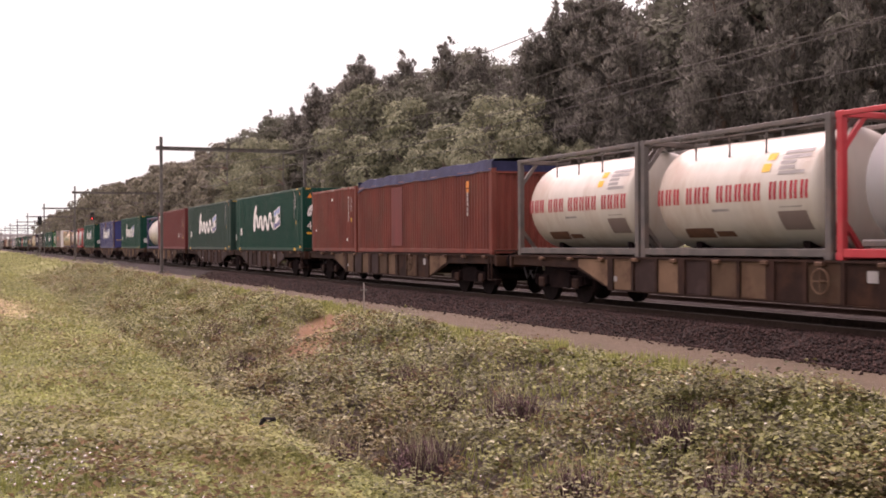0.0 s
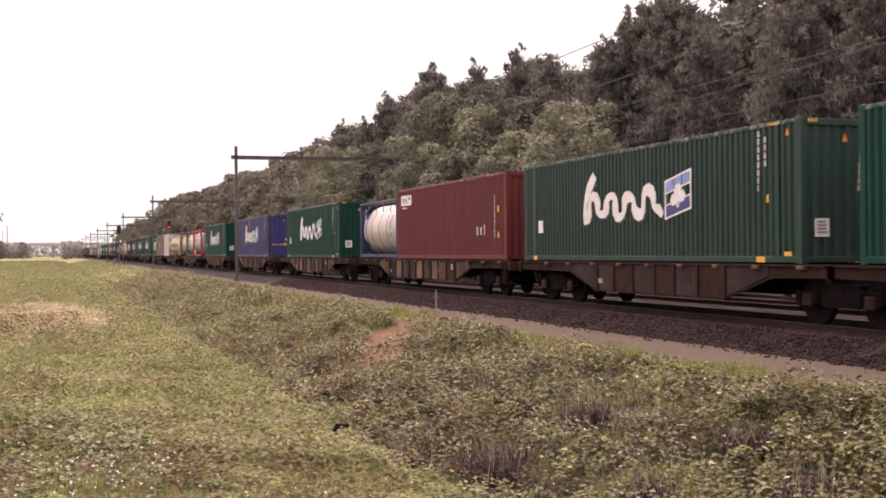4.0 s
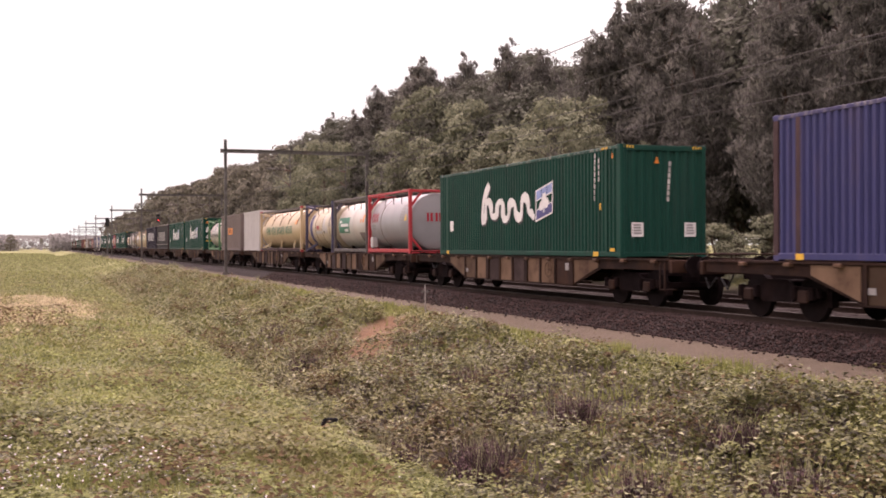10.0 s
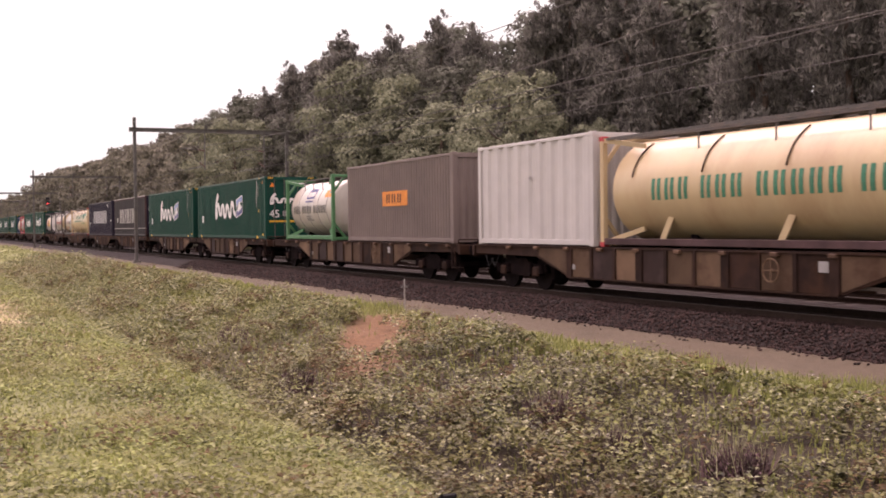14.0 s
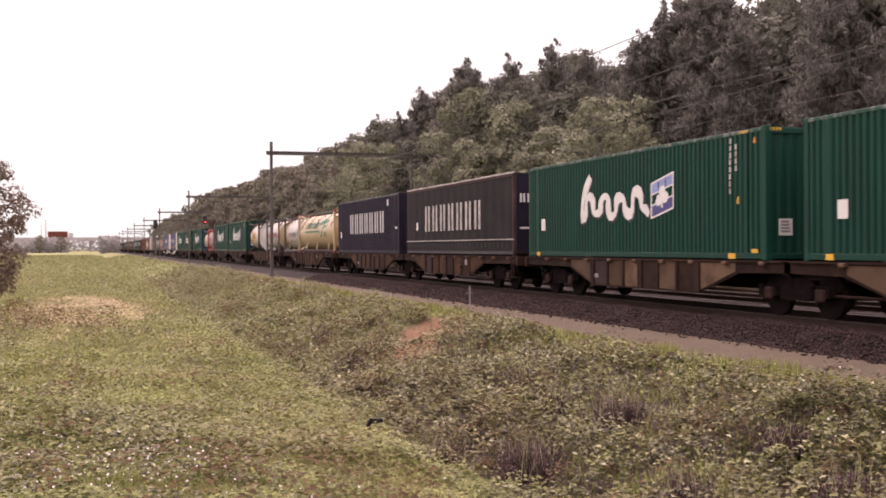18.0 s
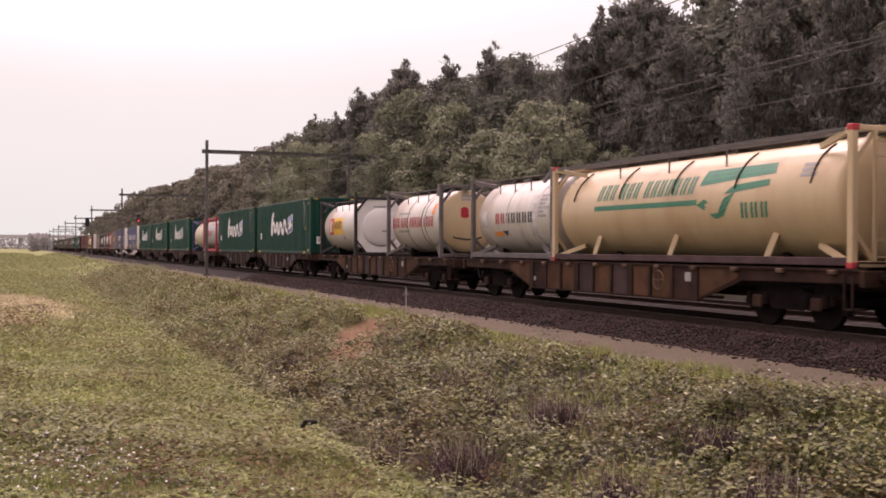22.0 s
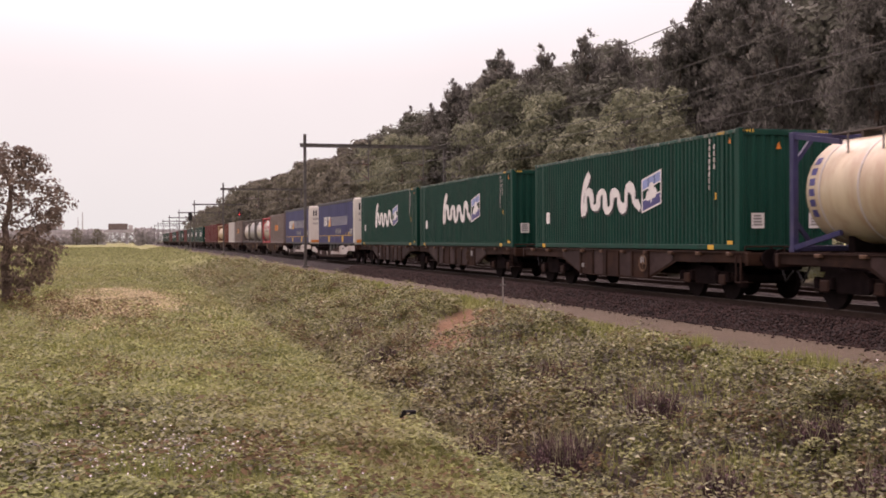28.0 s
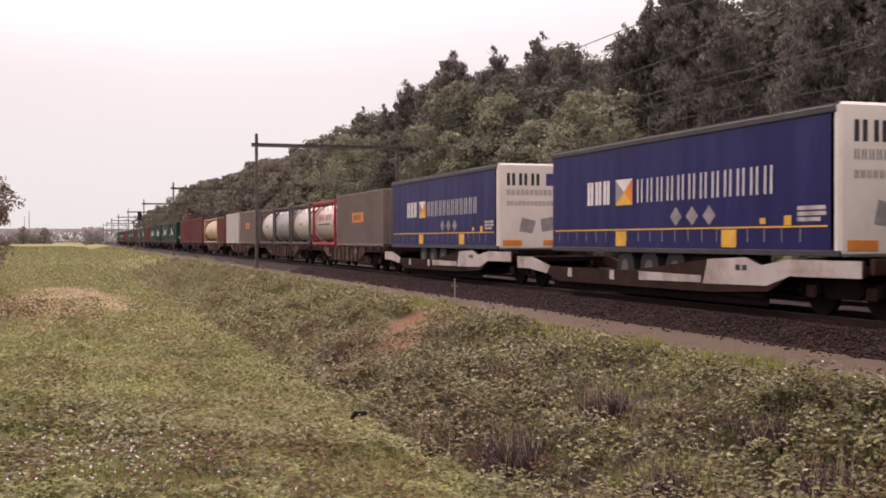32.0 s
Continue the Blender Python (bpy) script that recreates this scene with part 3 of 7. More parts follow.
blade_v = np.array([(-0.09, 0, 0), (0.09, 0, 0), (0.0, 0.25, 1.0)])
blade_f = [(0, 1, 2)]
leaf_v = np.array([(0, -0.5, 0.0), (0.34, 0.0, 0.12), (0, 0.55, -0.06), (-0.34, 0.0, 0.12)])
leaf_f = [(0, 1, 2), (0, 2, 3)]

# grass over the field and the bank
x, y = spread(150000, 7.5, 90, 1.7, -12, 11.0)
ok = soil_free(x, y) & ((x < -34) | (y < 4.2) | (y > 8.9) | (rng.uniform(0, 1, len(x)) < 0.2))
x, y = x[ok], y[ok]
tall = 0.05 + 0.13 * lumps(x, y, 0.9, 11) ** 2 + 0.05 * (np.abs(y - 9.4) < 0.6) + 0.08 * (y > 5)
size = np.stack([0.10 + 0.10 * rng.uniform(0, 1, len(x)) + 0.0022 * -x, tall, tall * rng.uniform(0.6, 1.3, len(x))], 1)
g = scatter_mesh("meadow_grass", blade_v, blade_f, np.stack([x, y, gz_many(x, y) - 0.01], 1), turns(len(x), 0.5), size, M["grass"])
tagged(g, "dense green and yellowish meadow grass", "grass", kind="stuff")

# the same grass round the standpoint
x, y = rng.uniform(-7.6, 14, 22000), rng.uniform(-14, 10.4, 22000)
x = np.where((np.abs(x) < 0.5) & (np.abs(y) < 0.5), x - 1.2, x)
tall = 0.06 + 0.10 * lumps(x, y, 0.9, 12) ** 2
size = np.stack([0.10 + 0.10 * rng.uniform(0, 1, len(x)), tall, tall * rng.uniform(0.6, 1.3, len(x))], 1)
g = scatter_mesh("meadow_grass", blade_v, blade_f, np.stack([x, y, gz_many(x, y) - 0.01], 1), turns(len(x), 0.5), size, M["grass"])
tagged(g, "meadow grass at the near side of the field", "grass", kind="stuff")

# broad-leaved weeds in the field
x, y = spread(210000, 7.5, 70, 1.8, -9, 4.4)
x, y = np.concatenate([x, rng.uniform(-7.5, 12, 16000)]), np.concatenate([y, rng.uniform(-10, 4.4, 16000)])
den = lumps(x, y, 0.8, 21)
ok = soil_free(x, y) & (rng.uniform(0, 1, len(x)) < 0.25 + den)
x, y = x[ok], y[ok]
h = (0.02 + 0.15 * lumps(x, y, 0.8, 21) ** 2 + 0.11 * lumps(x, y, 5.0, 22) ** 2) * rng.uniform(0.2, 1, len(x)) ** 0.5
w = scatter_mesh("meadow_weeds", leaf_v, leaf_f, np.stack([x, y, gz_many(x, y) + h], 1), turns(len(x), 0.5), rng.uniform(0.022, 0.066, len(x)) * (1 - np.minimum(x, -5) / 60), M["weed"])
tagged(w, "low broad-leaved green weeds among the grass", "weeds", kind="stuff")


def mound(x, y):
    return (0.04 + 0.66 * lumps(x, y, 0.8, 31) ** 2.2 + 0.26 * lumps(x, y, 2.6, 32) ** 2) * np.clip((y - 3.9) / 0.7, 0.1, 1) * np.clip((10.7 - y) / 2.2, 0.06, 1)


CLUMPS = ((-12.5, 4.95, 0.6), (-12.9, 5.15, 0.45), (-13.5, 6.65, 0.5), (-17.2, 6.7, 0.58), (-9.6, 5.4, 0.5), (-8.7, 6.55, 0.5), (-19.6, 6.7, 0.4), (-13.6, 4.2, 0.4), (-15.3, 6.4, 0.38), (-23.5, 5.2, 0.5), (-12.0, 8.2, 0.36), (-31, 6.0, 0.55), (-10.6, 7.2, 0.4))


def clump_free(x, y, r):
    ok = np.ones(len(x), bool)
    for qx, qy, qh in CLUMPS:
        ok &= (x - qx) ** 2 + (y - qy) ** 2 > (r * qh / 0.5) ** 2
    return ok


# brambles on the bank: domed clumps over a thin cover of leaves
x, y = spread(28000, 7.5, 85, 1.8, 3.9, 10.7)
ok = soil_free(x, y) & clump_free(x, y, 0.25)
x, y = x[ok], y[ok]
h = mound(x, y) * 0.5 * rng.uniform(0.1, 1, len(x))
nc = 4300
cx, cy = spread(nc, 7.5, 95, 1.75, 4.1, 9.7)
ok = soil_free(cx, cy) & clump_free(cx, cy, 0.52) & (rng.uniform(0, 1, nc) < 0.25 + lumps(cx, cy, 0.75, 31))
cx, cy = cx[ok], cy[ok]
nc, per = len(cx), 74
rad = (0.10 + 0.30 * rng.uniform(0, 1, nc) ** 1.5) * (1 - cx / 110) * np.clip((10.2 - cy) / 1.6, 0.35, 1)
d = rng.normal(size=(nc, per, 3))
d /= np.linalg.norm(d, axis=2)[:, :, None]
d[:, :, 2] = np.abs(d[:, :, 2])
d *= (rng.uniform(0.72, 1.1, (nc, per)) * rad[:, None])[:, :, None]
lift = mound(cx, cy) * 0.55
px = (cx[:, None] + d[:, :, 0]).ravel()
py = (cy[:, None] + d[:, :, 1]).ravel()
ph = (lift[:, None] + d[:, :, 2] * 1.05).ravel()
tone = np.repeat(rng.uniform(0, 1, nc), per)
x, y, h = np.concatenate([x, px]), np.concatenate([y, py]), np.concatenate([h, ph])
pos = np.stack([x, y, gz_many(x, y) + h], 1)
size = rng.uniform(0.03, 0.075, len(x)) * (1 - x / 80)
pick = np.concatenate([rng.uniform(0, 1, len(x) - len(tone)), tone])
# a few bramble leaves take the paler highlight colour
pick = np.where((pick < 0.5) & (rng.uniform(0, 1, len(x)) < 0.09), 0.02, np.where(pick < 0.05, 0.2, pick))
# farther along, fresh weeds take over from the brambles
pick = np.where((pick > 0.05) & (pick < 0.5) & (rng.uniform(0, 1, len(x)) < np.clip((-x - 19) / 16, 0, 0.8)), 0.6, pick)
for name, lo, hi, m, label in (("pale_bramble_leaves", 0.0, 0.05, "paleweed", "scattered bramble leaves painted paler as highlights"), ("bramble_thicket", 0.05, 0.50, "bramble", "tangled grey-green bramble thicket covering the bank"), ("green_bank_weeds", 0.50, 0.84, "bankweed", "fresher green weeds between the brambles"), ("withered_bank_weeds", 0.84, 1.01, "deadweed", "brownish withered weeds between the brambles")):
    ok = (pick >= lo) & (pick < hi)
    b = scatter_mesh(name, leaf_v, leaf_f, pos[ok], turns(int(ok.sum()), 0.6), size[ok], M[m])
    tagged(b, label, "brambles" if lo < 0.1 else "weeds", kind="stuff")

# small white flowers, on the brambles and at the near edge of the field
n1, n2 = 420, 330
x1, y1 = spread(n1, 8, 40, 1.6, 4.5, 10.3)
x2, y2 = rng.normal(-9.7, 0.8, n2), rng.normal(0.35, 0.65, n2)
x, y = np.concatenate([x1, x2]), np.concatenate([y1, y2])
z = gz_many(x, y) + np.concatenate([mound(x1, y1) + 0.03, rng.uniform(0.1, 0.26, n2)])
f = scatter_mesh("bramble_flowers", leaf_v, leaf_f, np.stack([x, y, z], 1), turns(len(x), 0.9), rng.uniform(0.016, 0.036, len(x)), M["petal"])
tagged(f, "scattered small white bramble flowers", "flowers", kind="stuff")

# larger leaves of coarse weeds at the near edge of the field
x, y = rng.uniform(-14.5, -8.0, 9000), rng.normal(-0.3, 1.1, 9000)
h = 0.26 * lumps(x, y, 2.6, 41) ** 1.5 * rng.uniform(0.3, 1, len(x))
w = scatter_mesh("nettle_leaves", leaf_v, leaf_f, np.stack([x, y, gz_many(x, y) + h], 1), turns(len(x), 0.45), rng.uniform(0.035, 0.075, len(x)), M["bramble"])
tagged(w, "coarse leafy weeds at the edge of the field", "weeds", kind="stuff")

# reddish dock and sorrel leaves in clumps
nk = 240
kx, ky = spread(nk, 8, 45, 1.7, -7, 3.6)
ok = rng.uniform(0, 1, nk) < 0.3 + 0.9 * lumps(kx, ky, 0.5, 61)
kx, ky = kx[ok], ky[ok]
x = (kx[:, None] + rng.normal(0, 0.16, (len(kx), 34))).ravel()
y = (ky[:, None] + rng.normal(0, 0.16, (len(kx), 34))).ravel()
w = scatter_mesh("dock_leaves", leaf_v, leaf_f, np.stack([x, y, gz_many(x, y) + rng.uniform(0.05, 0.24, len(x))], 1), turns(len(x), 0.6), rng.uniform(0.04, 0.09, len(x)), M["deadweed"])
tagged(w, "brownish red dock leaves in loose clumps", "weeds", kind="stuff")
kx = np.concatenate([rng.normal(-27.3, 1.1, 9), rng.normal(-27.0, 0.8, 7), rng.normal(-33.0, 1.5, 14)])
ky = np.concatenate([rng.normal(-1.3, 0.5, 9), rng.normal(0.4, 0.4, 7), rng.normal(-2.6, 0.8, 14)])
kh = rng.uniform(0.3, 0.62, len(kx))
h = rng.uniform(0.1, 1.0, (len(kx), 70)) * kh[:, None]
x = (kx[:, None] + rng.normal(0, 0.2, h.shape) * (1.1 - h)).ravel()
y = (ky[:, None] + rng.normal(0, 0.2, h.shape) * (1.1 - h)).ravel()
w = scatter_mesh("dock_stalks", leaf_v, leaf_f, np.stack([x, y, gz_many(x, y) + h.ravel()], 1), turns(len(x), 1.2), rng.uniform(0.04, 0.085, len(x)), M["deadweed"])
tagged(w, "upright brown dock stalks gone to seed in the field", "weeds", kind="stuff")

# darker leafy tufts over the middle of the field and down to the ditch
nk = 1500
kx, ky = spread(nk, 11, 75, 1.5, -9, 4.3)
ok = soil_free(kx, ky) & (rng.uniform(0, 1, nk) < 0.15 + 0.9 * lumps(kx, ky, 0.45, 71) ** 1.5)
kx, ky = kx[ok], ky[ok]
kr = 0.10 + 0.16 * rng.uniform(0, 1, len(kx)) - kx * 0.002
x = (kx[:, None] + rng.normal(0, 1, (len(kx), 46)) * kr[:, None]).ravel()
y = (ky[:, None] + rng.normal(0, 1, (len(kx), 46)) * kr[:, None]).ravel()
h = (rng.uniform(0.04, 0.9, (len(kx), 46)) * kr[:, None] * 1.3).ravel()
w = scatter_mesh("field_tufts", leaf_v, leaf_f, np.stack([x, y, gz_many(x, y) + h], 1), turns(len(x), 0.5), rng.uniform(0.03, 0.075, len(x)) * (1 - x / 70), M["bankweed"])
tagged(w, "darker green leafy tufts scattered over the field", "weeds", kind="stuff")

# dry straw
x, y = rng.normal(-36.5, 5.0, 9000), rng.normal(-0.4, 1.1, 9000)
size = np.stack([rng.uniform(0.2, 0.4, 9000), np.full(9000, 0.3), rng.uniform(0.06, 0.16, 9000)], 1)
w = scatter_mesh("dry_straw", blade_v, blade_f, np.stack([x, y, gz_many(x, y)], 1), turns(9000, 1.2), size, M["straw"])
tagged(w, "pale dry straw lying in a patch of the field", "straw", kind="stuff")

# coarse clumps farther out
M["farweed"] = leaf_mat("far_meadow_leaves", (0.185, 0.198, 0.088), 0.5, 0.8, 0.1, (0.215, 0.208, 0.105))
x, y = spread(70000, 48, 330, 1.5, -70, 10.1)
ok = soil_free(x, y)
x, y = x[ok], y[ok]
h = (0.10 + 0.5 * lumps(x, y, 0.3, 51) ** 2 * (0.15 + (y > 4))) * rng.uniform(0, 1, len(x))
w = scatter_mesh("far_bank_plants", leaf_v, leaf_f, np.stack([x, y, gz_many(x, y) + h], 1), turns(len(x), 1.2), rng.uniform(0.06, 0.16, len(x)) * (-x / 70) ** 0.8, M["farweed"])
tagged(w, "low green plants on the distant bank and field", "weeds", kind="stuff")


def clump(x, y, height, seed, label):
    """A withered upright plant: dark stems with thin pale grass through it."""
    g2 = np.random.default_rng(seed)
    p = tagged(empty("withered_plant", pose(x, y, ground_z(x, y) + 0.02)), label, "plant", "withered plants on the bank")
    n = 240
    pos = np.stack([g2.normal(0, 0.13, n), g2.normal(0, 0.13, n), 0 * np.arange(n)], 1)
    size = np.stack([np.full(n, 0.16), np.full(n, 0.6 * height), height * g2.uniform(0.35, 0.95, n)], 1)
    ob = scatter_mesh("stem_tuft", blade_v, blade_f, pos, turns(n, 0.85, g2), size, M["stem"])
    ob.parent = p
    n = 900
    d = g2.normal(size=(n, 3))
    d[:, 2] = np.abs(d[:, 2])
    d *= (g2.uniform(0.3, 0.78, n) * height / np.linalg.norm(d, axis=1))[:, None]
    ob = scatter_mesh("dead_foliage", leaf_v, leaf_f, d, turns(n, 1.3, g2), g2.uniform(0.022, 0.05, n), M["stem"])
    ob.parent = p
    n = 60
    pos = np.stack([g2.normal(0, 0.16, n), g2.normal(0, 0.16, n), np.full(n, 0.1)], 1)
    size = np.stack([np.full(n, 0.05), np.full(n, 0.5 * height), height * g2.uniform(0.7, 1.2, n)], 1)
    ob = scatter_mesh("grass_tuft", blade_v, blade_f, pos, turns(n, 0.6, g2), size, M["paleweed"])
    ob.parent = p
    ob["kind"] = "stuff"


for i, (x, y, h) in enumerate(CLUMPS):
    clump(x, y, h, 60 + i, "withered dark purple stems with a tuft of grass")

# ---- trees ----
M["bark"] = mat("bark", (0.09, 0.065, 0.05), 0.9, 0, 0.4, 6, bump=0.8, bump_scale=30)
M["needles"] = leaf_mat("pine_needles", (0.136, 0.130, 0.112), 0.5, 0.8, 0.12)
M["oakleaf"] = leaf_mat("broad_leaves", (0.180, 0.187, 0.122), 0.3, 0.8, 0.12, None, 0.22, 0.2)
M["oakleaf2"] = leaf_mat("darker_broad_leaves", (0.116, 0.118, 0.090), 0.35, 0.8, 0.12, None, 0.25, 0.2)
# greyer leaves for the farther trees, with distance haze painted into the colour
M["hazeleaf"] = leaf_mat("hazed_broad_leaves", (0.165, 0.155, 0.115), 0.35, 0.8, 0.12)
M["hazeleaf2"] = leaf_mat("hazed_dark_broad_leaves", (0.14, 0.13, 0.10), 0.35, 0.8, 0.12)
M["brownleaf"] = leaf_mat("brownish_oak_leaves", (0.150, 0.115, 0.086), 0.45, 0.8, 0.12)


def trunk_mesh(parent, height, r, seed, limbs, first=0.35, spread_r=2.0, rise=0.5):
    g2 = random.Random(seed)
    bm = bmesh.new()
    top, rings = [], []
    for i in range(8):
        q = Vector((g2.uniform(-0.12, 0.12) * i * 0.35, g2.uniform(-0.12, 0.12) * i * 0.35, height * i / 7.3 if i else -0.4))
        rr = r * (1.15 - i / 7.4) if i else r * 1.35
        rings.append([bm.verts.new(q + Vector((cos(pi * k / 4) * rr, sin(pi * k / 4) * rr, 0))) for k in range(8)])
        if i:
            top.append(q)
    for p, q in zip(rings, rings[1:]):
        for k in range(8):
            bm.faces.new((p[k], p[(k + 1) % 8], q[(k + 1) % 8], q[k]))
    bm.faces.new(rings[-1])
    part("trunk", bm, M["bark"], parent)
    for i in range(limbs):
        k = first + (0.95 - first) * i / max(1, limbs - 1)
        base = top[min(6, int(k * 7))]
        a = i * 2.4 + g2.uniform(-0.4, 0.4)
        ln = spread_r * (1.1 - 0.7 * k)
        bm = bmesh.new()
        mid = base + Vector((cos(a) * ln * 0.5, sin(a) * ln * 0.5, ln * rise * 0.35))
        rod(bm, base, mid, r * 0.36 * (1.1 - k), 6, r * 0.24 * (1.1 - k))
        rod(bm, mid, base + Vector((cos(a) * ln, sin(a) * ln, ln * rise)), r * 0.24 * (1.1 - k), 6, 0.015)
        part("limb", bm, M["bark"], parent)


quad_v = np.array([(0, -0.5, 0.0), (0.32, 0.0, 0.1), (0, 0.55, 0.0), (-0.32, 0.0, 0.1)])
quad_f = [(0, 1, 2, 3)]


def facing(out, g, jitter):
    """Rotations that turn a leaf's face along out (n x 3), uneven by jitter, at any spin."""
    nrm = out / np.maximum(1e-6, np.linalg.norm(out, axis=1))[:, None] + g.normal(0, jitter, out.shape)
    nrm /= np.linalg.norm(nrm, axis=1)[:, None]
    side = np.cross(nrm, g.normal(size=out.shape))
    side /= np.linalg.norm(side, axis=1)[:, None]
    return np.stack([side, np.cross(nrm, side), nrm], 2)


def dome(g, n, under):
    """Directions all round, with few below; under: how far down they reach (0 to 1)."""
    d = g.normal(size=(n, 3))
    d /= np.linalg.norm(d, axis=1)[:, None]
    low = d[:, 2] < -under
    d[low, 2] *= -1
    return d


def pine(seed, height, wide=2.6, bare=0.22, whorls=26, tufts=3, per=30, limbs=3, card=1.0):
    """A pine: whorls of rising boughs that carry flat tufts of needles, to a narrow top."""
    g2 = np.random.default_rng(seed)
    t = tagged(empty("pine_tree"), "tall dark green pine tree at the forest edge", "pine tree", "pine trees beside the railway")
    trunk_mesh(t, height, 0.2, seed, limbs, 0.3, wide * 0.8, 0.2)
    pos, rot, siz = [], [], []

    def tuft(c, r, n):
        d = dome(g2, n, 0.5)
        pos.append(c + d * r * (0.85, 0.85, 1.0) * g2.uniform(0.65, 1.15, n)[:, None])
        turn = facing(d + (0, 0, 0.2), g2, 0.5)
        # every other spray of needles points up and out
        up = d[::2] * 0.6 + (0, 0, 0.9) + g2.normal(0, 0.2, d[::2].shape)
        up /= np.linalg.norm(up, axis=1)[:, None]
        face = np.cross(up, g2.normal(size=up.shape))
        face /= np.linalg.norm(face, axis=1)[:, None]
        turn[::2] = np.stack([np.cross(up, face), up, face], 2)
        rot.append(turn)
        siz.append(g2.uniform(0.12, 0.26, n) * card)

    for i in range(whorls):
        u0 = (i + 0.5) / whorls
        boughs = 5 if u0 < 0.7 else 4
        a0 = i * 1.1
        for k in range(boughs):
            u = min(0.98, max(0.0, u0 + g2.uniform(-1.6, 1.6) / whorls))
            z = height * (bare + (0.97 - bare) * u)
            ln = wide * (0.15 + 0.85 * (1 - u) ** 0.52) * min(1.0, 0.55 + 2.2 * u) * g2.uniform(0.55, 1.12)
            a = a0 + 2 * pi * k / boughs + g2.uniform(-0.6, 0.6)
            m = tufts if ln > 1.1 else 2
            for j in range(m):
                q = ln * (0.34 + 0.66 * (j + 0.6 * g2.uniform(0, 1)) / m)
                tuft(np.array([cos(a) * q, sin(a) * q, z + q * (0.12 + 0.5 * u) + g2.uniform(-0.2, 0.2) - 0.25 * wide * u]), g2.uniform(0.34, 0.64) * (0.6 + 0.4 * (1 - u)), per)
    for k in range(5):
        tuft(np.array([g2.normal(0, 0.12), g2.normal(0, 0.12), height * (0.93 + 0.015 * k)]), 0.30 - 0.045 * k, per // 2)
    pos, rot, siz = np.concatenate(pos), np.concatenate(rot), np.concatenate(siz)
    ob = scatter_mesh("crown", quad_v, quad_f, pos, rot, np.stack([siz * 0.7, siz * 1.75, siz], 1), M["needles"])
    ob.parent = t
    return t


def broadleaf(seed, height, wide, material, label, lobes=38, per=270, low=0.10, leaf=(0.12, 0.24), name="broadleaf_tree", limbs=3, puff=(0.22, 0.40)):
    """A leafy tree: rounded puffs of leaves at the ends of its limbs, all over an uneven crown."""
    g2 = np.random.default_rng(seed)
    t = tagged(empty(name), label, "tree", "broadleaf trees beside the railway")
    trunk_mesh(t, height * 0.9, 0.03 * height, seed, limbs, 0.2, wide * 0.9, 0.6)
    pos, rot, siz = [], [], []
    ph = g2.uniform(0, 6, 4)
    for i in range(lobes):
        v = (i + 0.5) / lobes
        a = i * 2.39996 + g2.uniform(-0.3, 0.3)
        u = 1 - 2 * v * 0.93
        ring = sqrt(max(0.0, 1 - u * u)) ** 0.8
        rad = wide * ring * (1 + 0.16 * sin(2 * a + ph[0]) + 0.13 * sin(3 * a + 4 * u + ph[1])) * (g2.uniform(0.78, 1.05) if i % 4 else g2.uniform(0.35, 0.6))
        hz = height * (low + (0.96 - low) * (0.5 + 0.5 * u)) + 0.05 * height * sin(2 * a + ph[2]) * ring
        c = np.array([cos(a) * rad, sin(a) * rad, hz])
        rr = wide * g2.uniform(*puff) * (1.0 if u < 0.75 else 0.75)
        c[2] = min(c[2], height - rr * 0.7)
        d = dome(g2, per, 0.45)
        rough = 1 + 0.22 * np.sin(5 * d[:, 0] + ph[3] + i) * np.sin(5 * d[:, 1] + 2 * i)
        pos.append(c + d * rr * (g2.uniform(0.75, 1.06, per) * rough)[:, None] * (1.12, 1.12, 0.85))
        rot.append(facing(d + (0, 0, 0.25), g2, 0.28))
        siz.append(g2.uniform(*leaf, per))
    pos, rot, siz = np.concatenate(pos), np.concatenate(rot), np.concatenate(siz)
    pos[:, 2] = np.maximum(pos[:, 2], 0.1)
    ob = scatter_mesh("crown", quad_v, quad_f, pos, rot, siz, material)
    ob.parent = t
    return t


far_pines = [pine(140 + i, 14.0, 2.5, 0.12, 16, 2, 18, 1, 2.0) for i in range(2)]
far_oaks = [broadleaf(240 + i, 9.0, 2.7, M["hazeleaf"], "bushy broadleaf tree in the wood, leaves greyed for haze", 26, 90, leaf=(0.3, 0.52), limbs=1) for i in range(2)]
far_darks = [broadleaf(250 + i, 12.0, 3.2, M["hazeleaf2"], "tall broadleaf tree in the wood, leaves greyed for haze", 30, 90, leaf=(0.34, 0.6), limbs=1) for i in range(2)]
pines = [pine(100 + i, 14.0, 2.4 + 0.3 * i, 0.14 + 0.04 * i) for i in range(4)]
oaks = [broadleaf(200 + i, 9.0, 2.7, M["oakleaf"], "bushy light green broadleaf tree beside the railway") for i in range(3)]
darks = [broadleaf(210 + i, 12.0, 3.1, M["oakleaf2"], "tall darker green broadleaf tree in the wood", 44, 250, leaf=(0.15, 0.29)) for i in range(3)]
SKYX = [-490, -424, -327, -289, -254, -211, -180, -156, -132, -121, -111, -103, -94, -89.5, -83, -79, -74, -71, -60, -58, -55.5, -50, -40, -20, 20]
SKYZ = [14.4, 14.1, 13.3, 16.2, 15.3, 14.9, 14.8, 15.1, 14.4, 15.7, 14.8, 16.2, 15.6, 16.5, 14.0, 15.4, 14.2, 15.1, 12.8, 13.2, 14.6, 15.5, 15.5, 16.0, 16.0]


first_used = set()
cycle = {}


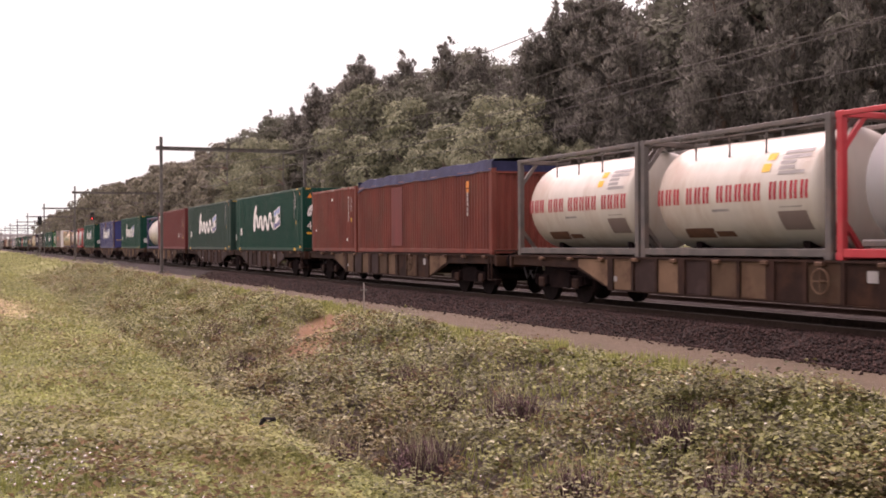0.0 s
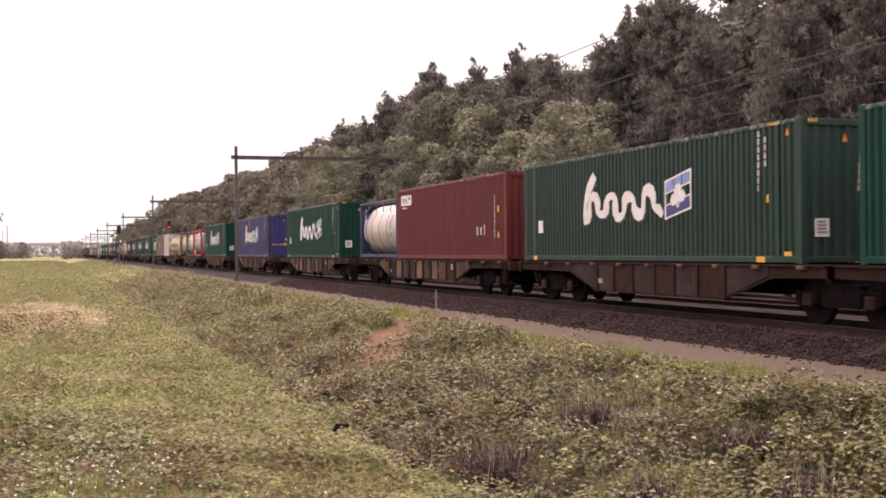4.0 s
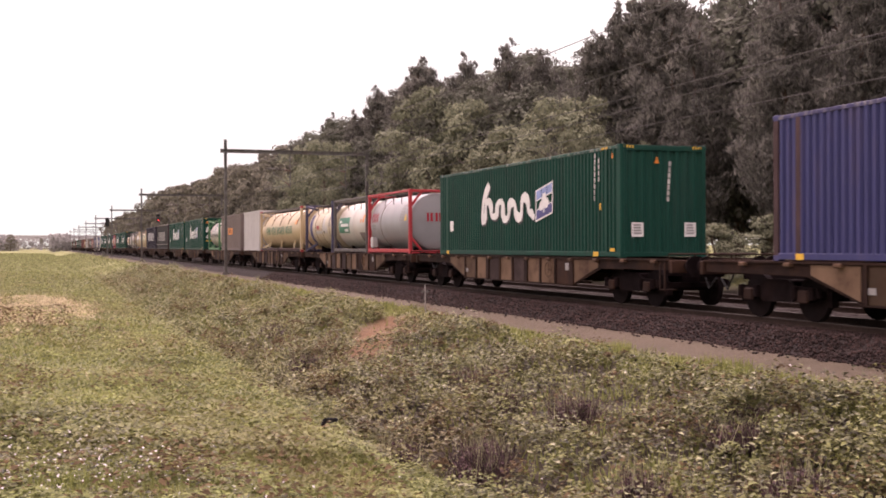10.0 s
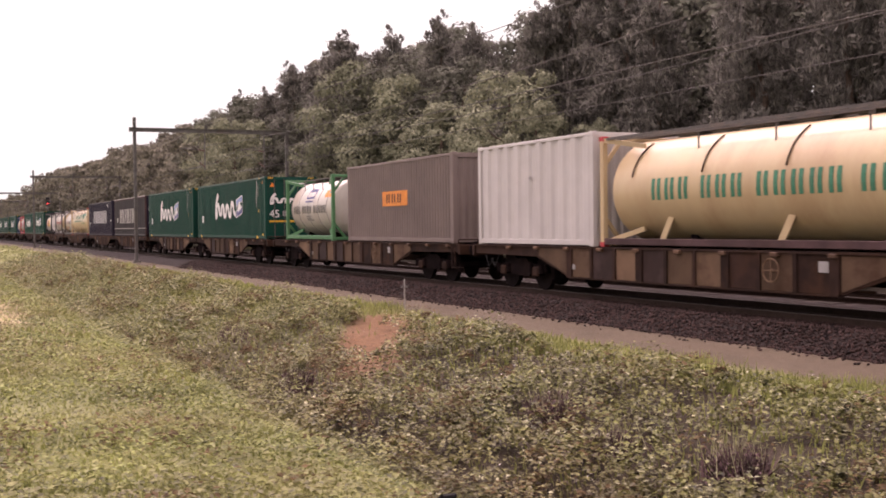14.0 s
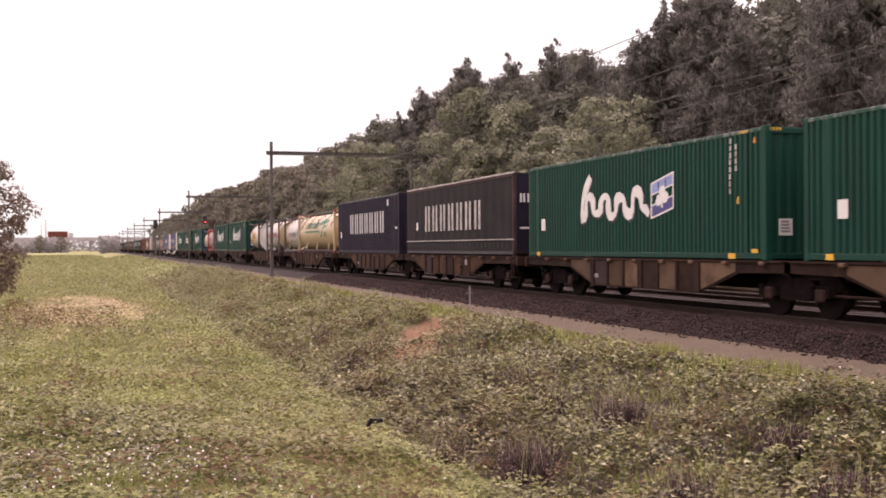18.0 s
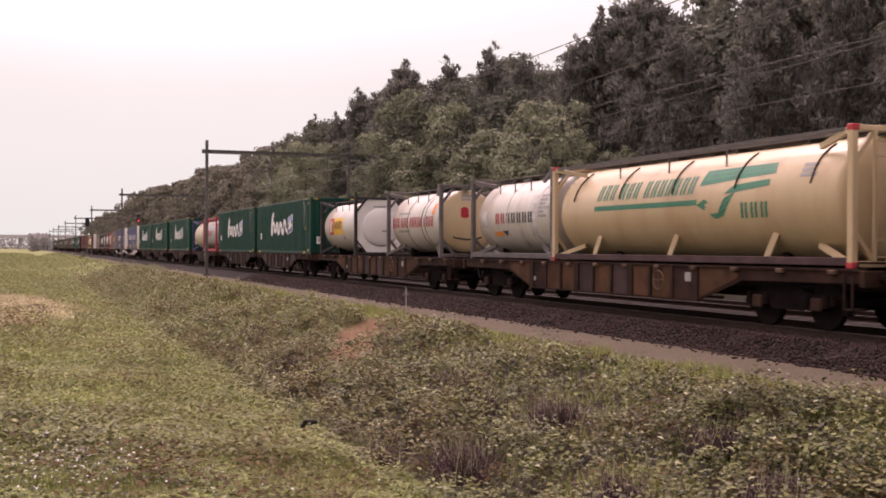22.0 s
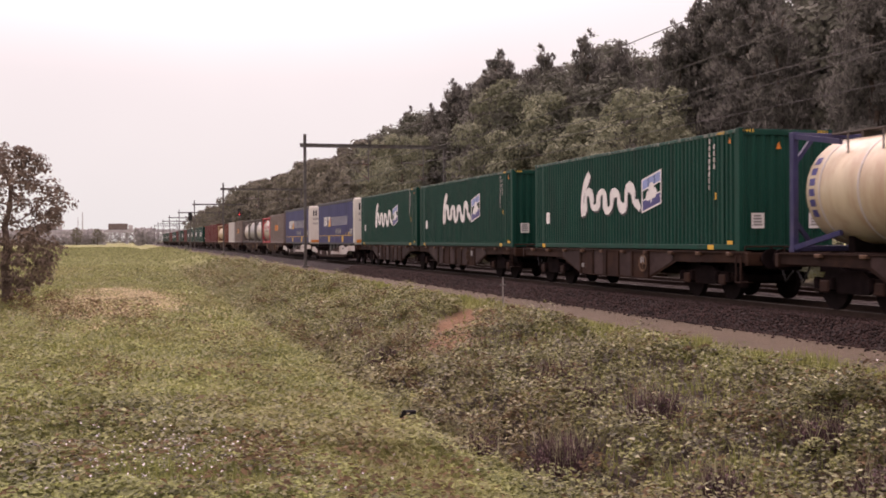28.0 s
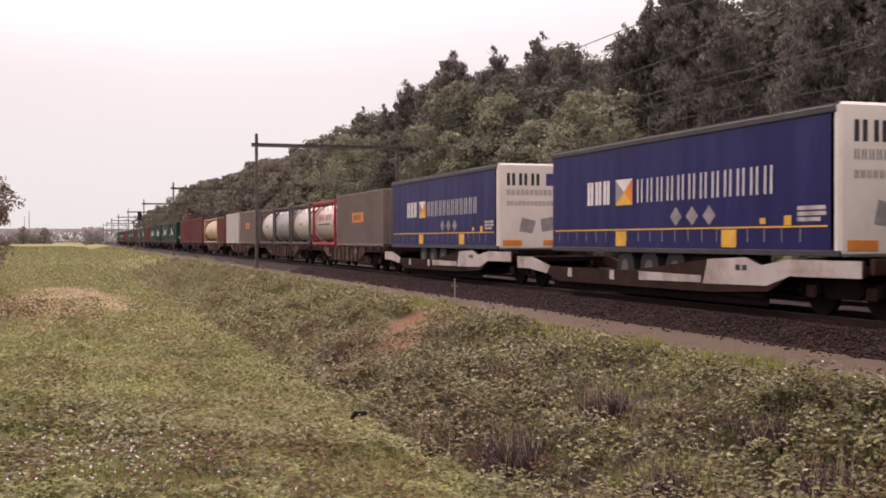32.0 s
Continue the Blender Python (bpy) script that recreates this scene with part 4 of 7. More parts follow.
def put(kinds, i, x, y, height, base_h, girth=1.0):
    """Sets the first of a kind in its place, and copies after that."""
    cycle[kinds[0].name] = cycle.get(kinds[0].name, -1) + 1
    k = kinds[cycle[kinds[0].name] % len(kinds)]
    turn = R.uniform(0, 360)
    if k.name not in first_used:
        first_used.add(k.name)
        s = height / base_h
        k.matrix_world = pose(x, y, ground_z(x, y) - 0.05, 0, 0, turn) @ Matrix.Diagonal((s * girth, s * girth, s, 1))
        k.scale = (s * girth, s * girth, s)
        return k
    ob = copy_thing(k, pose(0, 0, 0))
    s = height / base_h
    ob.matrix_basis = pose(x, y, ground_z(x, y) - 0.05, 0, 0, turn) @ Matrix.Diagonal((s * girth, s * girth, s, 1))
    return ob


def skyline(x, y):
    """The wood's height so that its outline keeps level, seen from the eye, for a tree at x, y."""
    xs = x * 30.0 / y
    return 1.53 + (float(np.interp(xs, SKYX, SKYZ)) - 1.53) * y / 30.0


# chosen tips of the outline, then the rows behind and in front of them
i = 0
for xs, z in ((-55.3, 14.5), (-53.4, 14.9), (-50.6, 14.6), (-58.0, 13.4), (-71.0, 15.2), (-79.0, 15.5), (-89.5, 16.6), (-94.0, 15.8), (-103, 16.3), (-121, 15.7), (-66, 13.6), (-83.5, 14.3), (-111, 14.9)):
    y = 30.0 + R.uniform(-1.5, 1.5)
    put(pines, i, xs * y / 30, y, 1.53 + (z - 1.53) * y / 30 + 0.4, 13.8, 1.05)
    i += 1
# two broad pines that stand forward of the wood
for x, y, h, girth in ((-80.5, 27.0, 15.6, 1.4), (-92.8, 27.2, 14.9, 1.2)):
    put(pines, i, x, y, h, 13.8, girth)
    i += 1
x = -14.0
while x > -400:
    step = 3.4 + max(0, -x - 90) * 0.02
    y = R.uniform(27.5, 31)
    h = skyline(x, y) * (R.uniform(0.80, 0.95) if x > -100 else R.uniform(0.92, 1.03))
    pine_zone = x > -62 or (-115 < x < -76 and R.random() < 0.5)
    if pine_zone:
        put(pines, i, x, y, h, 14.3, R.uniform(0.9, 1.25))
    else:
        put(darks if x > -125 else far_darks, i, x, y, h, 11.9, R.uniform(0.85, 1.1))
    i += 1
    y = R.uniform(34, 39)
    if R.random() < 0.6:
        put(pines if x > -100 else far_pines, i, x - 1.5, y, skyline(x - 1.5, y) * R.uniform(0.84, 0.97), 14.3, 1.3)
    else:
        put(darks if x > -100 else far_darks, i, x - 1.5, y, skyline(x - 1.5, y) * R.uniform(0.85, 0.98), 11.9, 1.0)
    i += 1
    x -= step
x = -18.0
while x > -260:
    put(far_pines, i, x, R.uniform(42, 46), skyline(x, 44) * R.uniform(0.8, 0.93), 14.3, 1.5)
    x -= 3.4
# the lower, lighter front row
for x, h in ((-46.5, 6.5), (-50.0, 7.6), (-53.4, 9.5), (-57.5, 7.0), (-62.4, 8.9), (-67.5, 11.0), (-71.5, 9.0), (-75.0, 12.6), (-80.5, 7.4), (-87.0, 7.6), (-95.0, 10.6), (-104.0, 11.6), (-113.0, 12.4), (-119, 11), (-127, 11.5), (-136, 11.5), (-146, 12), (-157, 12), (-169, 12.5),
             (-182, 12.5), (-196, 13), (-211, 13), (-227, 13), (-244, 13.5), (-262, 14), (-281, 14), (-300, 13), (-320, 12), (-342, 12), (-366, 12), (-392, 12), (-420, 12), (-450, 12), (-482, 12)):
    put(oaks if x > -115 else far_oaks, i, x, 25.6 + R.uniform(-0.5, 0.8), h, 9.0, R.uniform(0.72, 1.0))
    i += 1
for j in range(34):
    x = -24 - 3.2 * j - j * j * 0.06
    put(oaks if x > -60 else far_oaks, i, x, 24.6 + R.uniform(-0.3, 0.4), R.uniform(2.2, 3.8), 9.3, 1.4)
    i += 1

# the small oak in the field
oak = broadleaf(311, 4.7, 1.7, M["brownleaf"], "small brownish oak with an open crown in the field", lobes=170, per=62, low=0.03, leaf=(0.07, 0.15), name="field_oak", limbs=14, puff=(0.09, 0.2))
oak.location = (-34.9, -3.35, ground_z(-34.9, -3.35))

# ---- the distance ----
M["concrete"] = mat("viaduct_concrete", (0.36, 0.34, 0.34), 0.9, 0, 0.15, 0.4, (0.3, 0.3, 0.3), 0.5, 0.1)
via = tagged(empty("road_viaduct", pose(-650, 0, 0)), "long pale concrete road viaduct on the horizon", "viaduct")
part("deck", boxes((-6, 6, -900, 900, 6.0, 6.9)), M["concrete"], via)
part("parapet", boxes((5.6, 6, -900, 900, 6.9, 7.6)), M["concrete"], via)
part("parapet", boxes((-6, -5.6, -900, 900, 6.9, 7.6)), M["concrete"], via)
pier = boxes((-3, 3, -0.7, 0.7, -0.8, 6.0))
pm = part("pier", pier, M["concrete"], via)
pm.location.y = -400
for j in range(1, 25):
    ob = new("pier", pm.data)
    ob.parent = via
    ob.location.y = -400 + 25 * j
# the haze of the distance is put into this pale grey leaf colour
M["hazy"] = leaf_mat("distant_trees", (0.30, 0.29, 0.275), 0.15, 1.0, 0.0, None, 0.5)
g2 = np.random.default_rng(77)


def far_wood(name, x0, y0, y1, n, h0, h1, label):
    t = np.sort(g2.uniform(0, 1, n))
    y = y0 + (y1 - y0) * g2.uniform(0, 1, n)
    top = h0 + (h1 - h0) * lumps(y, 0 * y, 0.08, 9)
    pos = np.stack([x0 + g2.uniform(-6, 6, n), y, top * g2.uniform(0, 1, n) - 0.5], 1)
    ob = scatter_mesh(name, quad_v, quad_f, pos, turns(n, None, g2), g2.uniform(0.9, 2.2, n), M["hazy"])
    return tagged(ob, label, "woods", kind="stuff")


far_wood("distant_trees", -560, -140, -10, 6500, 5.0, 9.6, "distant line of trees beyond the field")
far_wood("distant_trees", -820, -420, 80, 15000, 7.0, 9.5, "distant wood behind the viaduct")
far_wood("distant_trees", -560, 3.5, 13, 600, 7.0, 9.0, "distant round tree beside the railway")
for y, h in ((-13, 7.5), (-22, 8.0), (-40, 6)):
    put(far_oaks, i, -540, y, h, 9.0, 1.0)
    i += 1

for dy, top, r in ((0.0, 21.3, 0.5), (-2.9, 17.8, 0.35)):
    bm = bmesh.new()
    rod(bm, (0, 0, 0), (0, 0, top), r, 8, r * 0.5)
    far_mast = part("distant_mast", bm, M["concrete"])
    far_mast.location = (-800, -28.8 + dy, -0.5)
    tagged(far_mast, "thin distant grey mast beyond the field", "mast", "distant masts")


# ---- the train: paints ----
GRIME = (0.075, 0.06, 0.048)
P = {
    "green": mat("green_paint", (0.0030, 0.042, 0.029), 0.5, 0, 0.16, 1.5, (0.011, 0.031, 0.024), 0.75, 1.4, rand=0.10, spec=0.11, stretch=(1.6, 1.6, 0.3)),
    "greendark": mat("older_green_paint", (0.012, 0.037, 0.028), 0.55, 0, 0.18, 1.5, (0.035, 0.048, 0.038), 0.75, 1.2, stretch=(1.6, 1.6, 0.3)),
    "blue": mat("faded_blue_paint", (0.036, 0.038, 0.115), 0.5, 0, 0.16, 1.2, (0.06, 0.045, 0.075), 0.75, 1.2, stretch=(1.6, 1.6, 0.3)),
    "blueend": mat("bright_blue_paint", (0.034, 0.042, 0.14), 0.5, 0, 0.18, 1.2, (0.03, 0.035, 0.12), 0.7, 0.8, stretch=(1, 1, 0.4)),
    "rustpost": mat("rusted_brown_post", (0.055, 0.03, 0.03), 0.75, 0, 0.3, 2, (0.03, 0.015, 0.012), 0.8, 1.4),
    "red": mat("oxide_red_paint", (0.115, 0.022, 0.020), 0.6, 0, 0.15, 1.4, (0.085, 0.026, 0.022), 0.75, 1.3, stretch=(1.6, 1.6, 0.3)),
    "brown": mat("weathered_red_brown_paint", (0.128, 0.030, 0.020), 0.65, 0, 0.25, 1.5, (0.10, 0.045, 0.03), 0.8, 0.9, stretch=(1, 1, 0.4)),
    "navy": mat("dark_navy_paint", (0.018, 0.014, 0.026), 0.6, 0, 0.2, 1.5, (0.035, 0.026, 0.03), 0.5, 0.7, spec=0.12),
    "curtain": mat("dark_brown_curtain", (0.012, 0.009, 0.0105), 0.7, 0, 0.3, 0.9, (0.03, 0.022, 0.022), 0.6, 0.8, 0.3, 5, spec=0.12),
    "white": mat("white_tank_paint", (0.43, 0.405, 0.35), 0.35, 0, 0.09, 1.2, (0.30, 0.22, 0.16), 0.85, 0.55, stretch=(1.6, 1.6, 0.4), spec=0.45),
    "whitebox": mat("scuffed_white_paint", (0.42, 0.40, 0.38), 0.5, 0, 0.08, 1.2, (0.38, 0.35, 0.32), 0.5, 0.8),
    "cream": mat("cream_tank_paint", (0.43, 0.325, 0.185), 0.38, 0, 0.07, 1.0, (0.26, 0.155, 0.08), 0.7, 0.5, stretch=(1.6, 1.6, 0.4), spec=0.4),
    "headwhite": mat("cream_white_panel", (0.62, 0.59, 0.52), 0.5, 0, 0.06, 1.2, (0.45, 0.38, 0.3), 0.5, 0.9, stretch=(1, 1, 0.5)),
    "endwhite": mat("white_end_plate", (0.54, 0.52, 0.48), 0.5, 0, 0.08, 1.2, (0.4, 0.36, 0.32), 0.5, 0.8),
    "ink_pale": mat("pale_lettering", (0.46, 0.45, 0.45), 0.5, 0, 0.1, 3),
    "beige": mat("beige_tank_paint", (0.44, 0.375, 0.25), 0.4, 0, 0.12, 1.2, (0.28, 0.16, 0.09), 0.8, 0.8, stretch=(1.6, 1.6, 0.4), spec=0.4),
    "grey": mat("grey_tank_paint", (0.25, 0.25, 0.25), 0.4, 0, 0.10, 1.0, (0.25, 0.21, 0.18), 0.5, 0.6),
    "greybox": mat("grey_brown_paint", (0.15, 0.118, 0.105), 0.6, 0, 0.10, 1.2, (0.18, 0.14, 0.12), 0.5, 0.8),
    "frame": mat("grey_frame_paint", (0.085, 0.078, 0.073), 0.6, 0, 0.2, 3, (0.13, 0.09, 0.07), 0.7, 1.5),
    "redframe": mat("red_frame_paint", (0.36, 0.035, 0.04), 0.5, 0, 0.15, 3, (0.2, 0.05, 0.045), 0.6, 1.5),
    "blueframe": mat("blue_frame_paint", (0.032, 0.032, 0.09), 0.5, 0, 0.2, 3, (0.07, 0.06, 0.08), 0.6, 1.5),
    "greenframe": mat("green_frame_paint", (0.05, 0.16, 0.07), 0.5, 0, 0.15, 3, (0.06, 0.12, 0.06), 0.5, 1.5),
    "slateframe": mat("slate_blue_frame_paint", (0.045, 0.045, 0.085), 0.6, 0, 0.2, 3, (0.06, 0.035, 0.025), 0.8, 1.5),
    "darkframe": mat("dark_frame_paint", (0.022, 0.018, 0.019), 0.6, 0, 0.2, 3),
    "pblue": mat("blue_trailer_curtain", (0.0135, 0.014, 0.08), 0.5, 0, 0.12, 0.8, (0.035, 0.034, 0.11), 0.5, 0.9, 0.2, 4, spec=0.12, stretch=(1.5, 1.5, 0.4)),
    "roofdark": mat("dark_roof_edge", (0.045, 0.042, 0.045), 0.6, 0, 0.2, 2),
    "tarp": mat("dark_blue_tarpaulin", (0.016, 0.018, 0.045), 0.6, 0, 0.3, 2, (0.04, 0.042, 0.09), 0.6, 1.5, 0.6, 9, spec=0.1),
    "tan": mat("tan_wagon_paint", (0.095, 0.053, 0.032), 0.75, 0, 0.25, 1.8, (0.035, 0.02, 0.015), 1.0, 1.3, 0.3, 20, spec=0.2),
    "panel": mat("pale_tan_panel", (0.105, 0.066, 0.041), 0.8, 0, 0.18, 1.8, (0.04, 0.018, 0.011), 0.9, 1.5, 0.15, 20, spec=0.12, rand=0.5),
    "ochre": mat("rusty_ochre_wagon_paint", (0.058, 0.028, 0.014), 0.8, 0, 0.3, 1.8, (0.03, 0.014, 0.009), 1.0, 1.6, 0.3, 20, spec=0.12, rand=0.3),
    "rust": mat("rust_brown_steel", (0.024, 0.0125, 0.009), 0.85, 0, 0.35, 2.5, (0.05, 0.023, 0.012), 0.7, 1.5, spec=0.12, rand=0.3),
    "pocket": mat("white_wagon_paint", (0.42, 0.385, 0.35), 0.6, 0, 0.15, 1.5, (0.16, 0.09, 0.06), 0.8, 0.8),
    "maroon": mat("maroon_wagon_paint", (0.024, 0.0115, 0.009), 0.75, 0, 0.25, 2, (0.07, 0.045, 0.04), 0.7, 1.0),
    "ink_white": mat("white_lettering", (0.62, 0.61, 0.58), 0.5, 0, 0.08, 3),
    "ink_worn": mat("worn_pale_lettering", (0.42, 0.40, 0.37), 0.6, 0, 0.2, 3, (0.10, 0.09, 0.09), 0.9, 2.5),
    "ink_red": mat("red_lettering", (0.32, 0.02, 0.032), 0.5, 0, 0.1, 3),
    "ink_green": mat("green_lettering", (0.03, 0.15, 0.09), 0.5, 0, 0.12, 3),
    "ink_black": mat("black_lettering", (0.03, 0.03, 0.032), 0.5, 0, 0.2, 3),
    "ink_blue": mat("blue_panel", (0.20, 0.26, 0.46), 0.5, 0, 0.2, 3),
    "ink_navy": mat("dark_blue_lettering", (0.055, 0.055, 0.16), 0.5, 0, 0.2, 3),
    "ink_grey": mat("grey_lettering", (0.24, 0.23, 0.22), 0.6, 0, 0.2, 3),
    "ink_yellow": mat("yellow_marking", (0.62, 0.36, 0.04), 0.5, 0, 0.15, 3),
    "ink_orange": mat("orange_marking", (0.60, 0.20, 0.03), 0.5, 0, 0.15, 3),
    "ink_rust": mat("rust_stain", (0.11, 0.055, 0.035), 0.8, 0, 0.3, 3),
}
M.update(P)
MOVING = []
DECK = 1.19


def decal(parent, name, quads, material, where, label="", split=1):
    """Painted marks: quads ((x, z) x 4) laid on a surface by where(x, z)."""
    bm = bmesh.new()
    for q in quads:
        (xa, za), (xb, zb), (xc, zc), (xd, zd) = q
        prev = None
        for i in range(split + 1):
            k = i / split
            a = bm.verts.new(where(xa + (xd - xa) * k, za + (zd - za) * k))
            b = bm.verts.new(where(xb + (xc - xb) * k, zb + (zc - zb) * k))
            if prev:
                bm.faces.new((prev[0], prev[1], b, a))
            prev = (a, b)
    bmesh.ops.remove_doubles(bm, verts=bm.verts, dist=0.0005)
    return part(name, bm, M[material], parent, label)


def rect(x0, x1, z0, z1, slant=0.0):
    return ((x0, z0), (x1, z0), (x1 + slant, z1), (x0 + slant, z1))


def wordmark(x0, x1, z0, z1, n, slant=0.0, tall=(), gaps=(), stroke=0.25):
    """A painted word as plain leaning bars, two for each of n places; gaps: places after which a space follows."""
    out = []
    pitch = (x1 - x0) / (n + 0.6 * len(gaps))
    x = x0
    for i in range(n):
        w = pitch * stroke
        zt = z1 if (not tall or i in tall) else z0 + (z1 - z0) * 0.62
        for k, (lo, hi) in enumerate(((0.0, 1.0), (0.0, 1.0))):
            a = x + k * pitch * 0.42
            h0, h1 = z0 + (zt - z0) * lo, z0 + (zt - z0) * hi
            out.append(((a + slant * (h0 - z0), h0), (a + w + slant * (h0 - z0), h0), (a + w + slant * (h1 - z0), h1), (a + slant * (h1 - z0), h1)))
        x += pitch * (1.6 if i in gaps else 1.0)
    return out


def scribble(x0, x1, z0, z1, waves):
    """A brush-drawn mark: a tall leaning stroke that runs on into a wavy line with a swung tail."""
    w, h = x1 - x0, z1 - z0
    pts = [(x0 + 0.20 * w - 0.13 * w * k / 8 - 0.05 * w * sin(pi * k / 8), z1 - 0.95 * h * k / 8) for k in range(9)]
    n = waves * 12
    for i in range(1, n + 1):
        k = i / n
        pts.append((x0 + 0.07 * w + (0.89 * k + 0.018 * sin(4 * pi * k * waves)) * w, z0 + h * (0.29 - (0.21 + 0.06 * sin(4.3 * k * waves)) * cos(2 * pi * k * waves)) + 0.04 * h * k))
    pts.append((x1, z0 + 0.05 * h))
    out, last = [], None
    for i, (px, pz) in enumerate(pts):
        ax, az = pts[max(0, i - 1)]
        bx2, bz = pts[min(len(pts) - 1, i + 1)]
        d = max(1e-6, sqrt((bx2 - ax) ** 2 + (bz - az) ** 2))
        r = h * (0.105 + 0.03 * sin(i * 0.9)) * (0.55 if i == len(pts) - 1 else 1.0)
        nx, nz = -(bz - az) / d * r, (bx2 - ax) / d * r
        cur = ((px - nx, pz - nz), (px + nx, pz + nz))
        if last:
            out.append((last[0], cur[0], cur[1], last[1]))
        last = cur
    return out


def small_lines(x0, x1, z0, z1, rows, seed=1):
    """Unreadable small print as plain bars."""
    g2 = random.Random(seed)
    out = []
    h = (z1 - z0) / rows
    for i in range(rows):
        w = (x1 - x0) * g2.uniform(0.5, 1.0)
        out.append(rect(x0, x0 + w, z1 - (i + 0.7) * h, z1 - i * h))
    return out


def corrugated(bm, x0, x1, z0, z1, y, depth, pitch, out=-1):
    """A trapezoid-corrugated sheet in the plane y; its ridges stand out by depth."""
    n = max(2, round((x1 - x0) / pitch))
    p = (x1 - x0) / n
    pts = []
    for i in range(n):
        a = x0 + i * p
        pts += [(a, 0), (a + p * 0.30, 0), (a + p * 0.46, 1), (a + p * 0.84, 1)]
    pts.append((x1, 0))
    lo = [bm.verts.new((px, y + out * depth * d, z0)) for px, d in pts]
    hi = [bm.verts.new((px, y + out * depth * d, z1)) for px, d in pts]
    for i in range(len(pts) - 1):
        bm.faces.new((lo[i], lo[i + 1], hi[i + 1], hi[i]))


def corrugated_end(bm, y0, y1, z0, z1, x, depth, pitch):
    n = max(2, round((y1 - y0) / pitch))
    p = (y1 - y0) / n
    pts = []
    for i in range(n):
        a = y0 + i * p
        pts += [(a, 0), (a + p * 0.3, 0), (a + p * 0.5, 1), (a + p * 0.8, 1)]
    pts.append((y1, 0))
    lo = [bm.verts.new((x - depth * d, py, z0)) for py, d in pts]
    hi = [bm.verts.new((x - depth * d, py, z1)) for py, d in pts]
    for i in range(len(pts) - 1):
        bm.faces.new((lo[i], lo[i + 1], hi[i + 1], hi[i]))


def worn(paint, color):
    """The same paint with chipped and scuffed edges."""
    key = "worn_" + paint
    if key not in M:
        M[key] = mat(key + "_edge", color, 0.6, 0, 0.3, 4, (0.34, 0.31, 0.27), 0.75, 7.0, stretch=(1, 1, 0.3))
    return M[key]


EDGE = {"green": (0.006, 0.05, 0.035), "greendark": (0.012, 0.037, 0.028), "blue": (0.04, 0.036, 0.095), "red": (0.115, 0.022, 0.02), "brown": (0.128, 0.03, 0.02), "navy": (0.018, 0.014, 0.026)}


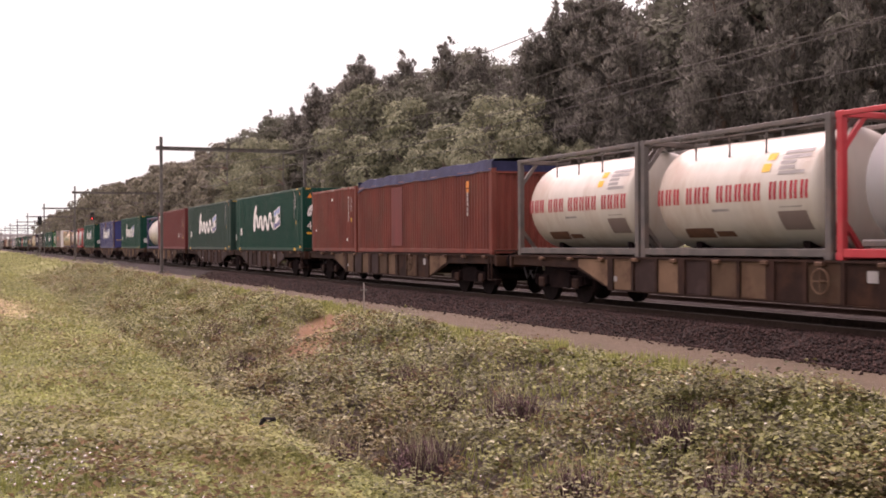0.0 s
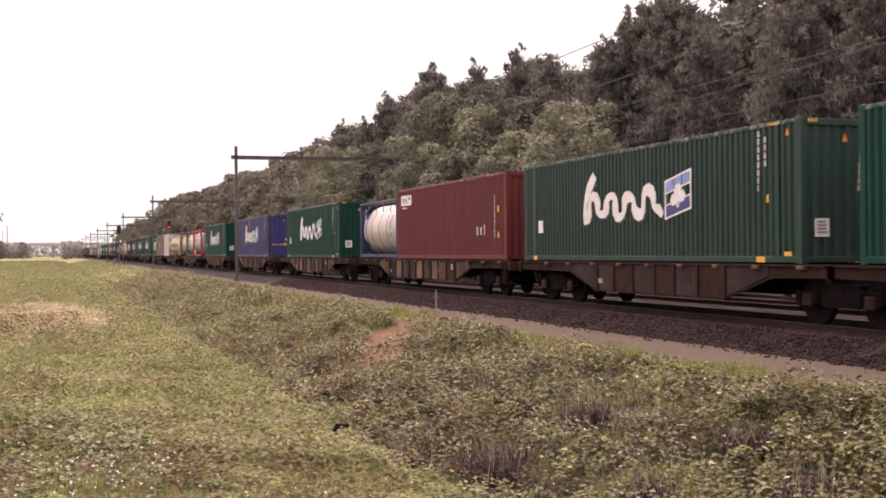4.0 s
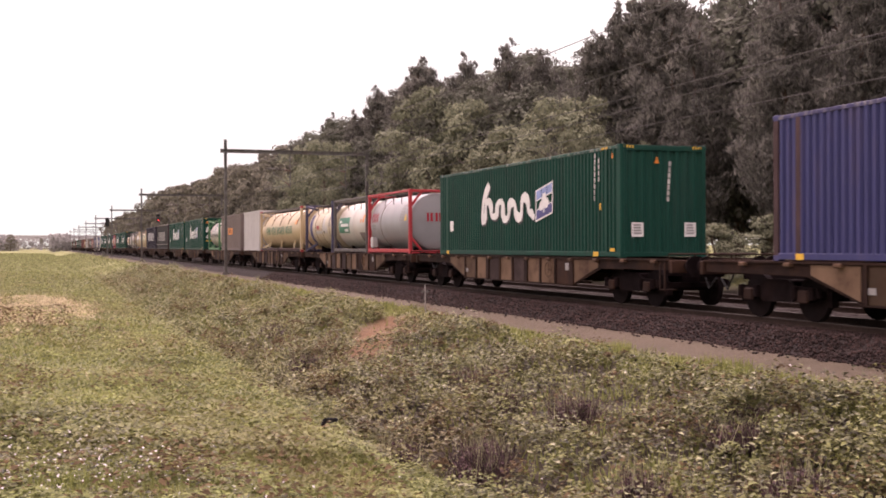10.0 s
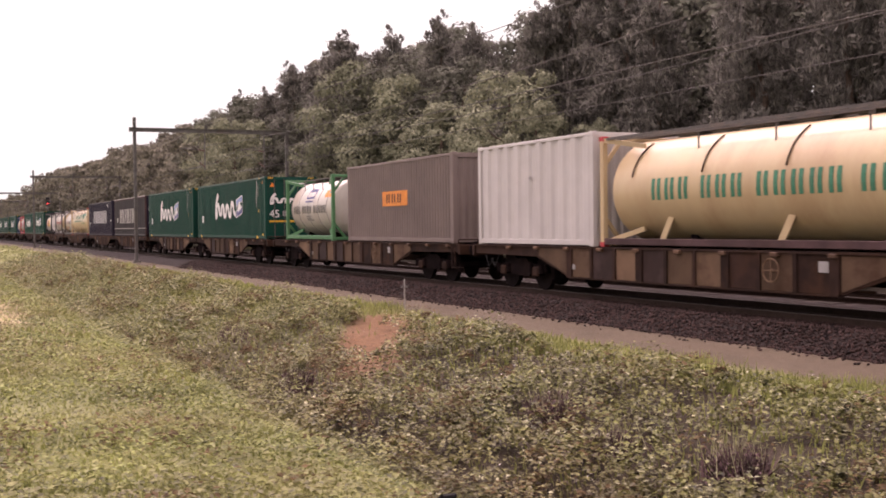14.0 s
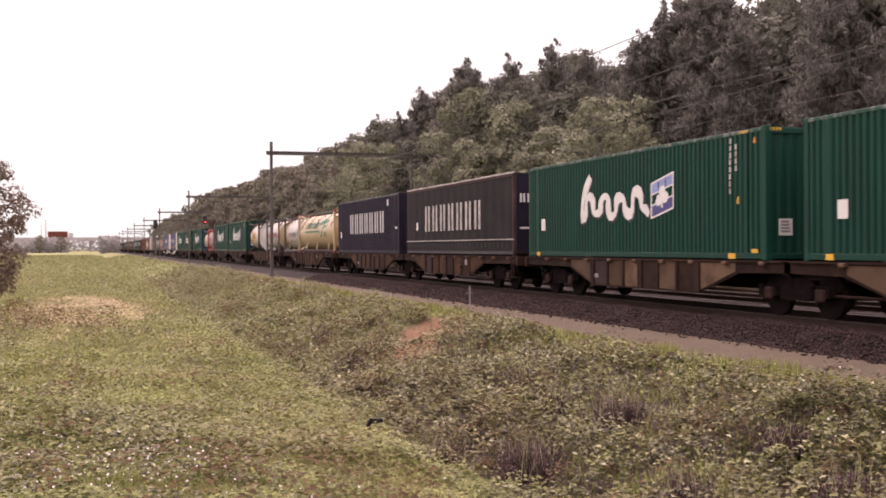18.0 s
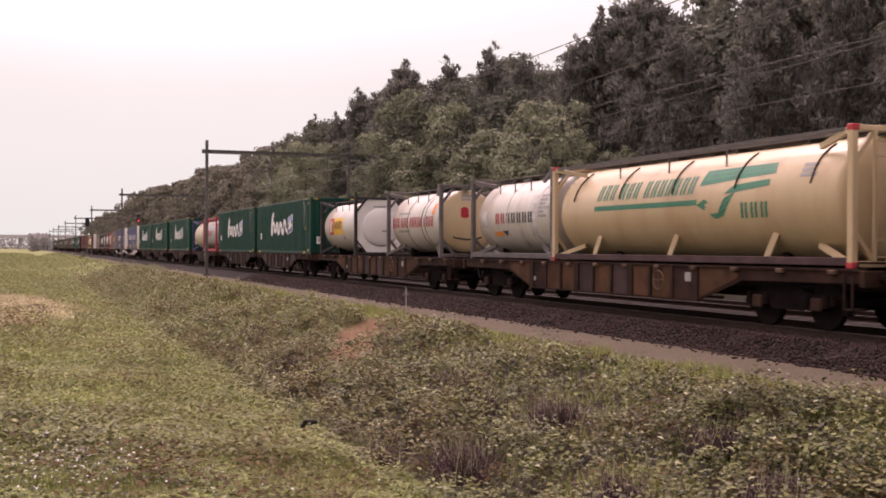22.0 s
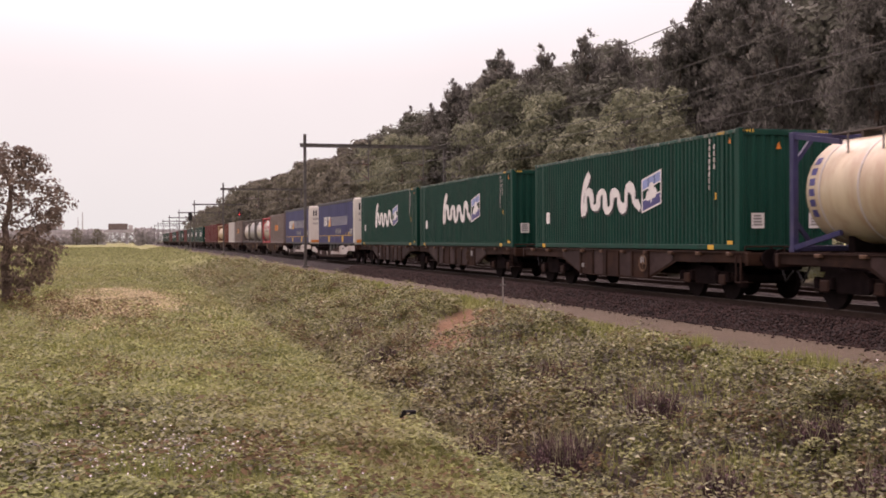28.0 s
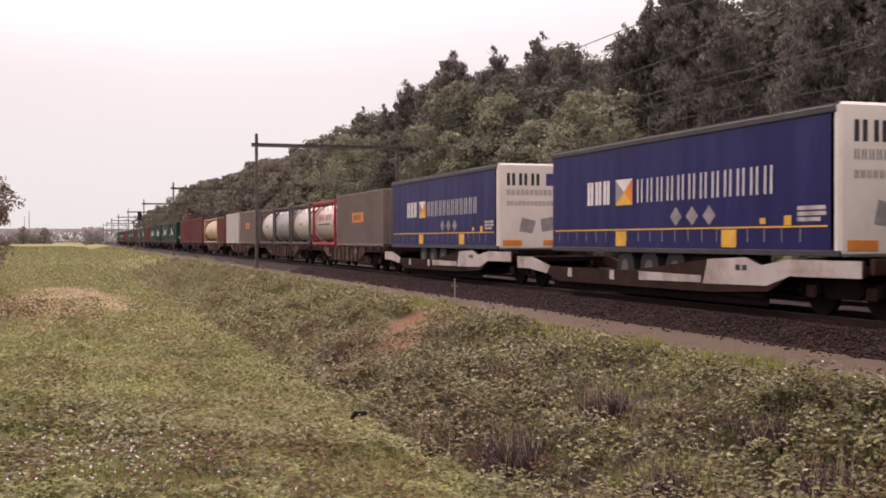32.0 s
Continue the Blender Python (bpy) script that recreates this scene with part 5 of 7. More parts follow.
def container(L, H, paint, label, name="shipping_container", doors=False, tarp=False, W=2.5, pitch=0.205, posts45=None):
    """A steel box container; x runs back from its leading end at 0, its base lies at z = 0."""
    c = tagged(empty(name), label, "container", "containers on the train")
    m = M[paint]
    hw = W / 2
    if posts45 is None:
        posts45 = L > 13
    for y, o in ((-hw + 0.055, -1), (hw - 0.055, 1)):
        bm = bmesh.new()
        corrugated(bm, -L + 0.12, -0.12, 0.14, H - 0.09, y, 0.05, pitch, o)
        part("side_panel", bm, m, c)
    for x in (0, -L + 0.16):
        for y in (-hw, hw - 0.12):
            part("corner_post", boxes((x - 0.16, x, y, y + 0.12, 0.1, H - 0.1), bevel=0.012), m, c)
    for y in (-hw, hw - 0.08):
        part("bottom_rail", boxes((-L + 0.16, -0.16, y, y + 0.07, 0.03, 0.16), bevel=0.008), m, c)
        part("top_rail", boxes((-L + 0.16, -0.16, y, y + 0.07, H - 0.10, H - 0.02), bevel=0.008), worn(paint, EDGE[paint]) if paint in EDGE else m, c)
    if posts45:
        for x in (-0.72, -L + 0.86):
            part("intermediate_post", boxes((x - 0.14, x, -hw - 0.003, -hw + 0.06, 0.16, H - 0.1), bevel=0.006), m, c)
    bm = bmesh.new()
    if tarp:
        n = 40
        for i in range(n):
            xa, xb = -L + L * i / n, -L + L * (i + 1) / n
            za, zb = (H + 0.25 - 0.16 * max(0, 3 - k) / 3 + 0.014 * sin(k * 1.9) + 0.02 * sin(k * 0.7) for k in (i, i + 1))
            for (ya, da), (yb, db) in zip(((-hw - 0.02, -0.34), (-hw + 0.08, 0.0), (0, 0.06), (hw - 0.08, 0.0)), ((-hw + 0.08, 0.0), (0, 0.06), (hw - 0.08, 0.0), (hw + 0.02, -0.34))):
                bm.faces.new([bm.verts.new(v) for v in ((xa, ya, za + da), (xb, ya, zb + da), (xb, yb, zb + db), (xa, yb, za + db))])
        bmesh.ops.remove_doubles(bm, verts=bm.verts, dist=0.002)
        part("tarpaulin", bm, M["tarp"], c, "wrinkled dark blue tarpaulin roof")
        for x in (-0.002, -L + 0.022):
            part("tarp_flap", boxes((x - 0.02, x, -hw + 0.005, hw - 0.005, H - 0.09, H + 0.2)), M["tarp"], c)
    else:
        part("roof", boxes((-L + 0.02, -0.02, -hw + 0.02, hw - 0.02, H - 0.05, H - 0.015)), m, c)
    part("floor_pan", boxes((-L + 0.1, -0.1, -hw + 0.06, hw - 0.06, 0.05, 0.15)), M["iron"], c)
    for x in (-0.0, -L + 0.178):
        for y in (-hw - 0.004, hw - 0.158):
            for z in (0, H - 0.118):
                part("corner_casting", boxes((x - 0.178, x + 0.004, y, y + 0.162, z, z + 0.118), bevel=0.01), m, c)
    # the two ends
    part("header", boxes((-0.12, -0.003, -hw + 0.12, hw - 0.12, H - 0.16, H - 0.03), bevel=0.008), m, c)
    part("sill", boxes((-0.12, -0.003, -hw + 0.12, hw - 0.12, 0.03, 0.15), bevel=0.008), m, c)
    if doors:
        for y0, y1 in ((-hw + 0.12, -0.006), (0.006, hw - 0.12)):
            d = part("door", boxes((-0.09, -0.045, y0, y1, 0.15, H - 0.16), *[(-0.05, -0.035, y0 + 0.03, y1 - 0.03, z, z + 0.3) for z in (0.3, 0.9, 1.5, 2.1) if z + 0.3 < H - 0.2]), m, c)
            for f in (0.3, 0.72):
                bm = bmesh.new()
                yy = y0 + (y1 - y0) * f
                rod(bm, (-0.015, yy, 0.08), (-0.015, yy, H - 0.1), 0.018, 8)
                part("locking_bar", bm, M["frame"], d, "galvanised locking bar")
                part("handle", boxes((-0.02, 0.0, yy - 0.02, yy + 0.34, 1.05, 1.08)), M["frame"], d)
    else:
        bm = bmesh.new()
        corrugated_end(bm, -hw + 0.12, hw - 0.12, 0.15, H - 0.16, -0.03, 0.045, 0.25)
        part("end_wall", bm, m, c)
    part("rear_wall", boxes((-L + 0.03, -L + 0.08, -hw + 0.12, hw - 0.12, 0.1, H - 0.1)), m, c)
    c["half"] = hw
    return c


def side_of(c):
    y = -c["half"] - 0.006
    return lambda x, z: (x, y, z)


def front_of(c, x=-0.022):
    return lambda u, z: (x, u, z)


def emblem(c, x0, z0, where, fade=False):
    """The leaning four-part panel beside the word."""
    def para(a0, a1, b0, b1):
        f = lambda u, v: (x0 + 1.2 * u, z0 + 0.24 * u + 0.93 * v)
        return (f(a0, b0), f(a1, b0), f(a1, b1), f(a0, b1))
    bars = [para(0, 1, 0, 0.05), para(0, 1, 0.95, 1), para(0, 0.05, 0.05, 0.95), para(0.95, 1, 0.05, 0.95), para(0.05, 0.95, 0.34, 0.38), para(0.05, 0.95, 0.64, 0.68)]
    decal(c, "emblem_frame", bars, "ink_white", where, "white leaning panel outline")
    for a in (0.05, 0.36, 0.67):
        decal(c, "emblem_field", [para(a, a + 0.28, 0.68, 0.95)], "ink_blue", where)
    decal(c, "emblem_field", [para(0.05, 0.95, 0.05, 0.34)], "ink_navy", where)
    over = lambda x, z: (where(x, z)[0], where(x, z)[1] - 0.003, where(x, z)[2])
    f = lambda u, v: (x0 + 1.2 * u, z0 + 0.24 * u + 0.93 * v)
    blot = []
    for cu, cv in ((0.5, 0.62), (0.36, 0.42), (0.64, 0.42), (0.5, 0.48)):
        q = [f(cu + 0.15 * cos(k * pi / 3), cv + 0.17 * sin(k * pi / 3)) for k in range(6)]
        blot += [(q[0], q[1], q[2], q[3]), (q[0], q[3], q[4], q[5])]
    blot.append((f(0.46, 0.18), f(0.53, 0.18), f(0.53, 0.42), f(0.47, 0.42)))
    decal(c, "white_blot", blot, "ink_white", over, "white three-lobed mark")


def green45(paint="green", doors=False, label=None, stains=0):
    """A 45-foot container with a white painted word and a small panel on each side."""
    L, H = 13.716, 2.896
    c = container(L, H, paint, label or "long green corrugated steel container with white painted wordmark", doors=doors)
    w = side_of(c)
    z = 1.07
    decal(c, "wordmark_shadow", scribble(-9.69, -5.24, z - 0.06, z + 1.19, 4), "ink_black", lambda x, q: (x, -c["half"] - 0.003, q), "black drop shadow of the wordmark")
    decal(c, "wordmark", scribble(-9.75, -5.3, z, z + 1.25, 4), "ink_white", lambda x, q: (x, -c["half"] - 0.010, q), "white brush-like wordmark")
    emblem(c, -5.2, z - 0.06, w)
    decal(c, "placard", [rect(-12.62, -12.3, 0.83, 1.2)], "ink_white", w)
    decal(c, "number_bars", [rect(-1.45 + 0.004 * i, -1.38 + 0.004 * i, 1.5 + 0.16 * i, 1.62 + 0.16 * i) for i in range(8)] + [rect(-1.2, -1.13, 2.0 + 0.16 * i, 2.12 + 0.16 * i) for i in range(4)], "ink_worn", w, "worn number in plain bars")
    decal(c, "warning_sign", [((-0.48, 2.56), (-0.36, 2.56), (-0.41, 2.70), (-0.43, 2.70))], "ink_orange", w, "orange warning triangle")
    decal(c, "yellow_mark", [rect(-1.5, -1.2, 0.03, 0.15), rect(-0.55, -0.3, 0.16, 0.25)], "ink_yellow", w)
    decal(c, "yellow_mark", [rect(-13.0, -12.75, 0.03, 0.15), rect(-1.12, -1.05, 1.25, 1.42)], "ink_yellow", w)
    decal(c, "hazard_stripes", [rect(-1.0 + 0.09 * i, -0.95 + 0.09 * i, H - 0.09, H - 0.03) for i in range(4)], "ink_yellow", w)
    f = front_of(c, 0.004)
    decal(c, "hazard_stripes", [rect(-1.15 + 0.08 * i, -1.11 + 0.08 * i, H - 0.1, H - 0.03) for i in range(4)] + [rect(0.85 + 0.08 * i, 0.89 + 0.08 * i, H - 0.1, H - 0.03) for i in range(4)], "ink_yellow", f)
    if doors:
        f = front_of(c, -0.03)
        decal(c, "wordmark", scribble(-1.1, 0.75, 1.62, 2.1, 4), "ink_white", front_of(c, 0.005), "white brush-like wordmark")
        cu = bpy.data.curves.new("length_mark", "FONT")
        cu.body, cu.size, cu.extrude = "45", 0.5, 0.003
        ob = new("length_mark", cu)
        ob.data.materials.append(M["ink_white"])
        ob.parent = c
        ob.matrix_basis = Matrix.Translation((0.002, -1.05, 1.0)) @ Matrix(((0, 0, 1, 0), (1, 0, 0, 0), (0, 1, 0, 0), (0, 0, 0, 1)))
        ob["label"] = "white number 45 painted on the door"
        decal(c, "yellow_band", [rect(-1.05, 1.05, 0.78, 0.86)], "ink_yellow", f)
        decal(c, "warning_sign", [((-1.0, 2.42), (-0.78, 2.42), (-0.88, 2.62), (-0.90, 2.62))], "ink_orange", f)
        decal(c, "number_bars", small_lines(0.35, 1.0, 2.4, 2.65, 2, 3) + small_lines(0.3, 0.7, 0.95, 1.5, 5, 4), "ink_white", f)
        decal(c, "placard", [rect(-0.4, -0.2, 1.05, 1.3)], "ink_grey", f)
    else:
        f = front_of(c, -0.02)
        for u in (-0.92, 0.62):
            decal(c, "placard", [rect(u, u + 0.34, 0.54, 0.9)], "ink_white", f, "white paper placard")
            decal(c, "placard_print", small_lines(u + 0.05, u + 0.3, 0.58, 0.86, 4, 5), "ink_grey", front_of(c, -0.016))
        decal(c, "number_bars", [rect(0.1 + 0.01 * i, 0.17 + 0.01 * i, 1.45 + 0.15 * i, 1.57 + 0.15 * i) for i in range(7)], "ink_worn", f)
        decal(c, "warning_sign", [((-0.26, 2.42), (-0.12, 2.42), (-0.18, 2.58), (-0.2, 2.58))], "ink_orange", f)
    return c


def tank(L, paint, frame, label, style="full", bands=(0.3, 0.5, 0.7), r=1.13, ladder=False, band_mat="ink_rust", dish=0.30, inset=None):
    """A tank in a steel frame; x runs back from its leading end at 0."""
    H, hw = 2.591, 1.219
    t = tagged(empty("tank_container"), label, "tank container", "tank containers on the train")
    zc = 1.30
    fm = M[frame]
    # the shell, a lathe about the x axis
    inset = inset or (0.34 if style == "full" else 0.22)
    prof2 = [(-inset + dish * 0.0 - 0.0, 0.0)]
    for i in range(1, 9):
        a = pi / 2 * i / 8
        prof2.append((-inset - dish * (1 - cos(a)), r * sin(a)))
    prof2 += [(-L * k, r) for k in (0.25, 0.5, 0.75)]
    for i in range(8, 0, -1):
        a = pi / 2 * i / 8
        prof2.append((-L + inset + dish * (1 - cos(a)), r * sin(a)))
    prof2.append((-L + inset, 0.0))
    bm = bmesh.new()
    n = 44
    rings = []
    for px, pr in prof2:
        rings.append([bm.verts.new((px, pr * cos(2 * pi * j / n), zc + pr * sin(2 * pi * j / n))) for j in range(n)] if pr > 0 else [bm.verts.new((px, 0, zc))])
    for a, b in zip(rings, rings[1:]):
        for j in range(n):
            k2 = (j + 1) % n
            if len(a) == 1:
                bm.faces.new((a[0], b[j], b[k2]))
            elif len(b) == 1:
                bm.faces.new((a[j], b[0], a[k2]))
            else:
                bm.faces.new((a[j], b[j], b[k2], a[k2]))
    part("tank_shell", bm, M[paint], t, smooth=True)
    for k in bands:
        bm = bmesh.new()
        xa = -L * k
        ra = [[bm.verts.new((xa + dx, (r + dr) * cos(2 * pi * j / n), zc + (r + dr) * sin(2 * pi * j / n))) for j in range(n)] for dx, dr in ((0.025, 0.002), (0.02, 0.012), (-0.02, 0.012), (-0.025, 0.002))]
        for a, b in zip(ra, ra[1:]):
            for j in range(n):
                bm.faces.new((a[j], b[j], b[(j + 1) % n], a[(j + 1) % n]))
        part("band", bm, M[band_mat], t)
    # end frames
    for x in (0, -L + 0.15):
        bm = boxes((x - 0.15, x, -hw, -hw + 0.13, 0, H), (x - 0.15, x, hw - 0.13, hw, 0, H), (x - 0.13, x - 0.02, -hw + 0.13, hw - 0.13, 0.02, 0.14), (x - 0.13, x - 0.02, -hw + 0.13, hw - 0.13, H - 0.12, H - 0.01), bevel=0.012)
        ef = part("end_frame", bm, fm, t)
        for y0, y1 in ((-hw + 0.10, -0.66), (hw - 0.10, 0.66)):
            for z0, z1 in ((0.66, 0.1), (H - 0.66, H - 0.08)):
                bm = bmesh.new()
                beam(bm, (x - 0.075, y0, z0), (x - 0.075, y1, z1), 0.07, 0.09)
                part("brace", bm, fm, ef)
        for y in (-hw - 0.003, hw - 0.157):
            for z in (0, H - 0.118):
                part("corner_casting", boxes((x - 0.165, x + 0.01, y, y + 0.16, z, z + 0.118), bevel=0.01), M["redframe"] if ladder else fm, ef)
    if style in ("full", "low"):
        for y in (-hw + 0.01, hw - 0.11):
            part("bottom_rail", boxes((-L + 0.15, -0.15, y, y + 0.1, 0.05, 0.2), bevel=0.01), M["rustpost"] if ladder else fm, t)
    if style == "full":
        for y in (-hw + 0.01, hw - 0.09):
            part("top_rail", boxes((-L + 0.15, -0.15, y, y + 0.08, H - 0.1, H - 0.01), bevel=0.01), fm, t)
    else:
        for x0, d in ((-0.15, -1), (-L + 0.15, 1)):
            for y in (-hw + 0.06, hw - 0.06):
                for z0, z1 in ((0.1, 0.42), (H - 0.1, H - 0.3)):
                    bm = bmesh.new()
                    beam(bm, (x0, y, z0), (x0 + d * 1.15, y * 0.72, z1), 0.09, 0.11)
                    part("strut", bm, fm, t)
    # saddle, walkway and manhole
    for k in (0.22, 0.78):
        part("saddle", boxes((-L * k - 0.1, -L * k + 0.1, -0.6, 0.6, 0.0, 0.36)), M["iron"], t)
    part("walkway", boxes((-L + 0.2, -0.2, -0.3, 0.12, H - 0.05, H - 0.015), *[(-L * k - 0.03, -L * k + 0.03, -0.25, 0.1, zc + r - 0.03, H - 0.05) for k in (0.2, 0.4, 0.6, 0.8)]), M["frame"], t)
    part("handrail", boxes((-L * 0.75, -L * 0.35, -0.86, -0.83, H - 0.13, H - 0.1), *[(-L * k - 0.015, -L * k + 0.015, -0.86, -0.83, zc + r * 0.6, H - 0.1) for k in (0.36, 0.55, 0.74)]), M["frame"], t)
    bm = bmesh.new()
    rod(bm, (-L * 0.5, 0.3, zc + r - 0.06), (-L * 0.5, 0.3, H - 0.02), 0.24, 14)
    part("manhole", bm, M["frame"], t)
    if ladder:
        part("ladder", boxes((0.002, 0.05, -0.77, -0.71, 0.1, H - 0.1), (0.002, 0.05, -0.31, -0.25, 0.1, H - 0.1), *[(0.006, 0.04, -0.71, -0.31, 0.2 + 0.3 * i, 0.235 + 0.3 * i) for i in range(8)]), M[paint], t)
        for k in (0.1, 0.3, 0.5, 0.7, 0.9):
            bm = bmesh.new()
            for j in range(6):
                a0, a1 = radians(118 + 8 * j), radians(118 + 8 * (j + 1))
                rod(bm, (-L * k, (r + 0.02) * cos(a0), zc + (r + 0.02) * sin(a0)), (-L * k, (r + 0.02) * cos(a1), zc + (r + 0.02) * sin(a1)), 0.018, 5)
            part("hoop", bm, M["rust"], t)
        for k in (0.2, 0.5, 0.8):
            bm = bmesh.new()
            beam(bm, (-L * k, -0.98, 0.72), (-L * k - 0.35, -1.02, 0.1), 0.03, 0.16)
            part("side_strut", bm, M[paint], t)
        part("side_walkway", boxes((-L + 0.2, -0.2, -1.18, -1.13, H - 0.1, H - 0.04), (-L + 0.2, -0.2, -0.85, -0.8, H - 0.1, H - 0.04)), M["frame"], t)
    t["r"], t["zc"] = r, zc
    return t


def shell_of(t):
    r, zc = t["r"] + 0.007, t["zc"]
    return lambda x, z: (x, -sqrt(max(0.01, r * r - (z - zc) ** 2)), z)


# ---- wagons ----
def bogie(parent, x):
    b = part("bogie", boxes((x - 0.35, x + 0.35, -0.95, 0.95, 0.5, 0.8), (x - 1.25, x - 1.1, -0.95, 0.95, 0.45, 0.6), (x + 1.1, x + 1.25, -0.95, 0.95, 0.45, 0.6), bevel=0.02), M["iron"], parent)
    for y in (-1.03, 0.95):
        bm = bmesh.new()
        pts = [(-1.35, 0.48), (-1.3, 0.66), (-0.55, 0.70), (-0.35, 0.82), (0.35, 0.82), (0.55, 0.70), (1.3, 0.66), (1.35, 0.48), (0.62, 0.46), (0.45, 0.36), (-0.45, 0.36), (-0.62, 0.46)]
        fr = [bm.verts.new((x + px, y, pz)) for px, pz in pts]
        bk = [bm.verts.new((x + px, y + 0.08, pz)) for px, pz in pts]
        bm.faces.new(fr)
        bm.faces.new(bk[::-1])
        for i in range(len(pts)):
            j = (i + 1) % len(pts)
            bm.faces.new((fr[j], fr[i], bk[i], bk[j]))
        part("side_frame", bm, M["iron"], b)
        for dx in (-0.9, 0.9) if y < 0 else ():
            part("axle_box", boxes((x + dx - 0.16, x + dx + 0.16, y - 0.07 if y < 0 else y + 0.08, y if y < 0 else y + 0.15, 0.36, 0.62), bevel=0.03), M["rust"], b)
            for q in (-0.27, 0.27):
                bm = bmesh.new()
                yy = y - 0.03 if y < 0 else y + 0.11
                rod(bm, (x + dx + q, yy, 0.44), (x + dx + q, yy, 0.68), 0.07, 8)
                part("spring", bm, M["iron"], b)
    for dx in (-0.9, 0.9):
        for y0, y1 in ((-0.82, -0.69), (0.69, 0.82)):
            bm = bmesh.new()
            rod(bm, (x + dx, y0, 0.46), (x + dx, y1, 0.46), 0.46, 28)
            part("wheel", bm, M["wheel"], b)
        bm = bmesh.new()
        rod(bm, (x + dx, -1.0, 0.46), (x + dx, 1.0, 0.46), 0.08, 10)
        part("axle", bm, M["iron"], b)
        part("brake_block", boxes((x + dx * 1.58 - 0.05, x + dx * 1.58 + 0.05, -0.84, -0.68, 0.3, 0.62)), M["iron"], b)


def side_sill(parent, x0, x1, taper0, taper1, paint):
    """Deep fish-bellied side beams from x0 (front) back to x1, with stiffeners."""
    for y in (-1.22, 1.19):
        bm = bmesh.new()
        pts = [(x0, 1.17), (x0, 0.93), (x0 - taper0[0], 0.90), (x0 - taper0[1], 0.42), (x1 + taper1[1], 0.42), (x1 + taper1[0], 0.90), (x1, 0.93), (x1, 1.17)]
        fr = [bm.verts.new((px, y, pz)) for px, pz in pts]
        bk = [bm.verts.new((px, y + 0.03, pz)) for px, pz in pts]
        bm.faces.new(fr[::-1])
        bm.faces.new(bk)
        for i in range(len(pts)):
            j = (i + 1) % len(pts)
            bm.faces.new((fr[i], fr[j], bk[j], bk[i]))
        part("side_beam", bm, M["rust"], parent)
    part("top_flange", boxes((x1, x0, -1.27, -1.10, 1.145, 1.17)), M["rust"], parent)
    part("top_flange", boxes((x1, x0, 1.10, 1.27, 1.145, 1.17)), M["rust"], parent)
    part("bottom_flange", boxes((x1 + taper1[1], x0 - taper0[1], -1.27, -1.10, 0.40, 0.425)), M["rust"], parent)
    n = max(4, int((x0 - taper0[1] - x1 - taper1[1]) / 0.95))
    a, b = x0 - taper0[1] - 0.1, x1 + taper1[1] + 0.1
    for i in range(n + 1):
        x = a + (b - a) * i / n
        w = 0.05 if i % 3 else 0.12
        part("stiffener", boxes((x - w, x + w, -1.272, -1.222, 0.425, 1.145)), M["rust"], parent)
    pale = paint in ("tan", "ochre")
    web = M["panel" if paint == "tan" else "ochre"]
    for i in range(n):
        x = a + (b - a) * (i + 0.5) / n
        hw = abs(b - a) / n * 0.485
        part("web_panel", boxes((x - hw, x + hw, -1.232, -1.221, 0.435, 1.135), bevel=0.004), web if pale and (i * 7 + int(x0 - x1)) % 5 < 3 else M["maroon" if i % 2 else "rust"], parent)
    for xs, d, tp in ((x0, -1, taper0), (x1, 1, taper1)):
        bm = bmesh.new()
        q = [(xs + d * (tp[0] + 0.15), 1.12), (xs + d * (tp[0] + 0.15), 0.93), (xs + d * (tp[1] - 0.05), 0.48), (xs + d * (tp[1] - 0.05), 1.12)]
        fr = [bm.verts.new((px, -1.236, pz)) for px, pz in (q if d < 0 else q[::-1])]
        bk = [bm.verts.new((v.co.x, -1.221, v.co.z)) for v in fr]
        bm.faces.new(fr[::-1])
        for i in range(4):
            j = (i + 1) % 4
            bm.faces.new((fr[i], fr[j], bk[j], bk[i]))
        part("gusset", bm, web if pale else M["maroon"], parent)
    for i in range(int((x0 - x1) / 1.5)):
        x = x0 - 0.7 - 1.5 * i
        part("spigot_bracket", boxes((x - 0.1, x + 0.1, -1.33, -1.2, 1.08, 1.165), bevel=0.015), M["tan"], parent)


def ring_wheel(parent, x):
    bm = bmesh.new()
    n = 20
    c = Vector((x, -1.33, 0.82))
    for i in range(n):
        a, b = 2 * pi * i / n, 2 * pi * (i + 1) / n
        rod(bm, c + Vector((cos(a), 0, sin(a))) * 0.22, c + Vector((cos(b), 0, sin(b))) * 0.22, 0.018, 5)
    for a in (0, pi / 2):
        rod(bm, c + Vector((cos(a), 0, sin(a))) * 0.22, c - Vector((cos(a), 0, sin(a))) * 0.22, 0.012, 5)
    rod(bm, c, c + Vector((0, 0.12, 0)), 0.03, 6)
    part("brake_handwheel", bm, M["panel"], parent)


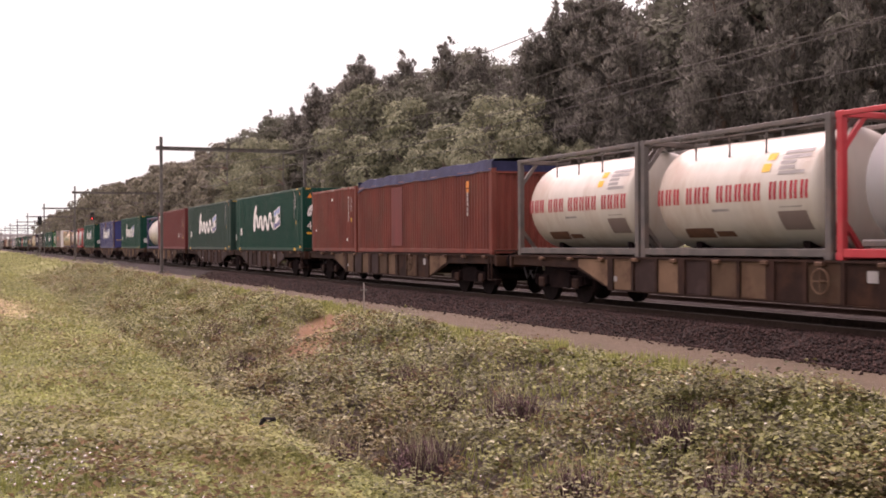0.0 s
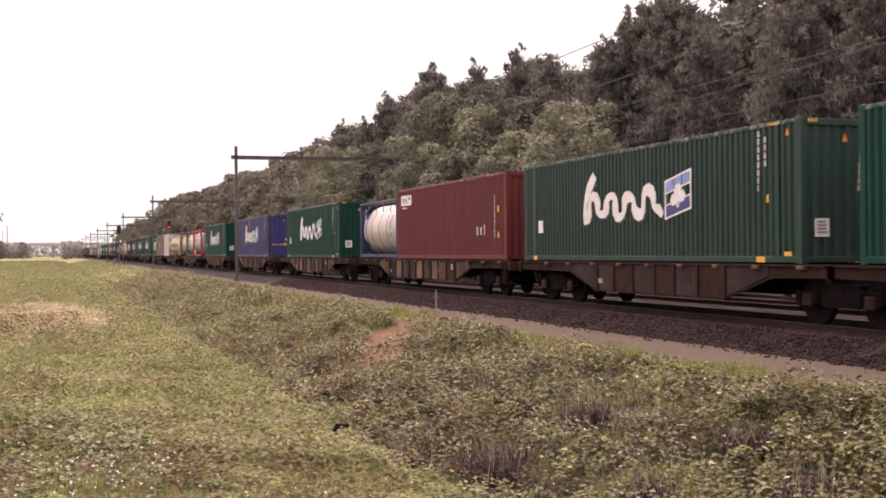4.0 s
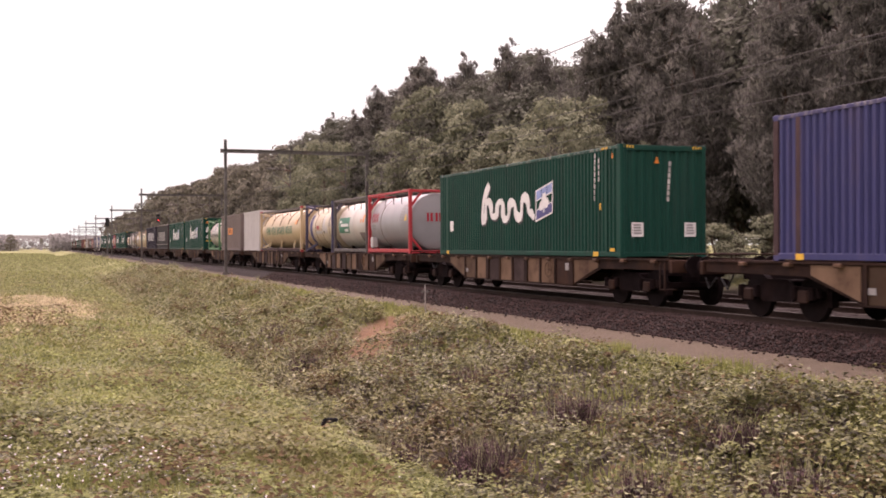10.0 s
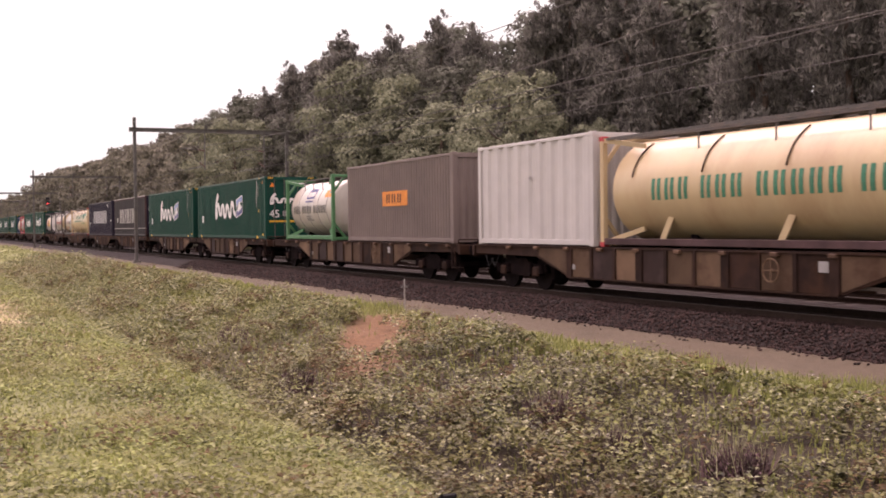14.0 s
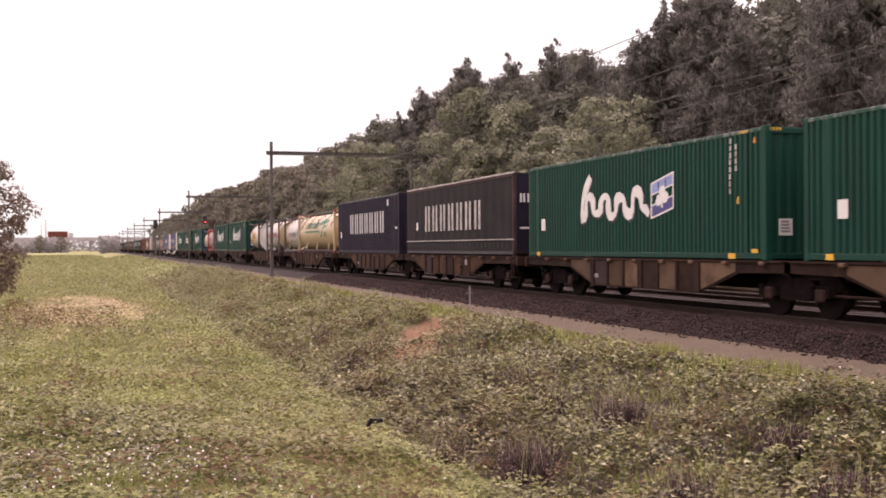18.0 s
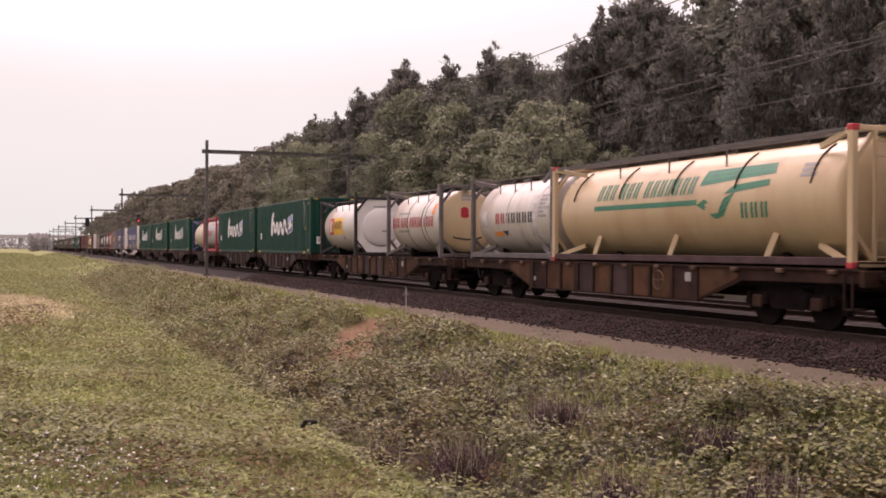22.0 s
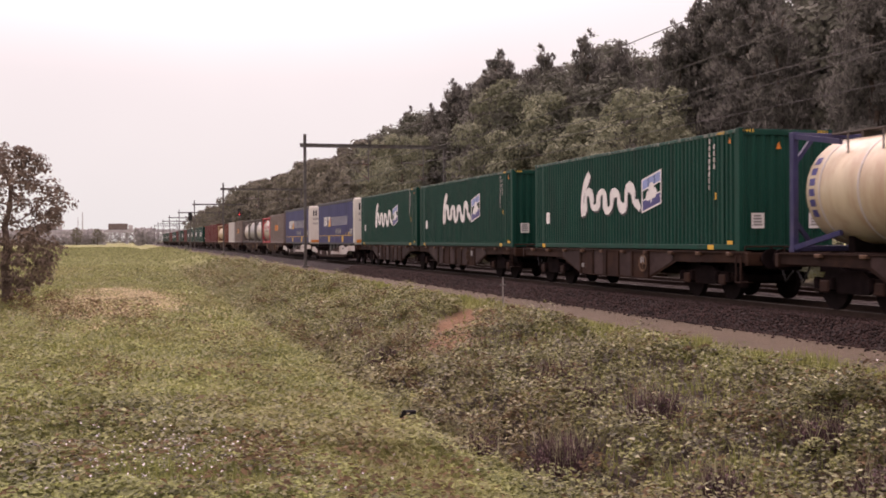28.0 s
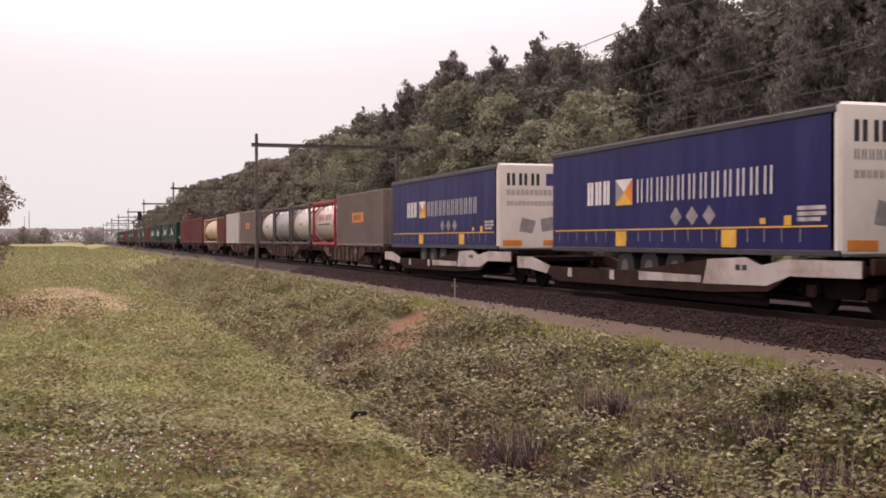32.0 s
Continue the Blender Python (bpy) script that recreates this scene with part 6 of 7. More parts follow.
def buffers(parent, x, d):
    part("headstock", boxes((min(x, x + d * 0.14), max(x, x + d * 0.14), -1.28, 1.28, 0.86, 1.16), bevel=0.015), M["rust"], parent)
    for y in (-0.875, 0.875):
        bm = bmesh.new()
        rod(bm, (x + d * 0.14, y, 1.02), (x + d * 0.44, y, 1.02), 0.09, 10)
        rod(bm, (x + d * 0.44, y, 1.02), (x + d * 0.49, y, 1.02), 0.24, 16)
        part("buffer", bm, M["iron"], parent)
    bm = bmesh.new()
    rod(bm, (x + d * 0.1, 0, 1.0), (x + d * 0.6, 0, 0.92), 0.05, 8)
    part("coupling", bm, M["iron"], parent)
    bm = bmesh.new()
    rod(bm, (x + d * 0.1, -0.4, 0.9), (x + d * 0.35, -0.42, 0.5), 0.02, 6)
    rod(bm, (x + d * 0.35, -0.42, 0.5), (x + d * 0.62, -0.4, 0.75), 0.02, 6)
    part("brake_hose", bm, M["black"], parent)


def flat_wagon(L, paint="tan", units=1, label="weathered tan and rust-brown container flat wagon"):
    """A container wagon of one unit, or of two on a shared middle bogie; x runs back from its front."""
    w = tagged(empty("flat_wagon"), label, "freight wagon", "wagons of the train")
    if units == 1:
        t = (3.5, 5.1) if L > 15 else (3.0, 4.1)
        side_sill(w, 0.0, -L, t, t, paint)
        for x in (-2.3, -L + 2.3):
            bogie(w, x)
        ring_wheel(w, -L * 0.35)
    else:
        half = L / 2
        side_sill(w, 0.0, -half + 0.12, (3.4, 5.0), (1.7, 3.4), paint)
        side_sill(w, -half - 0.12, -L, (1.7, 3.4), (3.4, 5.0), paint)
        for x in (-2.2, -half, -L + 2.2):
            bogie(w, x)
        ring_wheel(w, -L * 0.2)
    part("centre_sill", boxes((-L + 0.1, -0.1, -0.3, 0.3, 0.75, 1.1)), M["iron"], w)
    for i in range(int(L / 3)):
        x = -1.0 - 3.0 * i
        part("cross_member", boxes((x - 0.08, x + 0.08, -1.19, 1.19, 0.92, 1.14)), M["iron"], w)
    buffers(w, 0.0, 1)
    buffers(w, -L, -1)
    for x, d in ((-0.12, 1), (-L + 0.12, -1)):
        bm = bmesh.new()
        rod(bm, (x, -1.2, 1.3), (x, 1.2, 1.3), 0.02, 6)
        for y in (-1.2, -0.5, 0.5, 1.2):
            rod(bm, (x, y, 1.15), (x, y, 1.3), 0.018, 6)
        part("end_handrail", bm, M["rust"], w)
    bm = bmesh.new()
    rod(bm, (-L + 4.5, -1.0, 0.5), (-4.5, -1.0, 0.5), 0.03, 6)
    part("brake_pipe", bm, M["rust"], w)
    part("marking_plate", boxes((-5.6, -5.35, -1.245, -1.236, 0.82, 1.02), (-L + 5.2, -L + 5.45, -1.245, -1.236, 0.62, 0.74)), M["ink_grey"], w, "small worn grey marking plate")
    # pads that carry the corner castings
    part("deck_edge", boxes((-L, 0, -1.24, -1.12, 1.17, DECK), (-L, 0, 1.12, 1.24, 1.17, DECK)), M["rust"], w)
    part("brake_step", boxes((-0.35, -0.1, -1.33, -1.0, 0.45, 0.48), (-0.35, -0.31, -1.33, -1.3, 0.45, 1.1), (-0.14, -0.1, -1.33, -1.3, 0.45, 1.1)), M["rust"], w)
    return w


def pocket_wagon(L, mid):
    """A twin pocket wagon with pale low beams; mid: where the two halves meet."""
    w = tagged(empty("pocket_wagon"), "white and maroon twin pocket wagon carrying trailers", "freight wagon", "wagons of the train")
    for a, b, front in ((0.0, mid + 0.3, True), (mid - 0.3, -L, False)):
        for y in (-1.36, 1.30):
            pts = [(a, 1.12), (a, 0.80), (a - 2.2, 0.78), (a - 3.0, 0.44), (a - 5.2, 0.34), (b + 3.2, 0.30), (b + 2.4, 0.5), (b + 1.0, 0.62), (b, 0.62), (b, 0.98), (b + 1.2, 0.98), (b + 2.6, 0.72), (a - 5.6, 0.74), (a - 5.3, 1.08), (a - 3.8, 1.14), (a - 3.2, 0.98), (a - 2.2, 1.12)]
            bm = bmesh.new()
            fr = [bm.verts.new((px, y, pz)) for px, pz in pts]
            bk = [bm.verts.new((px, y + 0.06, pz)) for px, pz in pts]
            f1 = bm.faces.new(fr)
            f2 = bm.faces.new(bk[::-1])
            for i in range(len(pts)):
                j = (i + 1) % len(pts)
                bm.faces.new((fr[i], fr[j], bk[j], bk[i]))
            bmesh.ops.triangulate(bm, faces=[f1, f2])
            part("pocket_beam", bm, M["rust"], w)
        shapes = [[(a, 1.12), (a, 0.80), (a - 2.2, 0.78), (a - 3.0, 0.56), (a - 5.5, 0.52), (a - 5.3, 1.08), (a - 3.8, 1.14), (a - 3.2, 0.98), (a - 2.2, 1.12)],
                  [(b, 0.62), (b, 0.98), (b + 1.2, 0.98), (b + 2.6, 0.72), (b + 2.4, 0.5), (b + 1.0, 0.62)],
                  [(a - 5.6, 0.70), (a - 5.6, 0.54), (a - 8.6, 0.50), (a - 8.6, 0.72)], [(b + 4.2, 0.70), (b + 4.2, 0.45), (b + 3.95, 0.45), (b + 3.95, 0.70)], [(b + 6.9, 0.71), (b + 6.9, 0.46), (b + 6.65, 0.46), (b + 6.65, 0.71)]]
        for pts in shapes:
            bm = bmesh.new()
            fr = [bm.verts.new((px, -1.378, pz)) for px, pz in pts]
            bk = [bm.verts.new((px, -1.361, pz)) for px, pz in pts]
            f1 = bm.faces.new(fr)
            for i in range(len(pts)):
                j = (i + 1) % len(pts)
                bm.faces.new((fr[i], fr[j], bk[j], bk[i]))
            bmesh.ops.triangulate(bm, faces=[f1])
            part("white_panel", bm, M["pocket"], w, "scuffed white painted panel")
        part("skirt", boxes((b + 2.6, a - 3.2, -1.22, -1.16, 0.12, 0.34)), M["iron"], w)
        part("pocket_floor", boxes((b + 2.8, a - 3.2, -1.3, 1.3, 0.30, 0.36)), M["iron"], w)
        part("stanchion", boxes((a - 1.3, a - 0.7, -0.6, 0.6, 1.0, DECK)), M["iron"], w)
        part("marking_bars", boxes(*[(a - 3.9 - 0.25 * i, a - 3.72 - 0.25 * i, -1.384, -1.376, 0.86, 0.98) for i in range(2)]), M["ink_black"], w)
    for x in (-1.0, mid, -L + 1.0):
        bogie(w, x)
    part("end_deck", boxes((-2.4, 0.1, -1.3, 1.3, 0.84, 1.0)), M["iron"], w)
    part("end_deck", boxes((mid - 1.3, mid + 1.3, -1.2, 1.2, 0.84, 0.98)), M["iron"], w)
    part("end_deck", boxes((-L - 0.1, -L + 2.4, -1.3, 1.3, 0.84, 1.0)), M["iron"], w)
    buffers(w, 0.1, 1)
    buffers(w, -L - 0.1, -1)
    return w


def trailer(label):
    """A curtain-sided road trailer box with a pale headboard."""
    L, hw = 13.6, 1.275
    t = tagged(empty("curtain_trailer"), label, "trailer", "blue trailers on the train")
    z0, z1 = 0.02, 2.93
    for y, o in ((-hw, -1), (hw, 1)):
        bm = bmesh.new()
        n = 60
        cols = []
        for i in range(n + 1):
            x = -L + 0.1 + (L - 0.35) * i / n
            wv = 0.008 * sin(i * 1.7) + 0.006 * sin(i * 0.45)
            cols.append([bm.verts.new((x, y + o * wv * k, z)) for z, k in ((0.12, 0.4), (0.6, 1), (1.6, 1), (z1 - 0.16, 0.2))])
        for a, b in zip(cols, cols[1:]):
            for i in range(3):
                bm.faces.new((a[i], b[i], b[i + 1], a[i + 1]))
        part("curtain", bm, M["pblue"], t, smooth=True)
        part("curtain_rail", boxes((-L, -0.1, y - 0.03 if y < 0 else y - 0.02, y + 0.02 if y < 0 else y + 0.03, z1 - 0.17, z1 - 0.02), bevel=0.02), M["roofdark"], t)
        part("floor_rail", boxes((-L, 0, y - 0.01 if y < 0 else y - 0.05, y + 0.05 if y < 0 else y + 0.01, 0.0, 0.12), bevel=0.01), M["roofdark"], t)
    part("roof", boxes((-L, -0.05, -hw, hw, z1 - 0.03, z1 + 0.02)), M["roofdark"], t)
    part("headboard", boxes((-0.22, 0.0, -hw, hw, 0.0, z1 + 0.03), bevel=0.06), M["headwhite"], t, "white rounded front wall")
    part("rear_door", boxes((-L, -L + 0.06, -hw + 0.05, hw - 0.05, 0.0, z1 - 0.05)), M["whitebox"], t)
    part("floor", boxes((-L + 0.05, -0.2, -hw + 0.06, hw - 0.06, 0.0, 0.1)), M["iron"], t)
    w = lambda x, z: (x, -hw - 0.016, z)
    f = lambda u, z: (0.006, u, z)
    decal(t, "wordmark", wordmark(-11.05, -9.55, 1.28, 1.92, 3, 0.02, stroke=0.34), "ink_white", w, "white painted wordmark")
    decal(t, "wordmark", wordmark(-8.1, -1.95, 1.28, 1.88, 12, 0.02, stroke=0.17), "ink_pale", w, "white painted wordmark")
    e = lambda a, b: (-9.3 + 0.95 * a, 1.24 + 0.68 * b)
    for q, m in ((((0, 0), (0.5, 0.5), (0, 1), (0, 1)), "ink_grey"), (((0, 0), (1, 0), (0.5, 0.5), (0.5, 0.5)), "ink_yellow"), (((1, 0), (1, 1), (0.5, 0.5), (0.5, 0.5)), "ink_orange"), (((0, 1), (0.5, 0.5), (1, 1), (1, 1)), "ink_white")):
        decal(t, "emblem_field", [tuple(e(*p) for p in q)], m, w)
    for i in range(3):
        x = -6.4 + 0.75 * i
        decal(t, "diamond_mark", [((x, 0.88), (x + 0.28, 0.66 + 0.0), (x + 0.56, 0.88), (x + 0.28, 1.12))], "ink_grey", w)
    decal(t, "yellow_band", [rect(-L + 0.3, -0.35, 0.575, 0.61)], "ink_yellow", w)
    decal(t, "yellow_tab", [rect(-9.3, -8.7, 0.16, 0.55)], "ink_yellow", w)
    decal(t, "yellow_tab", [rect(-4.1, -3.5, 0.16, 0.55)], "ink_yellow", w)
    decal(t, "yellow_tab", [rect(-1.75, -1.5, 0.62, 0.82), rect(-2.6, -2.4, 0.66, 0.78)], "ink_yellow", w)
    decal(t, "strap", [rect(-L + 0.6 + 0.62 * i, -L + 0.63 + 0.62 * i, 0.28, 0.56) for i in range(20)], "ink_grey", w)
    decal(t, "small_print", small_lines(-1.3, -0.3, 0.66, 1.0, 3, 6), "ink_worn", w)
    decal(t, "wordmark", wordmark(-0.95, 0.4, 2.2, 2.62, 3), "ink_black", f, "black painted wordmark")
    decal(t, "emblem_field", [rect(0.5, 0.95, 2.2, 2.62)], "ink_navy", f)
    decal(t, "wordmark", wordmark(-0.95, 1.1, 1.86, 2.06, 12), "ink_grey", f)
    decal(t, "wordmark", wordmark(-0.95, 1.1, 1.5, 1.66, 14), "ink_grey", f)
    decal(t, "picture_square", [((-0.5, 0.62), (0.0, 0.55), (0.12, 0.98), (-0.4, 1.1)), ((0.35, 0.6), (0.95, 0.7), (0.9, 1.15), (0.3, 1.05))], "ink_grey", f)
    part("rear_marker", boxes((0.0, 0.02, -1.1, -0.4, 0.12, 0.32), (0.0, 0.02, 0.4, 1.1, 0.12, 0.32), bevel=0.005), M["ink_orange"], t, "orange marker board")
    # running gear below the box
    for x in (-8.9, -7.6, -6.3):
        ax = part("axle", boxes((x - 0.06, x + 0.06, -1.0, 1.0, -0.45, -0.33), (x - 0.3, x + 0.3, -0.9, -0.8, -0.35, 0.0)), M["iron"], t)
        for y0, y1 in ((-1.2, -0.86), (0.86, 1.2)):
            bm = bmesh.new()
            rod(bm, (x, y0, -0.38), (x, y1, -0.38), 0.48, 24)
            part("tyre", bm, M["black"], ax)
            bm = bmesh.new()
            rod(bm, (x, y0 - 0.02, -0.38), (x, y1 + 0.02, -0.38), 0.2, 16)
            part("rim", bm, M["frame"], ax)
    part("landing_leg", boxes((-3.1, -2.95, -0.9, -0.78, -0.5, 0.0), (-3.1, -2.95, 0.78, 0.9, -0.5, 0.0)), M["iron"], t)
    part("toolbox", boxes((-5.6, -4.0, -1.2, -0.8, -0.55, -0.05), bevel=0.02), M["iron"], t)
    return t


# ---- the train, thing by thing from its front to its tail; s: where the front end stands at 0 s ----
SPEED, GAIN = 11.4836, 0.02592


def on_train(ob, s, z, y=None):
    MOVING.append((ob, s, z, YC if y is None else y))
    return ob


BASE = {}


def again(key, make):
    """Builds a thing the first time and copies it after that."""
    if key not in BASE:
        BASE[key] = make()
        return BASE[key]
    return copy_thing(BASE[key], pose(0, 0, 0))


def relabel(ob, label):
    ob["label"] = label
    return ob


def dish_of(t, L):
    r, zc = t["r"], t["zc"]

    def f(u, z):
        rho = min(0.999, sqrt(u * u + (z - zc) ** 2) / r)
        return (-0.22 - 0.30 * (1 - sqrt(1 - rho * rho)) + 0.01, u, z)
    return f


def white_tank():
    t = tank(6.058, "white", "frame", "white tank container with red wordmark in grey frame", "full", (), band_mat="whitebox")
    w = shell_of(t)
    decal(t, "wordmark", wordmark(-5.5, -0.6, 1.12, 1.46, 15, 0.06, gaps=(2, 5, 10)), "ink_red", w, "red painted wordmark", 3)
    decal(t, "yellow_square", [rect(-2.0, -1.75, 1.88, 2.02)], "ink_yellow", w, split=3)
    decal(t, "yellow_square", [rect(-2.05, -1.8, 1.66, 1.82)], "ink_yellow", w, split=3)
    decal(t, "small_print", small_lines(-1.55, -0.75, 1.55, 2.05, 5, 2) + small_lines(-3.6, -2.7, 0.92, 0.99, 1, 3) + small_lines(-1.5, -0.5, 0.96, 0.99, 1, 3), "ink_grey", w, split=3)
    decal(t, "repair_patch", [rect(-1.6, -0.8, 0.55, 0.9)], "greybox", w, split=4)
    decal(t, "stain", [rect(-4.9, -3.9, 0.42, 0.62, 0.1), rect(-3.8, -3.2, 0.44, 0.55)], "ink_rust", w, split=2)
    return t


def twin(s0, s1, units, paint="tan", label=None):
    L = s0 - s1
    w = again(("wagon", round(L, 1), units, paint), lambda: flat_wagon(round(L, 1), paint, units))
    if label:
        relabel(w, label)
    return on_train(w, s0, 0.0)


# three tanks on a short wagon
t = tank(6.058, "grey", "redframe", "grey tank container in a red steel frame", "full", (0.5,))
w = shell_of(t)
decal(t, "wordmark", wordmark(-4.6, -2.2, 1.25, 1.75, 4), "ink_red", w, "red painted wordmark", 3)
decal(t, "small_print", [rect(-5.0, -4.7, 0.85, 1.05)], "ink_white", w, split=2)
part("discharge_valve", boxes((-5.75, -5.4, -0.25, 0.25, 0.25, 0.75), (-5.6, -4.7, -1.1, -0.95, 0.22, 0.36), bevel=0.03), M["frame"], t)
on_train(t, -9.4, DECK)
on_train(again("white_tank", white_tank), -15.6, DECK)
on_train(again("white_tank", white_tank), -21.76, DECK)
twin(-9.1, -28.1, 1, label="grimy tan and rust container wagon under three tanks")

# two red-brown boxes
c = container(12.192, 2.50, "brown", "weathered red-brown open-top container with blue tarpaulin roof", tarp=True, W=2.44)
decal(c, "paint_panel", [rect(-8.4, -7.3, 0.25, 2.3)], "red", side_of(c))
decal(c, "number_bars", [rect(-1.75, -1.66, 1.15 + 0.15 * i, 1.26 + 0.15 * i) for i in range(5)], "ink_worn", side_of(c))
decal(c, "orange_mark", [rect(-1.8, -1.6, 2.0, 2.2), rect(-1.78, -1.62, 1.86, 1.96)], "ink_orange", side_of(c))
on_train(c, -29.5, DECK)
c = container(6.058, 2.591, "brown", "short red-brown corrugated steel container", W=2.44)
decal(c, "number_bars", [rect(-0.95, -0.88, 1.2 + 0.15 * i, 1.31 + 0.15 * i) for i in range(7)] + [rect(-0.6, -0.54, 1.6 + 0.15 * i, 1.71 + 0.15 * i) for i in range(4)], "ink_worn", side_of(c))
decal(c, "yellow_mark", [rect(-0.62, -0.5, 1.2, 1.36)], "ink_yellow", side_of(c))
decal(c, "white_mark", [rect(-3.2, -3.0, 2.1, 2.2), rect(-5.5, -5.4, 0.85, 0.95), rect(-1.15, -1.0, 0.45, 0.55)], "ink_white", side_of(c))
on_train(c, -41.95, DECK)
twin(-29.2, -48.3, 1)

on_train(again("g45d", lambda: green45("green", True, "long green container with doors and white 45 marking")), -49.53, DECK)
on_train(again("g45o", lambda: green45("greendark", False, "long dull dark green container with white wordmark")), -64.93, DECK)
twin(-49.3, -78.9, 2, "rust", "dark rust-brown articulated container wagon")

c = container(12.192, 2.896, "red", "long oxide-red corrugated container with small white sign", W=2.44, posts45=False)
w = side_of(c)
decal(c, "sign_panel", [rect(-11.6, -10.2, 2.2, 2.62)], "ink_white", w, "small white company panel")
decal(c, "wordmark", wordmark(-11.4, -10.7, 2.3, 2.5, 3), "ink_black", lambda x, z: (x, -1.232, z))
decal(c, "sign_mark", [rect(-10.6, -10.35, 2.42, 2.54)], "ink_red", lambda x, z: (x, -1.232, z))
decal(c, "small_print", small_lines(-11.5, -10.3, 2.06, 2.12, 1), "ink_white", w)
decal(c, "number_bars", [rect(-1.05, -0.97, 0.75 + 0.16 * i, 0.87 + 0.16 * i) for i in range(9)], "ink_worn", w)
decal(c, "chalk_patch", [rect(-2.7, -2.55, 0.85, 1.15), rect(-2.35, -2.2, 0.85, 1.12), rect(-2.0, -1.9, 0.85, 1.2)], "ink_worn", w)
decal(c, "yellow_mark", [rect(-0.75, -0.62, 1.6, 1.8), ((-0.78, 0.75), (-0.58, 0.75), (-0.67, 0.95), (-0.69, 0.95))], "ink_yellow", w)
on_train(c, -80.2, DECK)
t = tank(6.058, "white", "blueframe", "white tank container in a dark blue frame", "full", (0.3, 0.5, 0.7, 0.88), r=1.17, inset=0.2)
w = shell_of(t)
decal(t, "navy_band", [rect(-5.5, -5.1, 0.55, 2.1)], "ink_navy", w, "dark blue vertical band", 10)
decal(t, "wordmark", wordmark(-5.42, -5.18, 0.8, 1.8, 1), "ink_white", lambda x, z: (x, -sqrt(max(0.01, 1.185 ** 2 - (z - 1.3) ** 2)), z), split=8)
decal(t, "small_print", small_lines(-1.4, -0.7, 1.3, 1.9, 6, 4) + [rect(-1.6, -1.4, 0.95, 1.1), rect(-1.2, -1.0, 0.95, 1.15)], "ink_grey", w, split=3)
on_train(t, -92.5, DECK)
twin(-79.95, -98.8, 1)

on_train(again("g45", lambda: green45("green", False, "long green container with white wordmark and placards")), -102.66, DECK)
twin(-100.2, -118.9, 1)
c = green45("blue", False, "long faded blue container with rusty corner posts and white wordmark")
for ob in list(c.children):
    if ob.name.startswith("end_wall"):
        ob.data.materials[0] = M["blueend"]
    elif ob.name.startswith(("corner_post", "intermediate_post")):
        ob.data.materials[0] = M["rustpost"]
    elif ob.name.startswith("placard"):
        bpy.data.objects.remove(ob)
f = front_of(c, -0.018)
decal(c, "yellow_band", [rect(-1.0, 1.0, 0.83, 0.88), rect(-0.2, 0.18, 0.78, 0.94)], "ink_yellow", f, "yellow warning band with a central plate")
decal(c, "warning_sign", [((-0.12, 1.12), (0.08, 1.12), (0.0, 1.3), (-0.04, 1.3))], "ink_yellow", front_of(c, -0.015))
decal(c, "rust_streak", [rect(-8.05, -7.1, 2.2, 2.78), rect(-7.9, -7.5, 1.7, 2.2)], "ink_rust", side_of(c))
on_train(c, -122.83, DECK)
twin(-120.35, -139.05, 1)
on_train(again("g45", None), -142.88, DECK)
twin(-140.5, -159.2, 1)

# three tanks
t = tank(6.058, "grey", "redframe", "grey tank container with red marks in red frame", "full", (0.7,), r=1.16, dish=0.16, inset=0.08)
w = shell_of(t)
decal(t, "wordmark", wordmark(-5.6, -4.6, 1.35, 1.75, 3), "ink_red", w, "red painted wordmark", 3)
decal(t, "small_print", small_lines(-5.5, -4.6, 1.0, 1.25, 2, 4) + small_lines(-1.5, -0.9, 1.3, 2.0, 6, 5), "ink_grey", w, split=3)
decal(t, "warning_sign", [((-0.85, 1.35), (-0.55, 1.35), (-0.68, 1.6), (-0.72, 1.6))], "ink_yellow", w, split=3)
decal(t, "wordmark", wordmark(-0.45, 0.65, 1.3, 1.65, 3), "ink_red", lambda u, z: (-0.08 - 0.16 * (1 - sqrt(1 - min(0.99, (u * u + (z - 1.3) ** 2) / 1.345))) + 0.012, u, z), split=3)
part("control_box", boxes((-5.7, -5.35, -1.2, -0.95, 0.25, 0.7), bevel=0.02), M["whitebox"], t)
on_train(t, -160.4, DECK)
t = tank(6.058, "white", "frame", "white tank container with green panel in grey frame", "full", (0.45,), band_mat="whitebox")
w = shell_of(t)
decal(t, "green_panel", [rect(-5.3, -3.3, 0.95, 1.7)], "ink_green", w, "green painted panel", 5)
decal(t, "small_print", [rect(-5.15, -4.7, 1.45, 1.55), rect(-4.9, -3.5, 1.26, 1.4), rect(-4.2, -3.5, 1.02, 1.15)], "ink_white", lambda x, z: (x, -sqrt(1.143 ** 2 - (z - 1.3) ** 2), z), split=3)
decal(t, "orange_mark", [rect(-1.35, -1.15, 1.4, 1.55), rect(-0.95, -0.7, 1.4, 1.75)], "ink_orange", w, split=3)
decal(t, "repair_patch", [rect(-1.6, -0.6, 0.55, 0.95)], "greybox", w, split=4)
on_train(t, -166.75, DECK)
t = tank(6.058, "beige", "slateframe", "stained beige tank container with dark slate-blue end frames", "beam", (0.16, 0.42, 0.66, 0.84))
w = shell_of(t)
decal(t, "navy_band", [rect(-5.3, -4.75, 0.5, 2.0)], "ink_navy", w, "dark blue lettered band", 10)
decal(t, "red_mark", [rect(-3.75, -3.2, 1.2, 1.4)], "ink_red", w, split=3)
decal(t, "placard", [rect(-4.0, -2.5, 0.98, 1.12, 0.1), rect(-2.4, -1.9, 1.1, 1.9), rect(-1.9, -1.4, 1.0, 1.35)], "whitebox", w, split=5)
